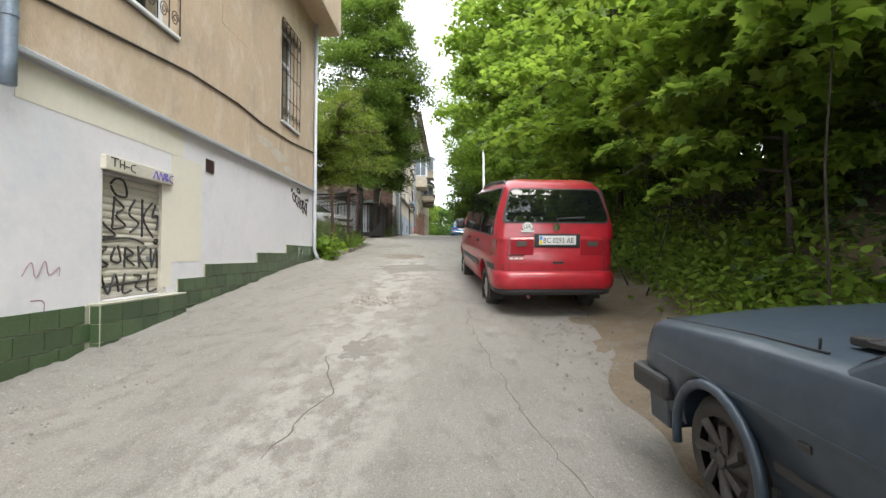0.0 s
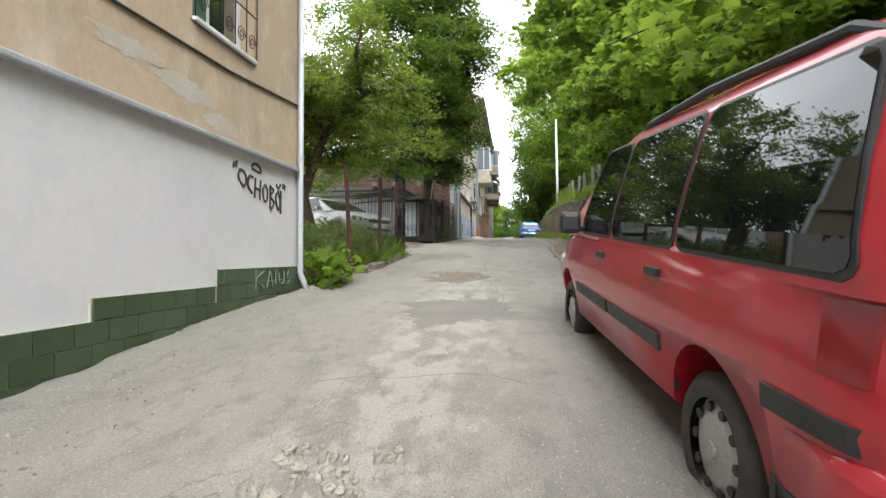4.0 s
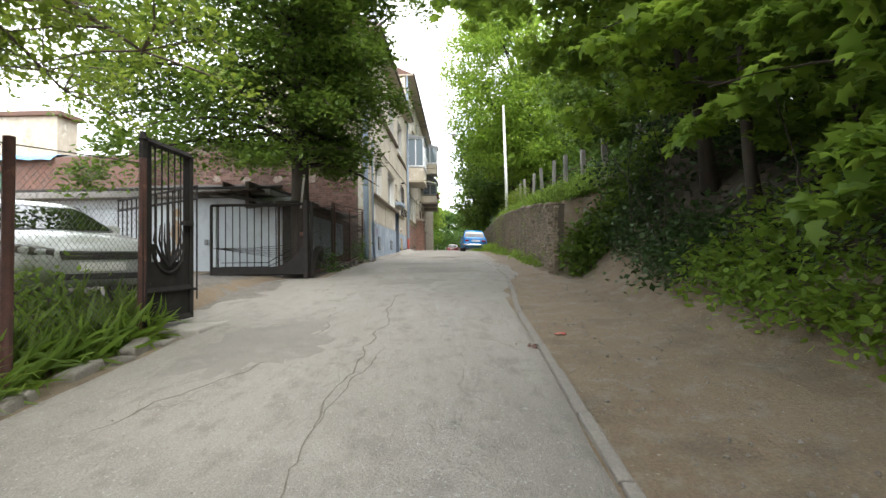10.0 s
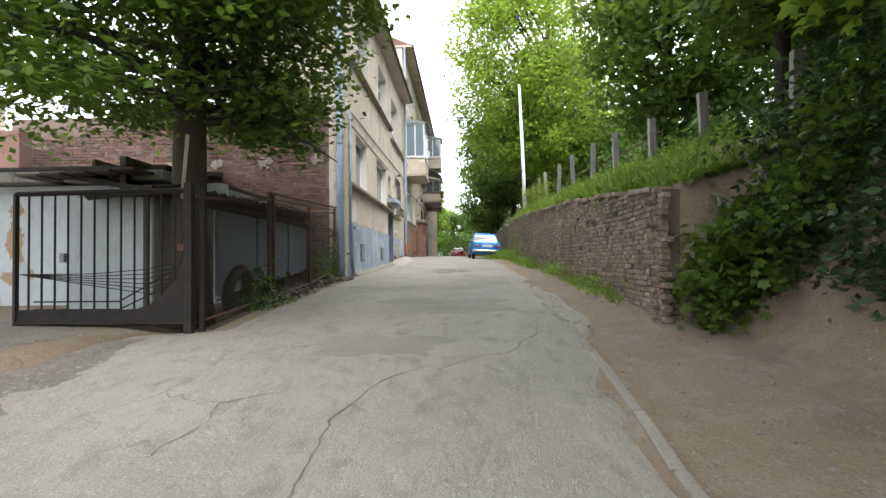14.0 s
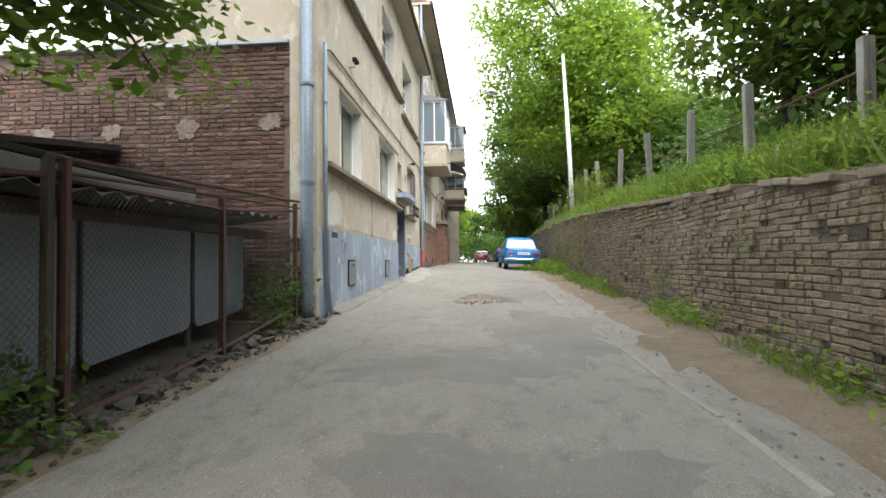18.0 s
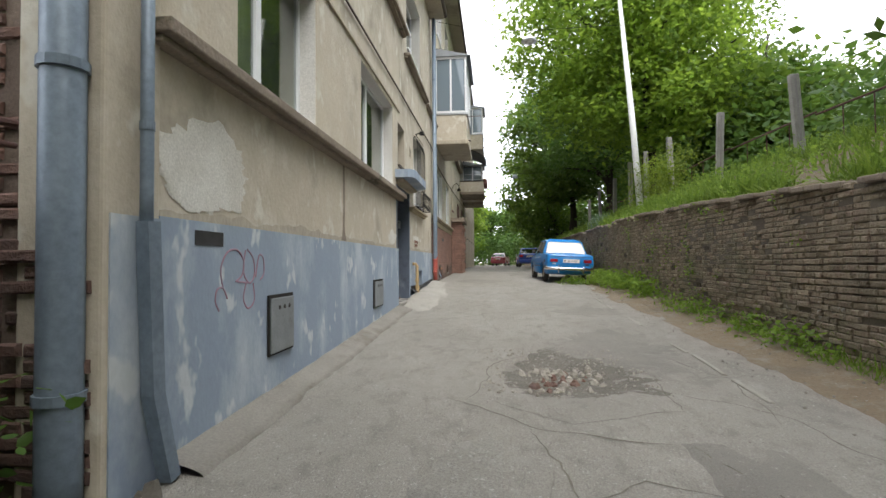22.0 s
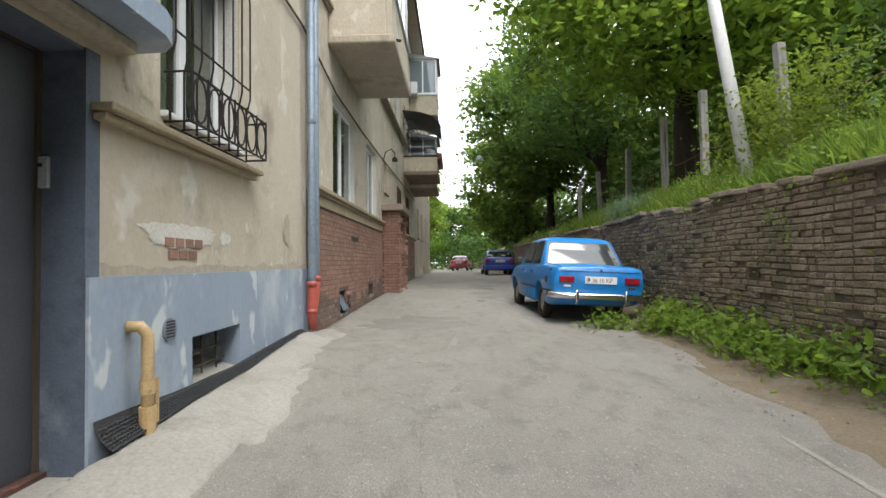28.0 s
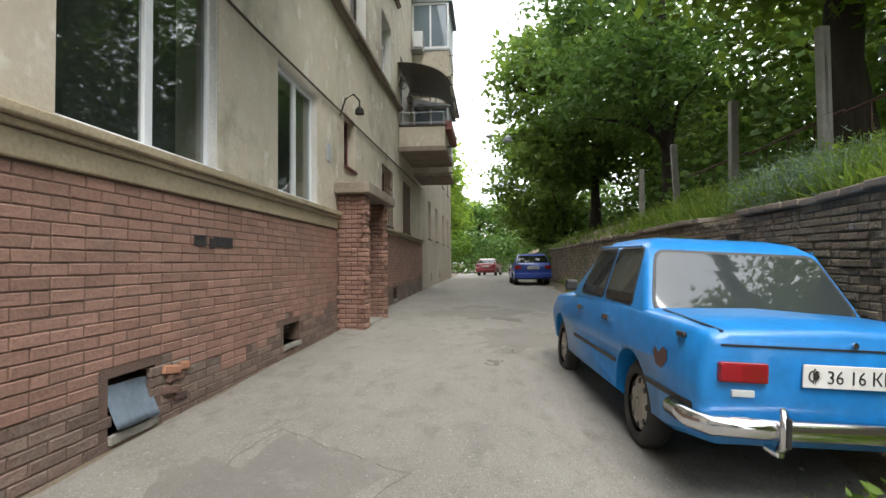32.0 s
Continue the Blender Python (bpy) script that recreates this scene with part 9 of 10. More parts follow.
M_PLATE = mat("white_number_plate", (0.72, 0.72, 0.7), (0.66, 0.66, 0.64), 9, rough=0.5, bump=0)
M_PLATEY = mat("yellow_plate_band", (0.75, 0.6, 0.05), rough=0.5, bump=0)
M_PLATEB = mat("blue_plate_band", (0.06, 0.25, 0.6), rough=0.5, bump=0)
M_REDBAND = mat("dark_red_lamp_band", (0.3, 0.01, 0.02), (0.26, 0.01, 0.02), 4, rough=0.25, bump=0, coat=0.5)
P_RED = mat("red_car_paint", (0.38, 0.008, 0.02), (0.35, 0.008, 0.02), 0.8, rough=0.4, bump=0.02, bscale=8, coat=0.7, third=(0.32, 0.012, 0.028))
P_BLUE = mat("bright_blue_car_paint", (0.006, 0.2, 0.55), (0.007, 0.18, 0.5), 0.9, rough=0.42, bump=0.03, bscale=9, coat=0.4, spots=(0.02, 0.21, 0.5), spot_scale=3, spot_at=0.68)
P_DARK = mat("dull_dark_blue_paint", (0.018, 0.032, 0.05), (0.024, 0.04, 0.06), 1.2, rough=0.5, bump=0.05, bscale=12, coat=0.25, third=(0.03, 0.045, 0.062))
P_SILVER = mat("silver_car_paint", (0.4, 0.42, 0.4), (0.36, 0.375, 0.355), 1, rough=0.35, metal=0.1, bump=0, coat=0.8)
P_NAVY = mat("deep_blue_car_paint", (0.015, 0.05, 0.3), (0.014, 0.045, 0.27), 1, rough=0.35, bump=0, coat=0.8)
P_WINE = mat("wine_red_paint", (0.22, 0.02, 0.035), (0.2, 0.02, 0.03), 1, rough=0.35, bump=0, coat=0.8)


def car(label, at, stations, gh, paint, wheels, radius, tyre_w=0.19, hub="cover", glass=None, side_windows=(), rear=(0.12, 0.88), front=True, drop=0.0, group="parked cars", round_=0.07, seam=0.072):
    """A car: a lofted body with wheel arches cut out, a glazed cabin, and wheels. Forward is +y, the tail's middle is the origin."""
    glass = glass or M_GLASS_D
    c = tagged(thing("car", label, "car", at, group))

    def section(st):
        y, zb, zm, zs, zd, wb, wm, ws = st
        return [(0, zb), (wb * 0.9, zb), (wb, zb + 0.05), (wm, zm), (wm - 0.004, zm + 0.06), (ws, zs - 0.035), (ws - 0.025, zs), (ws - 0.1, zs + (zd - zs) * 0.45), (0, zd)]
    bm = bmesh.new()
    rings = []
    for st in stations:
        h = section(st)
        ring = [(x, z) for x, z in h] + [(-x, z) for x, z in h[-2:0:-1]]
        rings.append([bm.verts.new((x, st[0], z)) for x, z in ring])
    n = len(rings[0])
    for a, b in zip(rings, rings[1:]):
        for k in range(n):
            bm.faces.new((a[k], a[(k + 1) % n], b[(k + 1) % n], b[k]))
    bm.faces.new(rings[0][::-1]), bm.faces.new(rings[-1])
    me = bm_mesh("body", bm, paint, True)
    tmp = bpy.data.objects.new("body", me)
    scene.collection.objects.link(tmp)
    cut = bmesh.new()
    for wy, track in wheels:
        for s in (-1, 1):
            add_cyl(cut, (s * (track + 0.25), wy, radius * 1.02 - drop * 0.6), (1, 0, 0), radius * 1.22, 0.9, 28)
    cutter = bpy.data.objects.new("cutter", bm_mesh("cutter", cut, M_BLACKPL))
    scene.collection.objects.link(cutter)
    mod = tmp.modifiers.new("cut", "BOOLEAN")
    mod.operation, mod.object, mod.solver = "DIFFERENCE", cutter, "EXACT"
    bpy.context.view_layer.update()
    cutm = bpy.data.meshes.new_from_object(tmp.evaluated_get(bpy.context.evaluated_depsgraph_get()))
    bpy.data.objects.remove(tmp)
    bpy.data.objects.remove(cutter)
    body = part("body", cutm, paint, c)

    def surf(y, z):
        i = max(k for k in range(len(stations) - 1) if stations[k][0] <= y + 1e-6 or k == 0)
        a, b = stations[i], stations[i + 1]
        t = min(max((y - a[0]) / (b[0] - a[0]), 0), 1)
        h = section([p + (q - p) * t for p, q in zip(a, b)])[2:7]
        return float(np.interp(z, [p[1] for p in h], [p[0] for p in h]))
    # cabin: rows of (height, rear y, front y, half width)
    rings = []
    bm = bmesh.new()
    for z, y0, y1, w in gh:
        r = round_
        pts = []
        for cx, cy, a0 in ((w - r, y0 + r, -90), (w - r, y1 - r, 0), (-w + r, y1 - r, 90), (-w + r, y0 + r, 180)):
            for k in range(4):
                a = radians(a0 + 30 * k)
                pts.append((cx + r * math.cos(a), cy + r * math.sin(a), z))
        rings.append([bm.verts.new(p) for p in pts])
    m = len(rings[0])
    for a, b in zip(rings, rings[1:]):
        for k in range(m):
            bm.faces.new((a[k], a[(k + 1) % m], b[(k + 1) % m], b[k]))
    bm.faces.new(rings[-1])
    part("cabin", bm, paint, c, smooth=True)

    def cab(z):
        return [float(np.interp(z, [g[0] for g in gh], [g[j] for g in gh])) for j in (1, 2, 3)]

    def skin(rows, off, name, m):
        """A curved pane: rows of (left point, right point) from below to above, lifted off the cabin."""
        vs, fs = [], []
        for a, b in rows:
            vs += [a, b]
        for k in range(len(rows) - 1):
            fs.append((2 * k, 2 * k + 1, 2 * k + 3, 2 * k + 2))
        me = mesh_of(name, vs, fs, m, True)
        nr = Vector()
        for p in me.polygons:
            nr += p.normal
        nr.normalize()
        k = len(vs)
        rim = [2 * i for i in range(len(rows))] + [2 * i + 1 for i in range(len(rows))][::-1]
        out = [Vector(v) + nr * off for v in vs] + [Vector(v) - nr * 0.02 for v in vs]
        fs = fs + [(rim[i], rim[i] + k, rim[(i + 1) % k] + k, rim[(i + 1) % k]) for i in range(k)]
        return part(name, mesh_of(name, out, fs, m), m, c)
    z0, z1 = gh[0][0] + 0.05, gh[-3][0] - 0.0
    TS = (0.0, 0.03, 0.08, 0.16, 0.3, 0.5, 0.7, 0.84, 0.92, 0.97, 1.0)

    def corner(t, high, r=0.06):
        """How far a pane's edge is drawn in at its rounded corners."""
        e = min(t, 1 - t) * high
        return r - math.sqrt(r * r - (r - e) ** 2) if e < r else 0.0
    for s in (1, -1):
        for (a0, a1, b0, b1) in side_windows:
            for pad, off, name, m in ((0.02, 0.005, "window_seal", M_BLACKPL), (0.0, 0.009, "side_window", glass)):
                rows = []
                for t in TS:
                    e = corner(t, z1 - z0)
                    z = z0 - pad + (z1 - z0 + 2 * pad) * t
                    x = s * cab(z)[2]
                    rows.append(((x, a0 - pad + (b0 - a0) * t + e, z), (x, a1 + pad + (b1 - a1) * t - e, z)))
                if s < 0:
                    rows = [(q, p) for p, q in rows]
                skin(rows, off, name, m)
    for j, span in ((0, rear), (1, (0.1, 0.9) if front else None)):
        if span is None:
            continue
        H = gh[-3][0] - gh[0][0]
        for pad, off, name, m in ((0.02, 0.005, "window_seal", M_BLACKPL), (0.0, 0.01, "windscreen" if j else "rear_window", glass)):
            rows = []
            for t in TS:
                z = gh[0][0] + H * (span[0] + (span[1] - span[0]) * t) + pad * (2 * t - 1)
                q = cab(z)
                w = q[2] - seam + pad - corner(t, H * (span[1] - span[0]))
                rows.append(((-w, q[j], z), (w, q[j], z)) if not j else ((w, q[j], z), (-w, q[j], z)))
            skin(rows, off, name, m)
    # wheels
    for wy, track in wheels:
        for s in (-1, 1):
            w = part("wheel", bm_mesh("wheel", box(-0.04, 0.04, -0.04, 0.04, -0.04, 0.04, 0.01), M_BLACKPL), None, c)
            w.matrix_basis = pose(s * track, wy, radius - drop, 0, 0, 0 if s > 0 else 180)
            prof = [(-tyre_w / 2, 0.66), (-tyre_w / 2, 0.9), (-tyre_w / 2 + 0.03, 1.0), (tyre_w / 2 - 0.03, 1.0), (tyre_w / 2, 0.9), (tyre_w / 2 + 0.004, 0.8), (tyre_w / 2 - 0.005, 0.66)]
            seg = 32
            vs = [(x, r * radius * math.cos(2 * math.pi * k / seg), r * radius * math.sin(2 * math.pi * k / seg)) for k in range(seg) for x, r in prof]
            q = len(prof)
            part("tyre", mesh_of("tyre", vs, [(k * q + i, k * q + i + 1, ((k + 1) % seg) * q + i + 1, ((k + 1) % seg) * q + i) for k in range(seg) for i in range(q - 1)], M_TYRE, True), None, w)
            rm = M_RIM if hub == "cover" else M_RIM_D if hub == "alloy" else M_RIM_OLD
            bm = bmesh.new()
            add_tube(bm, [(-0.05, 0, 0), (tyre_w / 2 - 0.05, 0, 0), (tyre_w / 2 - 0.02, 0, 0), (tyre_w / 2 - 0.005, 0, 0)], [radius * 0.67, radius * 0.67, radius * (0.45 if hub != "old" else 0.55), radius * 0.16], 32)
            part("rim", bm, rm, w, smooth=False)
            k2 = {"cover": 10, "alloy": 7, "old": 8}[hub]
            for k in range(k2):
                a = 2 * math.pi * k / k2
                rr = radius * (0.54 if hub != "old" else 0.5)
                bm = bmesh.new()
                if hub == "alloy":
                    b2 = a + 0.45
                    add_tube(bm, [(tyre_w / 2 - 0.01, radius * .18 * math.cos(a), radius * .18 * math.sin(a)), (tyre_w / 2, radius * .64 * math.cos(b2), radius * .64 * math.sin(b2))], [0.02, 0.03], 5)
                    part("spoke", bm, M_RIM_D, w)
                else:
                    add_cyl(bm, (tyre_w / 2 - 0.022, rr * math.cos(a), rr * math.sin(a)), (1, 0, 0), radius * 0.07, 0.02, 8)
                    part("rim_hole", bm, M_BLACKPL, w)
            bm = bmesh.new()
            add_cyl(bm, (tyre_w / 2, 0, 0), (1, 0, 0), radius * 0.13, 0.016, 14)
            part("hub_cap", bm, rm, w)

    def strip(y0, y1, z0, z1, name, m, off=0.008, both=True, zz=None):
        for s in ((1, -1) if both else (-1,)):
            k = max(2, int((y1 - y0) / 0.15))
            vs = []
            for i in range(k + 1):
                y = y0 + (y1 - y0) * i / k
                for z in (z0, z1):
                    vs += [(s * (surf(y, z) + off), y, z), (s * (surf(y, z) - 0.02), y, z)]
            fs = []
            for i in range(k):
                a = 4 * i
                fs += [(a, a + 4, a + 6, a + 2), (a, a + 1, a + 5, a + 4), (a + 2, a + 6, a + 7, a + 3)]
            fs += [(0, 2, 3, 1), (4 * k, 4 * k + 1, 4 * k + 3, 4 * k + 2)]
            part(name, mesh_of(name, vs, fs, m), m, c)
    return c, surf, strip, cab


M_RIM_OLD = mat("dirty_steel_wheel", (0.4, 0.37, 0.32), (0.28, 0.25, 0.21), 6, rough=0.7, bump=0.2, spots=(0.12, 0.07, 0.045), spot_scale=12)


def stand(x, y, yaw, wheelbase, rear_wheel, lift=0.0, roll=0.0):
    """The pose of a car on the slope, by the ground under its wheels."""
    f = (-math.sin(radians(yaw)), math.cos(radians(yaw)))
    za = drape(x + f[0] * rear_wheel, y + f[1] * rear_wheel)
    zb = drape(x + f[0] * (rear_wheel + wheelbase), y + f[1] * (rear_wheel + wheelbase))
    pitch = math.degrees(math.atan2(zb - za, wheelbase))
    return pose(x, y, za - rear_wheel * (zb - za) / wheelbase + lift, pitch, roll, yaw)


def plate(parent, m, text, w=0.52, h=0.112, eu=True, scale=1.0):
    p = part("number_plate", box(-w / 2, w / 2, -0.006, 0.004, -h / 2, h / 2, 0.003), M_PLATE, parent, "white number plate with black characters")
    p.matrix_basis = m
    if eu:
        part("band", box(-w / 2 + 0.006, -w / 2 + 0.045, -0.0085, -0.006, 0.002, h / 2 - 0.006), M_PLATEB, p)
        part("band", box(-w / 2 + 0.006, -w / 2 + 0.045, -0.0085, -0.006, -h / 2 + 0.006, 0.002), M_PLATEY, p)
    words(text, pose(-w / 2 + (0.055 if eu else 0.02), -0.0075, -0.034 * scale, 90, 0, 0), 0.095 * scale, M_SPRAY, p, "lettering", 0.001, 0.93 if eu else 0.98)
    return p


# red van
V = [(0.0, 0.42, 0.62, 0.98, 1.0, 0.66, 0.71, 0.69), (0.025, 0.38, 0.62, 0.99, 1.01, 0.72, 0.775, 0.75), (0.07, 0.33, 0.62, 1.0, 1.03, 0.77, 0.825, 0.795), (0.14, 0.29, 0.62, 1.02, 1.05, 0.81, 0.865, 0.83), (0.25, 0.26, 0.62, 1.03, 1.06, 0.835, 0.89, 0.86), (0.5, 0.24, 0.62, 1.03, 1.06, 0.85, 0.905, 0.885), (2.0, 0.24, 0.62, 1.0, 1.04, 0.86, 0.905, 0.89), (3.5, 0.24, 0.6, 0.98, 1.06, 0.86, 0.905, 0.88),
     (4.0, 0.25, 0.58, 0.92, 1.0, 0.84, 0.89, 0.84), (4.4, 0.27, 0.55, 0.8, 0.86, 0.78, 0.84, 0.76), (4.58, 0.3, 0.5, 0.68, 0.72, 0.66, 0.72, 0.64), (4.63, 0.4, 0.5, 0.58, 0.6, 0.5, 0.55, 0.5)]
G = [(0.97, 0.03, 3.95, 0.885), (1.12, 0.05, 3.62, 0.875), (1.3, 0.09, 3.3, 0.83), (1.5, 0.16, 2.95, 0.77), (1.62, 0.22, 2.72, 0.73), (1.7, 0.3, 2.5, 0.67), (1.75, 0.42, 2.3, 0.57)]
vpose = pose(1.545, 7.45, 0.555, 5.1, -0.4, 4.95) @ Matrix.Diagonal((1.02, 1.14, 1.135, 1))
van, vs_, vstrip, vcab = car("red minivan with dark rear windows and black side strips", vpose, V, G, P_RED, ((0.93, 0.76), (3.77, 0.76)), 0.31, 0.2, "cover", M_GLASS_D, ((0.19, 1.25, 0.3, 1.22), (1.31, 2.3, 1.28, 2.24), (2.36, 3.2, 2.3, 2.86)), (0.34, 0.97), True, 0.085, round_=0.15, seam=0.1)
vstrip(0.02, 0.52, 0.57, 0.645, "bumper_strip", M_BLACKPL, 0.014)
vstrip(0.0, 0.3, 0.75, 0.955, "tail_light", M_REDLENS, 0.008)
for s in (-1, 1):
    part("headlight", tube([(s * (vs_(y, z) - 0.035), y, z) for y, z in ((4.04, 0.72), (4.18, 0.7), (4.32, 0.68), (4.46, 0.665))], [0.03, 0.075, 0.08, 0.06], 10), M_CLEARLENS, van, smooth=True)
vstrip(1.4, 2.3, 0.5, 0.58, "side_strip", M_BLACKPL, 0.018)
vstrip(2.36, 3.3, 0.5, 0.58, "side_strip", M_BLACKPL, 0.018)
for y in (1.28, 2.33, 3.36):
    vstrip(y, y + 0.012, 0.34, 0.98, "door_gap", M_BLACKPL, 0.001)
for y in (1.42, 2.45):
    vstrip(y, y + 0.17, 0.86, 0.9, "door_handle", M_BLACKPL, 0.03)


def wrap_bumper(half, tail, ahead, r, levels):
    """A bumper that wraps round the tail: levels of (height, inset) from below to above."""
    bm = bmesh.new()
    rows = []
    for z, e in levels:
        pts = [(-half + e, ahead, z)]
        for c, a0 in ((-half + r, 180), (half - r, 270)):
            pts += [(c + (r - e) * math.cos(radians(a0 + 15 * k)), tail + r + (r - e) * math.sin(radians(a0 + 15 * k)), z) for k in range(7)]
        rows.append([bm.verts.new(p) for p in pts + [(half - e, ahead, z)]])
    for a, b in zip(rows, rows[1:]):
        for k in range(len(a)):
            bm.faces.new((a[k], a[(k + 1) % len(a)], b[(k + 1) % len(a)], b[k]))
    bm.faces.new(rows[0][::-1]), bm.faces.new(rows[-1])
    return bm


part("rear_bumper", wrap_bumper(0.9, -0.085, 0.42, 0.27, ((0.335, 0.03), (0.36, 0.008), (0.42, 0.0), (0.5, 0.0), (0.54, 0.012), (0.565, 0.05), (0.575, 0.1))), P_RED, van, smooth=True)
part("bumper_skirt", wrap_bumper(0.86, -0.05, 0.5, 0.27, ((0.255, 0.05), (0.27, 0.01), (0.335, 0.0), (0.345, 0.03))), M_BLACKPL, van, "unpainted black bumper skirt", True)
for s in (-1, 1):
    part("tailgate_gap", box(s * 0.685 - 0.004, s * 0.685 + 0.004, -0.004, 0.02, 0.575, 1.0), M_BLACKPL, van)
    part("mud_flap", box(s * 0.76 - 0.1, s * 0.76 + 0.1, 0.5, 0.53, 0.12, 0.36), M_BLACKPL, van)
    part("lamp_band", box(s * 0.505 - 0.165, s * 0.505 + 0.165, -0.006, 0.0, 0.77, 0.97, 0.004), M_REDBAND, van)
    part("reversing_lamp", box(s * 0.51 - 0.075, s * 0.51 + 0.075, -0.014, -0.004, 0.88, 0.945, 0.004), M_SMOKE, van)
    part("roof_rail", tube([(s * 0.66, 0.34, 1.65), (s * 0.66, 0.5, 1.72), (s * 0.67, 1.4, 1.745), (s * 0.66, 2.2, 1.72), (s * 0.64, 2.4, 1.66)], 0.022, 8), M_BLACKPL, van)
    mr = part("door_mirror", box(s * 1.0 - 0.09, s * 1.0 + 0.09, 3.1, 3.26, 1.0, 1.18, 0.04), M_BLACKPL, van)
    part("mirror_arm", tube([(s * 0.86, 3.2, 1.03), (s * 0.98, 3.19, 1.06)], 0.025, 8), M_BLACKPL, van)
part("plate_recess", box(-0.33, 0.33, -0.008, 0.0, 0.87, 1.04, 0.01), M_BLACKPL, van)
plate(van, pose(0.0, -0.018, 0.96), "BC 0293 AE", 0.53, 0.115)
part("tailgate_handle", box(-0.06, 0.1, -0.014, 0.0, 0.66, 0.69, 0.006), M_BLACKPL, van)
bm = bmesh.new()
add_cyl(bm, (0, 0.03, 1.125), (0, 1, 0), 0.048, 0.02, 20)
part("badge", bm, M_CHROME, van)
vo = part("oval_sticker", bm_mesh("oval_sticker", tube([(-0.42, 0.04, 1.13), (-0.42, 0.018, 1.13)], 0.055, 24), M_PLATE), M_PLATE, van, "white oval country sticker")
vo.scale = (1.35, 1, 1)
vo.location.x = 0.147
words("UA", pose(-0.485, 0.014, 1.105, 90, 0, 0), 0.08, M_SPRAY, van, "country_letters", 0.001)
part("sticker_strip", box(-0.51, -0.33, 0.012, 0.03, 1.062, 1.085), M_PLATE, van)
for k in range(6):
    part("model_bar", box(-0.68 + k * 0.037, -0.655 + k * 0.037, -0.012, -0.002, 0.755, 0.778), M_CHROME, van)
for k in range(3):
    part("sticker", box(-0.68 + k * 0.07, -0.625 + k * 0.07, -0.008, -0.002, 0.715, 0.735), M_PLATE, van)
part("tailgate_gap", box(-0.7, 0.7, -0.004, 0.0, 0.565, 0.575), M_BLACKPL, van)
part("rear_wiper", tube([(0.02, 0.05, 1.2), (0.0, 0.06, 1.23), (0.42, 0.075, 1.25)], 0.012, 6), M_BLACKPL, van)
part("exhaust", tube([(-0.4, -0.02, 0.24), (-0.4, 0.3, 0.24)], 0.03, 8), M_RUST, van)

# blue old saloon with a flat tyre
L = [(0.0, 0.42, 0.6, 0.86, 0.9, 0.7, 0.76, 0.72), (0.05, 0.34, 0.62, 0.9, 0.94, 0.74, 0.79, 0.75), (0.5, 0.27, 0.62, 0.92, 0.965, 0.765, 0.8, 0.775), (1.2, 0.25, 0.6, 0.93, 0.97, 0.77, 0.805, 0.78), (2.7, 0.25, 0.6, 0.9, 0.95, 0.77, 0.805, 0.775),
     (3.4, 0.26, 0.6, 0.87, 0.92, 0.76, 0.8, 0.76), (3.95, 0.3, 0.6, 0.82, 0.86, 0.73, 0.78, 0.73), (4.03, 0.4, 0.6, 0.76, 0.8, 0.68, 0.74, 0.69)]
G = [(0.9, 0.82, 3.0, 0.765), (1.0, 0.9, 2.85, 0.75), (1.2, 1.06, 2.55, 0.69), (1.33, 1.16, 2.36, 0.65), (1.4, 1.3, 2.2, 0.58), (1.43, 1.45, 2.05, 0.45)]
lpose = pose(1.05, 49.36, 3.255, 0.6, 3.0, 4.2) @ Matrix.Diagonal((1, 1, 1.085, 1))
lada, ls, lstrip, lcab = car("bright blue old saloon with chrome bumper and a rust spot", lpose, L, G, P_BLUE, ((1.02, 0.655), (3.44, 0.67)), 0.29, 0.16, "old", mat("grey_car_glass", (0.035, 0.042, 0.042), (0.03, 0.035, 0.035), 2, rough=0.02, bump=0, coat=0.3, spec=0.7), ((1.12, 1.78, 1.22, 1.75), (1.86, 2.6, 1.83, 2.3)), (0.06, 0.95))
part("chrome_bumper", tube([(-0.8, 0.3, 0.46), (-0.8, 0.06, 0.46), (-0.74, -0.05, 0.46), (-0.4, -0.085, 0.46), (0.4, -0.085, 0.46), (0.74, -0.05, 0.46), (0.8, 0.06, 0.46), (0.8, 0.3, 0.46)], 0.05, 12), M_CHROME, lada, smooth=True)
for s in (-1, 1):
    part("overrider", tube([(s * 0.42, -0.1, 0.36), (s * 0.42, -0.145, 0.42), (s * 0.42, -0.15, 0.5), (s * 0.42, -0.12, 0.57)], [0.02, 0.028, 0.028, 0.016], 10), M_CHROME, lada, smooth=True)
    part("overrider_rubber", box(s * 0.42 - 0.012, s * 0.42 + 0.012, -0.185, -0.165, 0.4, 0.54, 0.006), M_BLACKPL, lada)
    part("overrider_foot", box(s * 0.42 - 0.022, s * 0.42 + 0.022, -0.12, 0.0, 0.335, 0.37, 0.01), M_CHROME, lada)
    tl = part("tail_light", box(s * 0.565 - 0.13, s * 0.565 + 0.13, -0.03, 0.02, 0.66, 0.76, 0.012), M_REDLENS, lada)
    part("indicator", box(s * 0.635 - 0.055, s * 0.635 + 0.055, -0.036, -0.03, 0.67, 0.75, 0.004), M_REDBAND, lada)
    part("reflector", box(s * 0.56 - 0.06, s * 0.56 + 0.06, -0.02, 0.01, 0.59, 0.625, 0.006), M_CLEARLENS if s < 0 else M_RUST, lada)
plate(lada, pose(0.02, -0.018, 0.71), "Ф 36 16 КР", 0.55, 0.112, False, 0.98)
part("boot_gap", tube([(-0.69, 0.72, 0.945), (-0.69, 0.12, 0.92), (-0.66, 0.02, 0.905)], 0.006, 5), M_BLACKPL, lada)
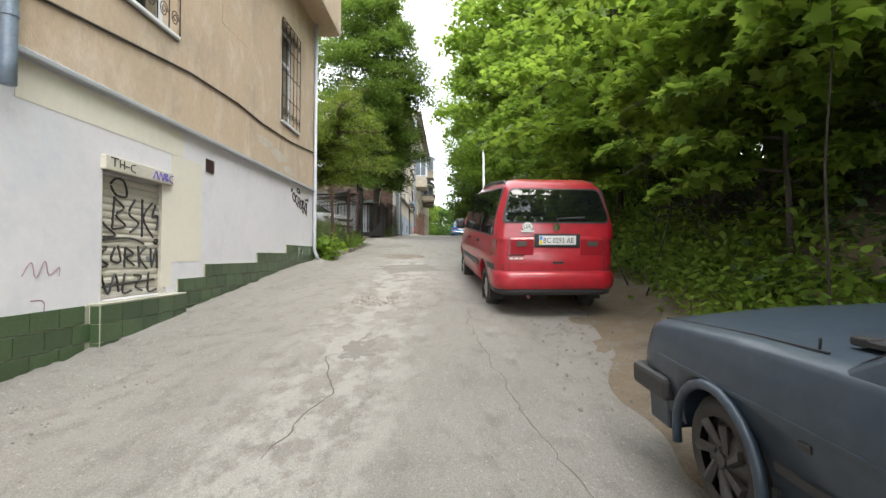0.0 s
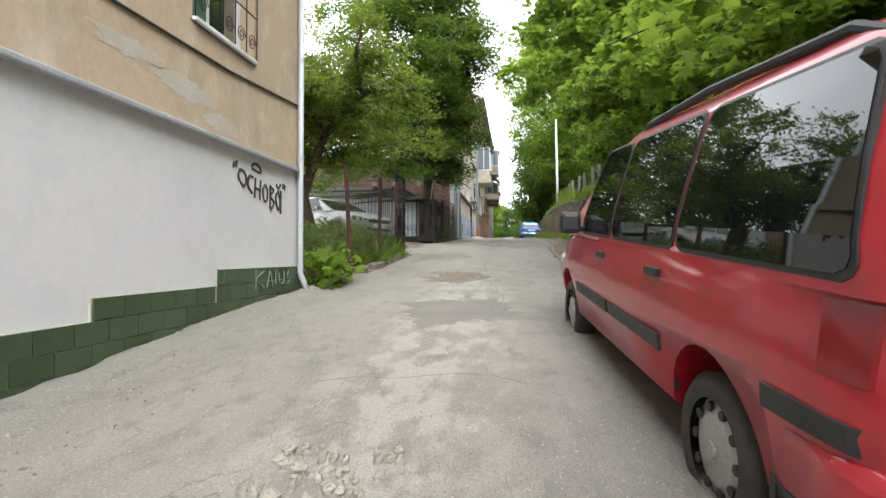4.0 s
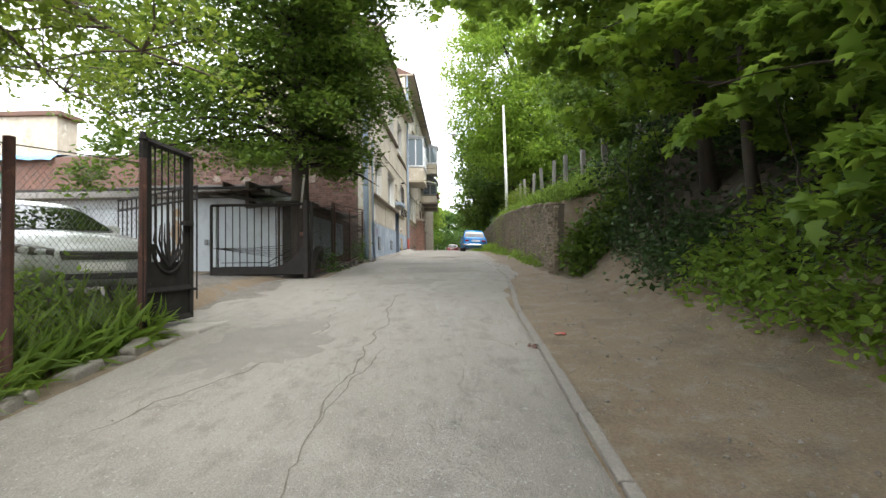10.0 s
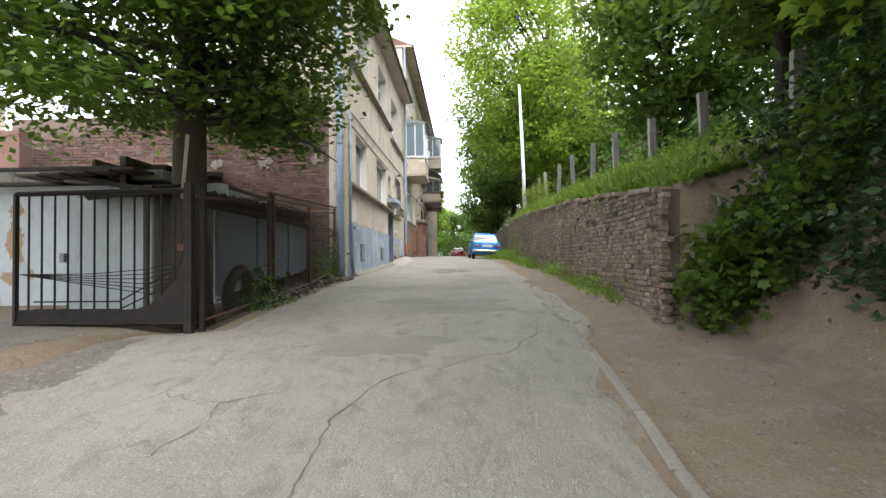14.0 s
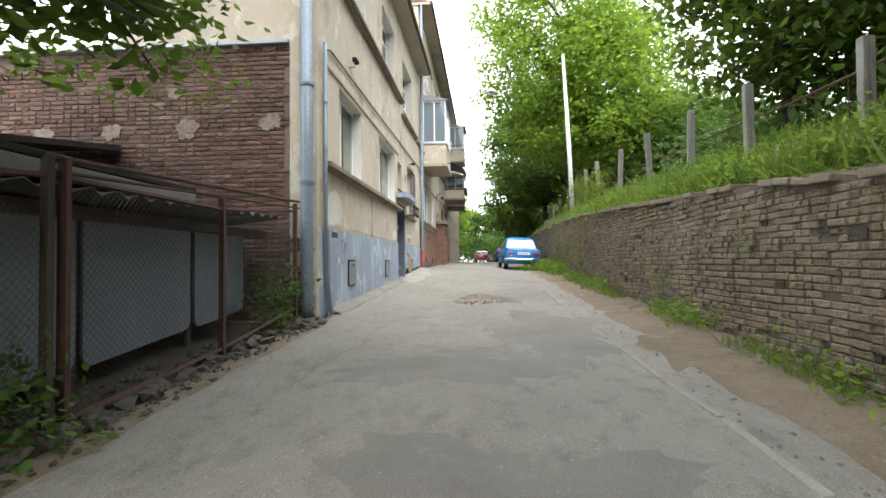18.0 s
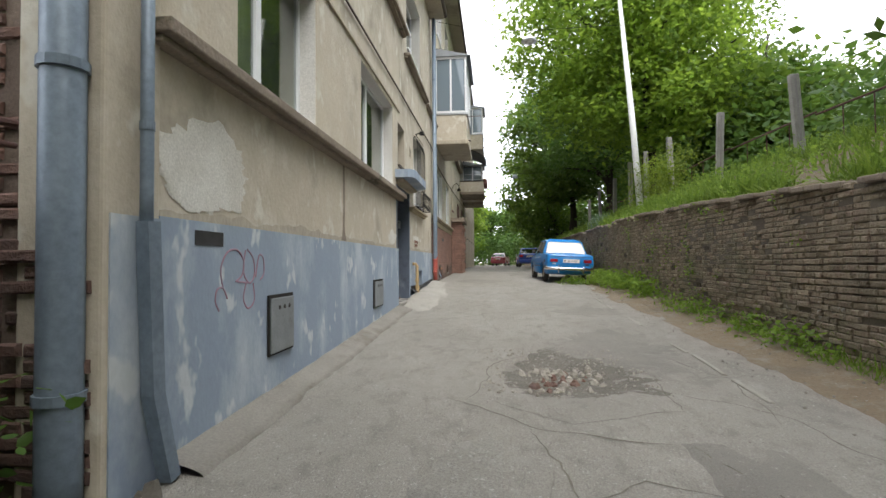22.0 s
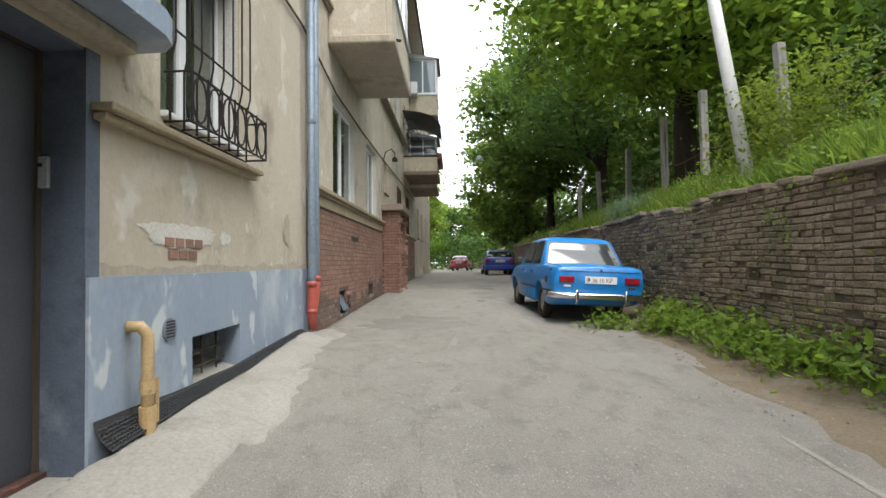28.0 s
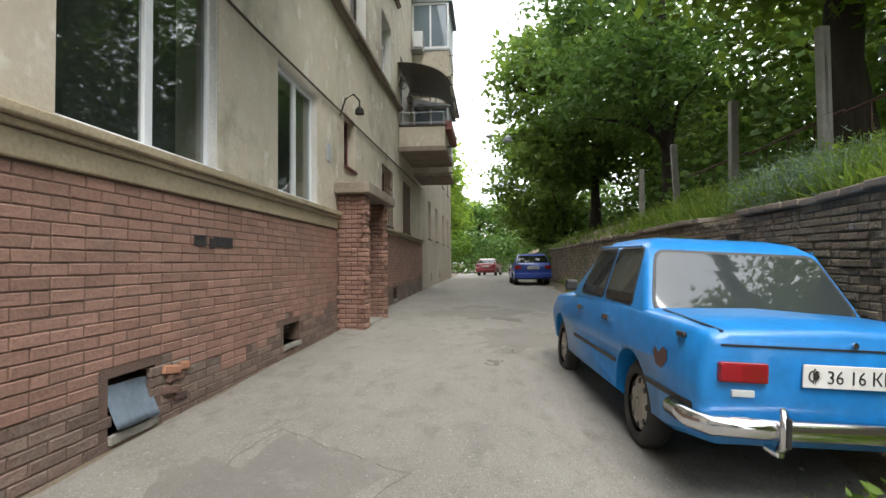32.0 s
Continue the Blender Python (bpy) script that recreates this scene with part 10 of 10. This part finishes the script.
part("boot_gap", tube([(0.69, 0.72, 0.945), (0.69, 0.12, 0.92), (0.66, 0.02, 0.905)], 0.006, 5), M_BLACKPL, lada)
part("boot_gap", box(-0.68, 0.68, -0.005, 0.003, 0.835, 0.845), M_BLACKPL, lada)
bm = bmesh.new()
add_cyl(bm, (0.02, -0.008, 0.865), (0, 1, 0), 0.016, 0.02, 12)
part("boot_lock", bm, M_CHROME, lada)
for y in (1.8, 2.72):
    lstrip(y, y + 0.01, 0.34, 0.9, "door_gap", M_BLACKPL, 0.001)
for y in (1.62, 2.5):
    lstrip(y - 0.08, y + 0.08, 0.78, 0.82, "door_handle", M_CHROME, 0.025)
lstrip(0.1, 0.72, 0.5, 0.53, "side_trim", M_BLACKPL, 0.01)
lstrip(1.34, 2.7, 0.5, 0.53, "side_trim", M_BLACKPL, 0.01)
for s in (-1, 1):
    part("rain_gutter", tube([(s * 0.655, 1.24, 1.352), (s * 0.655, 1.8, 1.358), (s * 0.655, 2.3, 1.36)], 0.008, 6), P_BLUE, lada)
lrust = part("rust_spot", mesh_of("rust_spot", [(-(ls(0.5 + dy, 0.69 + dz) + 0.004), 0.5 + dy, 0.69 + dz) for dy, dz in ((-0.11, 0.0), (-0.05, -0.06), (0.04, -0.05), (0.1, 0.01), (0.08, 0.05), (0.02, 0.02), (-0.03, 0.06), (-0.09, 0.05))], [(0, 1, 2, 3, 4, 5, 6, 7)], M_RUST), M_RUST, lada, "bare rusty dent")
part("filler_flap", box(-0.79, -0.765, 0.2, 0.3, 0.84, 0.87, 0.01), M_BLACKPL, lada)
part("wing_mirror", box(-0.92, -0.8, 2.62, 2.7, 0.95, 1.05, 0.02), M_BLACKPL, lada)

# dark blue hatchback with alloy wheels
Gf = [(0.0, 0.4, 0.62, 0.86, 0.9, 0.72, 0.78, 0.74), (0.06, 0.3, 0.64, 0.92, 0.96, 0.78, 0.83, 0.79), (0.6, 0.24, 0.62, 0.93, 0.97, 0.8, 0.84, 0.81), (2.4, 0.24, 0.62, 0.92, 0.985, 0.8, 0.84, 0.81), (3.0, 0.25, 0.62, 0.905, 0.965, 0.79, 0.835, 0.8), (3.5, 0.28, 0.6, 0.875, 0.925, 0.78, 0.825, 0.785), (3.82, 0.3, 0.6, 0.85, 0.885, 0.77, 0.815, 0.775), (3.9, 0.34, 0.6, 0.82, 0.85, 0.765, 0.81, 0.77), (3.93, 0.4, 0.58, 0.76, 0.79, 0.75, 0.795, 0.755)]
G = [(0.88, 0.08, 2.52, 0.795), (1.0, 0.14, 2.3, 0.775), (1.2, 0.3, 1.96, 0.7), (1.33, 0.42, 1.76, 0.66), (1.39, 0.55, 1.64, 0.6), (1.415, 0.7, 1.5, 0.48)]
golf, gs, gstrip, gcab = car("dull dark blue hatchback with dark alloy wheels", pose(2.3, -0.592, 0.06, 2.33, -4.0, 2.85), Gf, G, P_DARK, ((0.66, 0.71), (3.13, 0.71)), 0.3, 0.19, "alloy", M_GLASS_D, ((0.62, 1.15, 0.66, 1.02), (1.22, 2.05, 1.1, 1.6)), (0.1, 0.92))
part("front_bumper", box(-0.85, 0.85, 3.6, 4.05, 0.42, 0.56, 0.03), M_BLACKPL, golf)
part("front_apron", box(-0.78, 0.78, 3.7, 3.96, 0.22, 0.4, 0.02), P_DARK, golf)
for s in (-1, 1):
    for wy in (0.66, 3.13):
        part("arch_trim", tube([(s * (0.845), wy + 0.352 * math.cos(t), 0.305 + 0.352 * math.sin(t)) for t in [math.pi * (k / 14 * 1.1 - 0.05) for k in range(15)]], 0.026, 8), P_DARK, golf, smooth=True)
    part("mud_flap", box(s * 0.72 - 0.1, s * 0.72 + 0.1, 2.72, 2.75, 0.1, 0.36), M_BLACKPL, golf)
    part("door_mirror", box(s * 0.92 - 0.07, s * 0.92 + 0.07, 1.55, 1.67, 0.96, 1.07, 0.03), M_BLACKPL, golf)
    part("headlight", box(s * 0.55 - 0.1, s * 0.55 + 0.1, 3.88, 3.96, 0.62, 0.76, 0.03), M_CLEARLENS, golf)
    part("bonnet_gap", tube([(s * 0.72, 2.55, 0.945), (s * 0.715, 3.0, 0.927), (s * 0.705, 3.5, 0.892), (s * 0.695, 3.84, 0.862)], 0.005, 5), M_BLACKPL, golf)
gstrip(0.2, 3.72, 0.668, 0.682, "side_crease", P_DARK, 0.008)
gstrip(1.2, 2.72, 0.44, 0.48, "side_trim", M_BLACKPL, 0.012)
gstrip(2.42, 2.432, 0.3, 0.9, "door_gap", M_BLACKPL, 0.001)
gstrip(2.5, 2.56, 0.6, 0.63, "side_badge", M_BLACKPL, 0.008)
part("washer_jet", box(-0.62, -0.56, 2.5, 2.58, 0.965, 1.0, 0.008), M_BLACKPL, golf)
part("wiper", tube([(-0.5, 2.5, 0.99), (0.2, 2.44, 1.04)], 0.012, 6), M_BLACKPL, golf)
part("scuttle_grille", box(-0.62, 0.62, 2.42, 2.54, 0.972, 0.99), M_BLACKPL, golf)
part("aerial", tube([(-0.7, 2.62, 0.94), (-0.71, 2.6, 0.99)], 0.006, 5), M_BLACKPL, golf)

# silver saloon in the yard
S = [(0.0, 0.45, 0.62, 0.98, 1.0, 0.7, 0.78, 0.72), (0.06, 0.34, 0.62, 1.0, 1.05, 0.78, 0.84, 0.78), (0.8, 0.26, 0.6, 1.01, 1.06, 0.82, 0.86, 0.82), (3.0, 0.24, 0.58, 0.96, 1.03, 0.82, 0.86, 0.82), (3.6, 0.25, 0.57, 0.92, 0.99, 0.82, 0.86, 0.81),
     (4.0, 0.26, 0.56, 0.85, 0.93, 0.8, 0.84, 0.77), (4.26, 0.28, 0.55, 0.77, 0.86, 0.74, 0.78, 0.7), (4.38, 0.31, 0.53, 0.7, 0.77, 0.63, 0.67, 0.6), (4.42, 0.36, 0.5, 0.62, 0.68, 0.55, 0.6, 0.54)]
G = [(0.97, 0.5, 3.34, 0.81), (1.1, 0.72, 3.06, 0.78), (1.28, 1.02, 2.7, 0.71), (1.4, 1.3, 2.42, 0.65), (1.46, 1.55, 2.2, 0.57), (1.49, 1.72, 2.05, 0.45)]
sedan, ss, sstrip, sc_ = car("silver saloon parked behind the wire fence", pose(-8.26, 22.7, 2.2, -0.3, 0, -117), S, G, P_SILVER, ((0.9, 0.72), (3.5, 0.72)), 0.31, 0.2, "cover", M_GLASS_D, ((1.05, 1.75, 1.3, 1.72), (1.84, 2.85, 1.8, 2.42)), (0.1, 0.9))
for s in (-1, 1):
    part("headlight", tube([(s * 0.79, 3.98, 0.78), (s * 0.76, 4.12, 0.745), (s * 0.66, 4.28, 0.705), (s * 0.5, 4.38, 0.68)], [0.02, 0.06, 0.065, 0.05], 10), M_SMOKE, sedan, smooth=True)
    part("headlight_lens", tube([(s * 0.785, 4.06, 0.755), (s * 0.72, 4.24, 0.715), (s * 0.58, 4.38, 0.69)], [0.03, 0.05, 0.035], 10), M_CLEARLENS, sedan, smooth=True)
    part("door_mirror", box(s * 0.95 - 0.1, s * 0.95 + 0.1, 2.74, 2.88, 0.99, 1.13, 0.04), P_SILVER, sedan)
part("grille", box(-0.46, 0.46, 4.36, 4.425, 0.6, 0.71, 0.02), M_BLACKPL, sedan)
for k in range(3):
    part("grille_bar", box(-0.45, 0.45, 4.42, 4.432, 0.615 + 0.034 * k, 0.625 + 0.034 * k, 0.003), M_CHROME, sedan)
part("lower_grille", box(-0.52, 0.52, 4.38, 4.425, 0.36, 0.45, 0.02), M_BLACKPL, sedan)
part("front_plate", box(-0.26, 0.26, 4.425, 4.437, 0.47, 0.575), M_PLATE, sedan)
sstrip(1.8, 1.81, 0.34, 0.95, "door_gap", M_BLACKPL, 0.001)
sstrip(2.85, 2.86, 0.34, 0.95, "door_gap", M_BLACKPL, 0.001)

# cars farther up the lane
def far_car(label, at, paint):
    S2 = [(0.0, 0.42, 0.62, 0.95, 0.98, 0.74, 0.8, 0.74), (0.08, 0.3, 0.62, 0.98, 1.02, 0.78, 0.83, 0.78), (1.0, 0.24, 0.6, 0.96, 1.0, 0.8, 0.84, 0.8), (3.2, 0.24, 0.58, 0.9, 0.96, 0.8, 0.84, 0.8), (3.9, 0.28, 0.56, 0.8, 0.86, 0.76, 0.8, 0.74), (4.07, 0.4, 0.54, 0.66, 0.7, 0.64, 0.68, 0.62)]
    G2 = [(0.93, 0.1, 3.25, 0.79), (1.05, 0.2, 3.0, 0.76), (1.22, 0.42, 2.66, 0.69), (1.34, 0.62, 2.4, 0.64), (1.4, 0.8, 2.2, 0.57), (1.42, 1.0, 2.0, 0.45)]
    o, a, st, cb = car(label, at, S2, G2, paint, ((0.8, 0.7), (3.3, 0.7)), 0.29, 0.19, "cover", M_GLASS_D, ((0.75, 1.5, 0.9, 1.48), (1.58, 2.6, 1.55, 2.3)), (0.12, 0.92))
    for s in (-1, 1):
        part("tail_light", box(s * 0.66 - 0.14, s * 0.66 + 0.14, -0.02, 0.08, 0.72, 0.9, 0.03), M_REDLENS, o)
    part("rear_bumper", box(-0.82, 0.82, -0.07, 0.15, 0.32, 0.56, 0.04), paint, o)
    plate(o, pose(0, -0.02, 0.78), "", 0.52, 0.112)
    for k in range(7):
        part("plate_mark", box(-0.19 + k * 0.06, -0.155 + k * 0.06, -0.031, -0.026, 0.75, 0.81), M_SPRAY, o)
    return o


far_car("deep blue hatchback parked against the wall", stand(1.12, 69.2, 2.0, 2.5, 0.8), P_NAVY)
far_car("wine red car standing at the far end", stand(-1.12, 88.0, -10, 2.5, 0.8), P_WINE)


# ---- brick by brick: retaining wall, end wall, painted plinth ----
def top_of(y):
    return float(np.interp(y, TY, TZ)) + 0.05 * noise.noise((y * 0.7, 1, 1))


lean_wall = lambda u, v, d: (WALL_X + 0.045 * (v - road_z(u)) / 1.8 + d + 0.03 * noise.noise((u * 0.35, v * 0.8, 0)), u, v)
core, faces = [], []
ys = np.arange(WALL_Y0 + 0.05, WALL_Y1, 0.3)
for y in ys:
    t, b = top_of(y) - 0.07, road_z(y) - 0.3
    core += [lean_wall(y, b + (t - b) * k / 8, 0.026 if y < 62 else 0.026) for k in range(9)] + [(WALL_X + 0.45, y, t), (WALL_X + 0.45, y, b)]
for k in range(len(ys) - 1):
    faces += [(11 * k + a, 11 * k + 11 + a, 11 * k + 12 + a, 11 * k + 1 + a) for a in range(10)]
faces.append(tuple(range(11)))
rw = tagged(new("retaining_wall", mesh_of("retaining_wall", core, faces, M_MORTAR)), "old uneven grey-brown brick retaining wall with moss and holes", "wall", "", "structure")
rhole = random.Random(77)
HOLES = [(rhole.uniform(28, 58), rhole.uniform(0.35, 1.5), rhole.uniform(0.05, 0.12)) for _ in range(40)]


def hole(u, v):
    return any(abs(u - a) < r * 1.2 and abs(v - road_z(u) - b) < r * 0.62 for a, b, r in HOLES)


brickwork(rw, "brick", (M_BRICK_OLD, M_BRICK_OLDI), lean_wall, WALL_Y0, 62, lambda u: road_z(u) - 0.02, lambda u: top_of(u) - 0.1, 0.24, 0.072, lambda u, v: 31.0 < u < 35.2 and road_z(u) + 0.7 < v < road_z(u) + 1.9, 0.011, 0.1, hole, 0.015, 0.45, math.pi, 300, 0.02, 0.04)
brickwork(rw, "far_brick", (M_BRICK_OLD, M_BRICK_OLDI), lean_wall, 62, WALL_Y1 - 1, lambda u: road_z(u) - 0.02, lambda u: top_of(u) - 0.1, 0.36, 0.11, lambda u, v: False, 0.014, 0.17, None, 0.013, 0.3, math.pi)
brickwork(rw, "end_brick", (M_BRICK_OLD, M_BRICK_OLDI), lambda u, v, d: (u, WALL_Y0 + 0.03 + d + 0.1 * (v - 2.5), v), WALL_X + 0.02, 3.3, lambda u: 2.3, lambda u: 4.1 - 0.1 * (u - 2.25), 0.252, 0.075, lambda u, v: True, 0.014, 0.09, lambda u, v: v > 3.9 - 0.9 * (u - 2.5) and noise.noise((u * 5, v * 5, 0)) > -0.1, 0.02, 0.4, -math.pi / 2, 120)
pits = [lean_wall(a, road_z(a) + b, 0.012) for a, b, r in HOLES]
for (px, py, pz), (a, b, r) in zip(pits, HOLES):
    # Shallow plate; its dark colour paints the shade inside the hole.
    part("hole", box(px, px + 0.01, py - r * 0.95, py + r * 0.95, pz - r * 0.4, pz + r * 0.4, 0.003), M_SHADE_LITTER, rw, "dark plate painting the shaded hole where bricks fell out")
rc = random.Random(21)
y = WALL_Y0
cap_me = bm_mesh("cap_stone", box(-0.07, 0.3, 0.006, 0.3 - 0.006, -0.035, 0.035, 0.014), M_LEDGE)
while y < 75:
    if rc.random() > 0.3:
        ob = new("cap_stone", cap_me)
        ob.parent = rw
        ob.matrix_basis = pose(WALL_X + 0.06 + rc.uniform(-0.02, 0.02), y, top_of(y) - 0.05 + rc.uniform(-0.012, 0.012), math.degrees(math.atan2(top_of(y + 0.3) - top_of(y), 0.3)), rc.uniform(-3, 3), rc.uniform(-3, 3))
    y += 0.3

M_SMEAR = mat("grey_mortar_smear", (0.3, 0.26, 0.22), (0.2, 0.155, 0.125), 9, rough=1, bump=0.5, bscale=30, spots=(0.2, 0.12, 0.1), spot_scale=14, spot_at=0.52, spot_soft=0.1)
brickwork(brick_end, "brick", (M_BRICK_DARK, M_BRICK_DARKI), lambda u, v, d: (u, 34.17 + d, v), -12.9, F2 - 0.5, lambda u: 2.5, lambda u: 7.33 - max(0, -7.5 - u) * 0.13, 0.262, 0.079, lambda u, v: -6.6 < u < -4 and 4.6 < v < 6.4, 0.017, 0.07, None, 0.006, 0.45, -math.pi / 2)
for k, (u, v, a, b) in enumerate([(-5.69, 5.98, 0.19, 0.17), (-4.24, 6.05, 0.17, 0.15), (-7.03, 5.94, 0.17, 0.14), (-8.28, 5.95, 0.18, 0.12), (-9.44, 6.0, 0.15, 0.12), (-5.9, 6.6, 0.16, 0.1)]):
    blot(brick_end, "mortar_smear", lambda uu, vv, d: (uu, 34.162 + d - 0.004 * noise.noise((uu * 9, vv * 9, 1.0)), vv), u, v, a, b, M_SMEAR, 90 + k)

brickwork(brick_end, "quoin_brick", (M_BRICK_DARK, M_BRICK_DARKI), lambda u, v, d: (u, 34.14 + d, v), -3.97, F2 - 0.06, lambda u: 2.6, lambda u: 4.05 + 0.25 * noise.noise((u * 6, 0, 0)), 0.25, 0.079, lambda u, v: True, 0.014, 0.05, None, 0.02, 0.4, -math.pi / 2)

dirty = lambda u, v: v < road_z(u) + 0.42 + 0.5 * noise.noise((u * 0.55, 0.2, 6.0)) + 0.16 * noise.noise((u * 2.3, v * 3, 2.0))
inside = lambda hs, u, v: any(h[0] - 0.06 < u < h[1] + 0.06 and h[2] - 0.04 < v < h[3] + 0.04 for h in hs)
brickwork(wall_11, "brick", (M_BRICK_RED, M_BRICK_REDI), on_x(F2 + 0.009), 47.86, 66.3, lambda u: road_z(u) - 0.02, lambda u: 5.24 if u < 55.05 else 5.38, 0.262, 0.082, lambda u, v: 48.4 < u < 52.5 and 4.0 < v < 5.4, 0.007, 0.04, lambda u, v: inside(B_CELL + [B_ENT], u, v) or 55.1 < u < 57.1 or dirty(u, v), 0.0025, 0.05, 0.0, wear=0.6)
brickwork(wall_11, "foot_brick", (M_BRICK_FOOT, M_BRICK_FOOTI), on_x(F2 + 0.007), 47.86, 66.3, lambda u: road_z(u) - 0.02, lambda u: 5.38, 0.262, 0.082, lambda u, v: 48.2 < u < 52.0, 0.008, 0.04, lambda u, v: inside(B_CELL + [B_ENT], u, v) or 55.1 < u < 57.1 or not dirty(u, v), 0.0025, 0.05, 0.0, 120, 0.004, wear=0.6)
for y0, y1 in ((55.1, 55.5), (56.7, 57.1)):
    brickwork(porch, "pier_brick", (M_BRICK_RED, M_BRICK_REDI), on_x(PX), y0, y1, lambda u: 3.45, lambda u: 5.84, 0.2, 0.082, lambda u, v: False, 0.012, 0.04, None, 0.004, 0.3, 0.0)
    brickwork(porch, "pier_brick", (M_BRICK_RED, M_BRICK_REDI), lambda u, v, d, y0=y0: (u, y0 + d, v), F2 + 0.03, PX - 0.02, lambda u: 3.45, lambda u: 5.84, 0.22, 0.082, lambda u, v: False, 0.012, 0.04, None, 0.004, 0.3, -math.pi / 2)
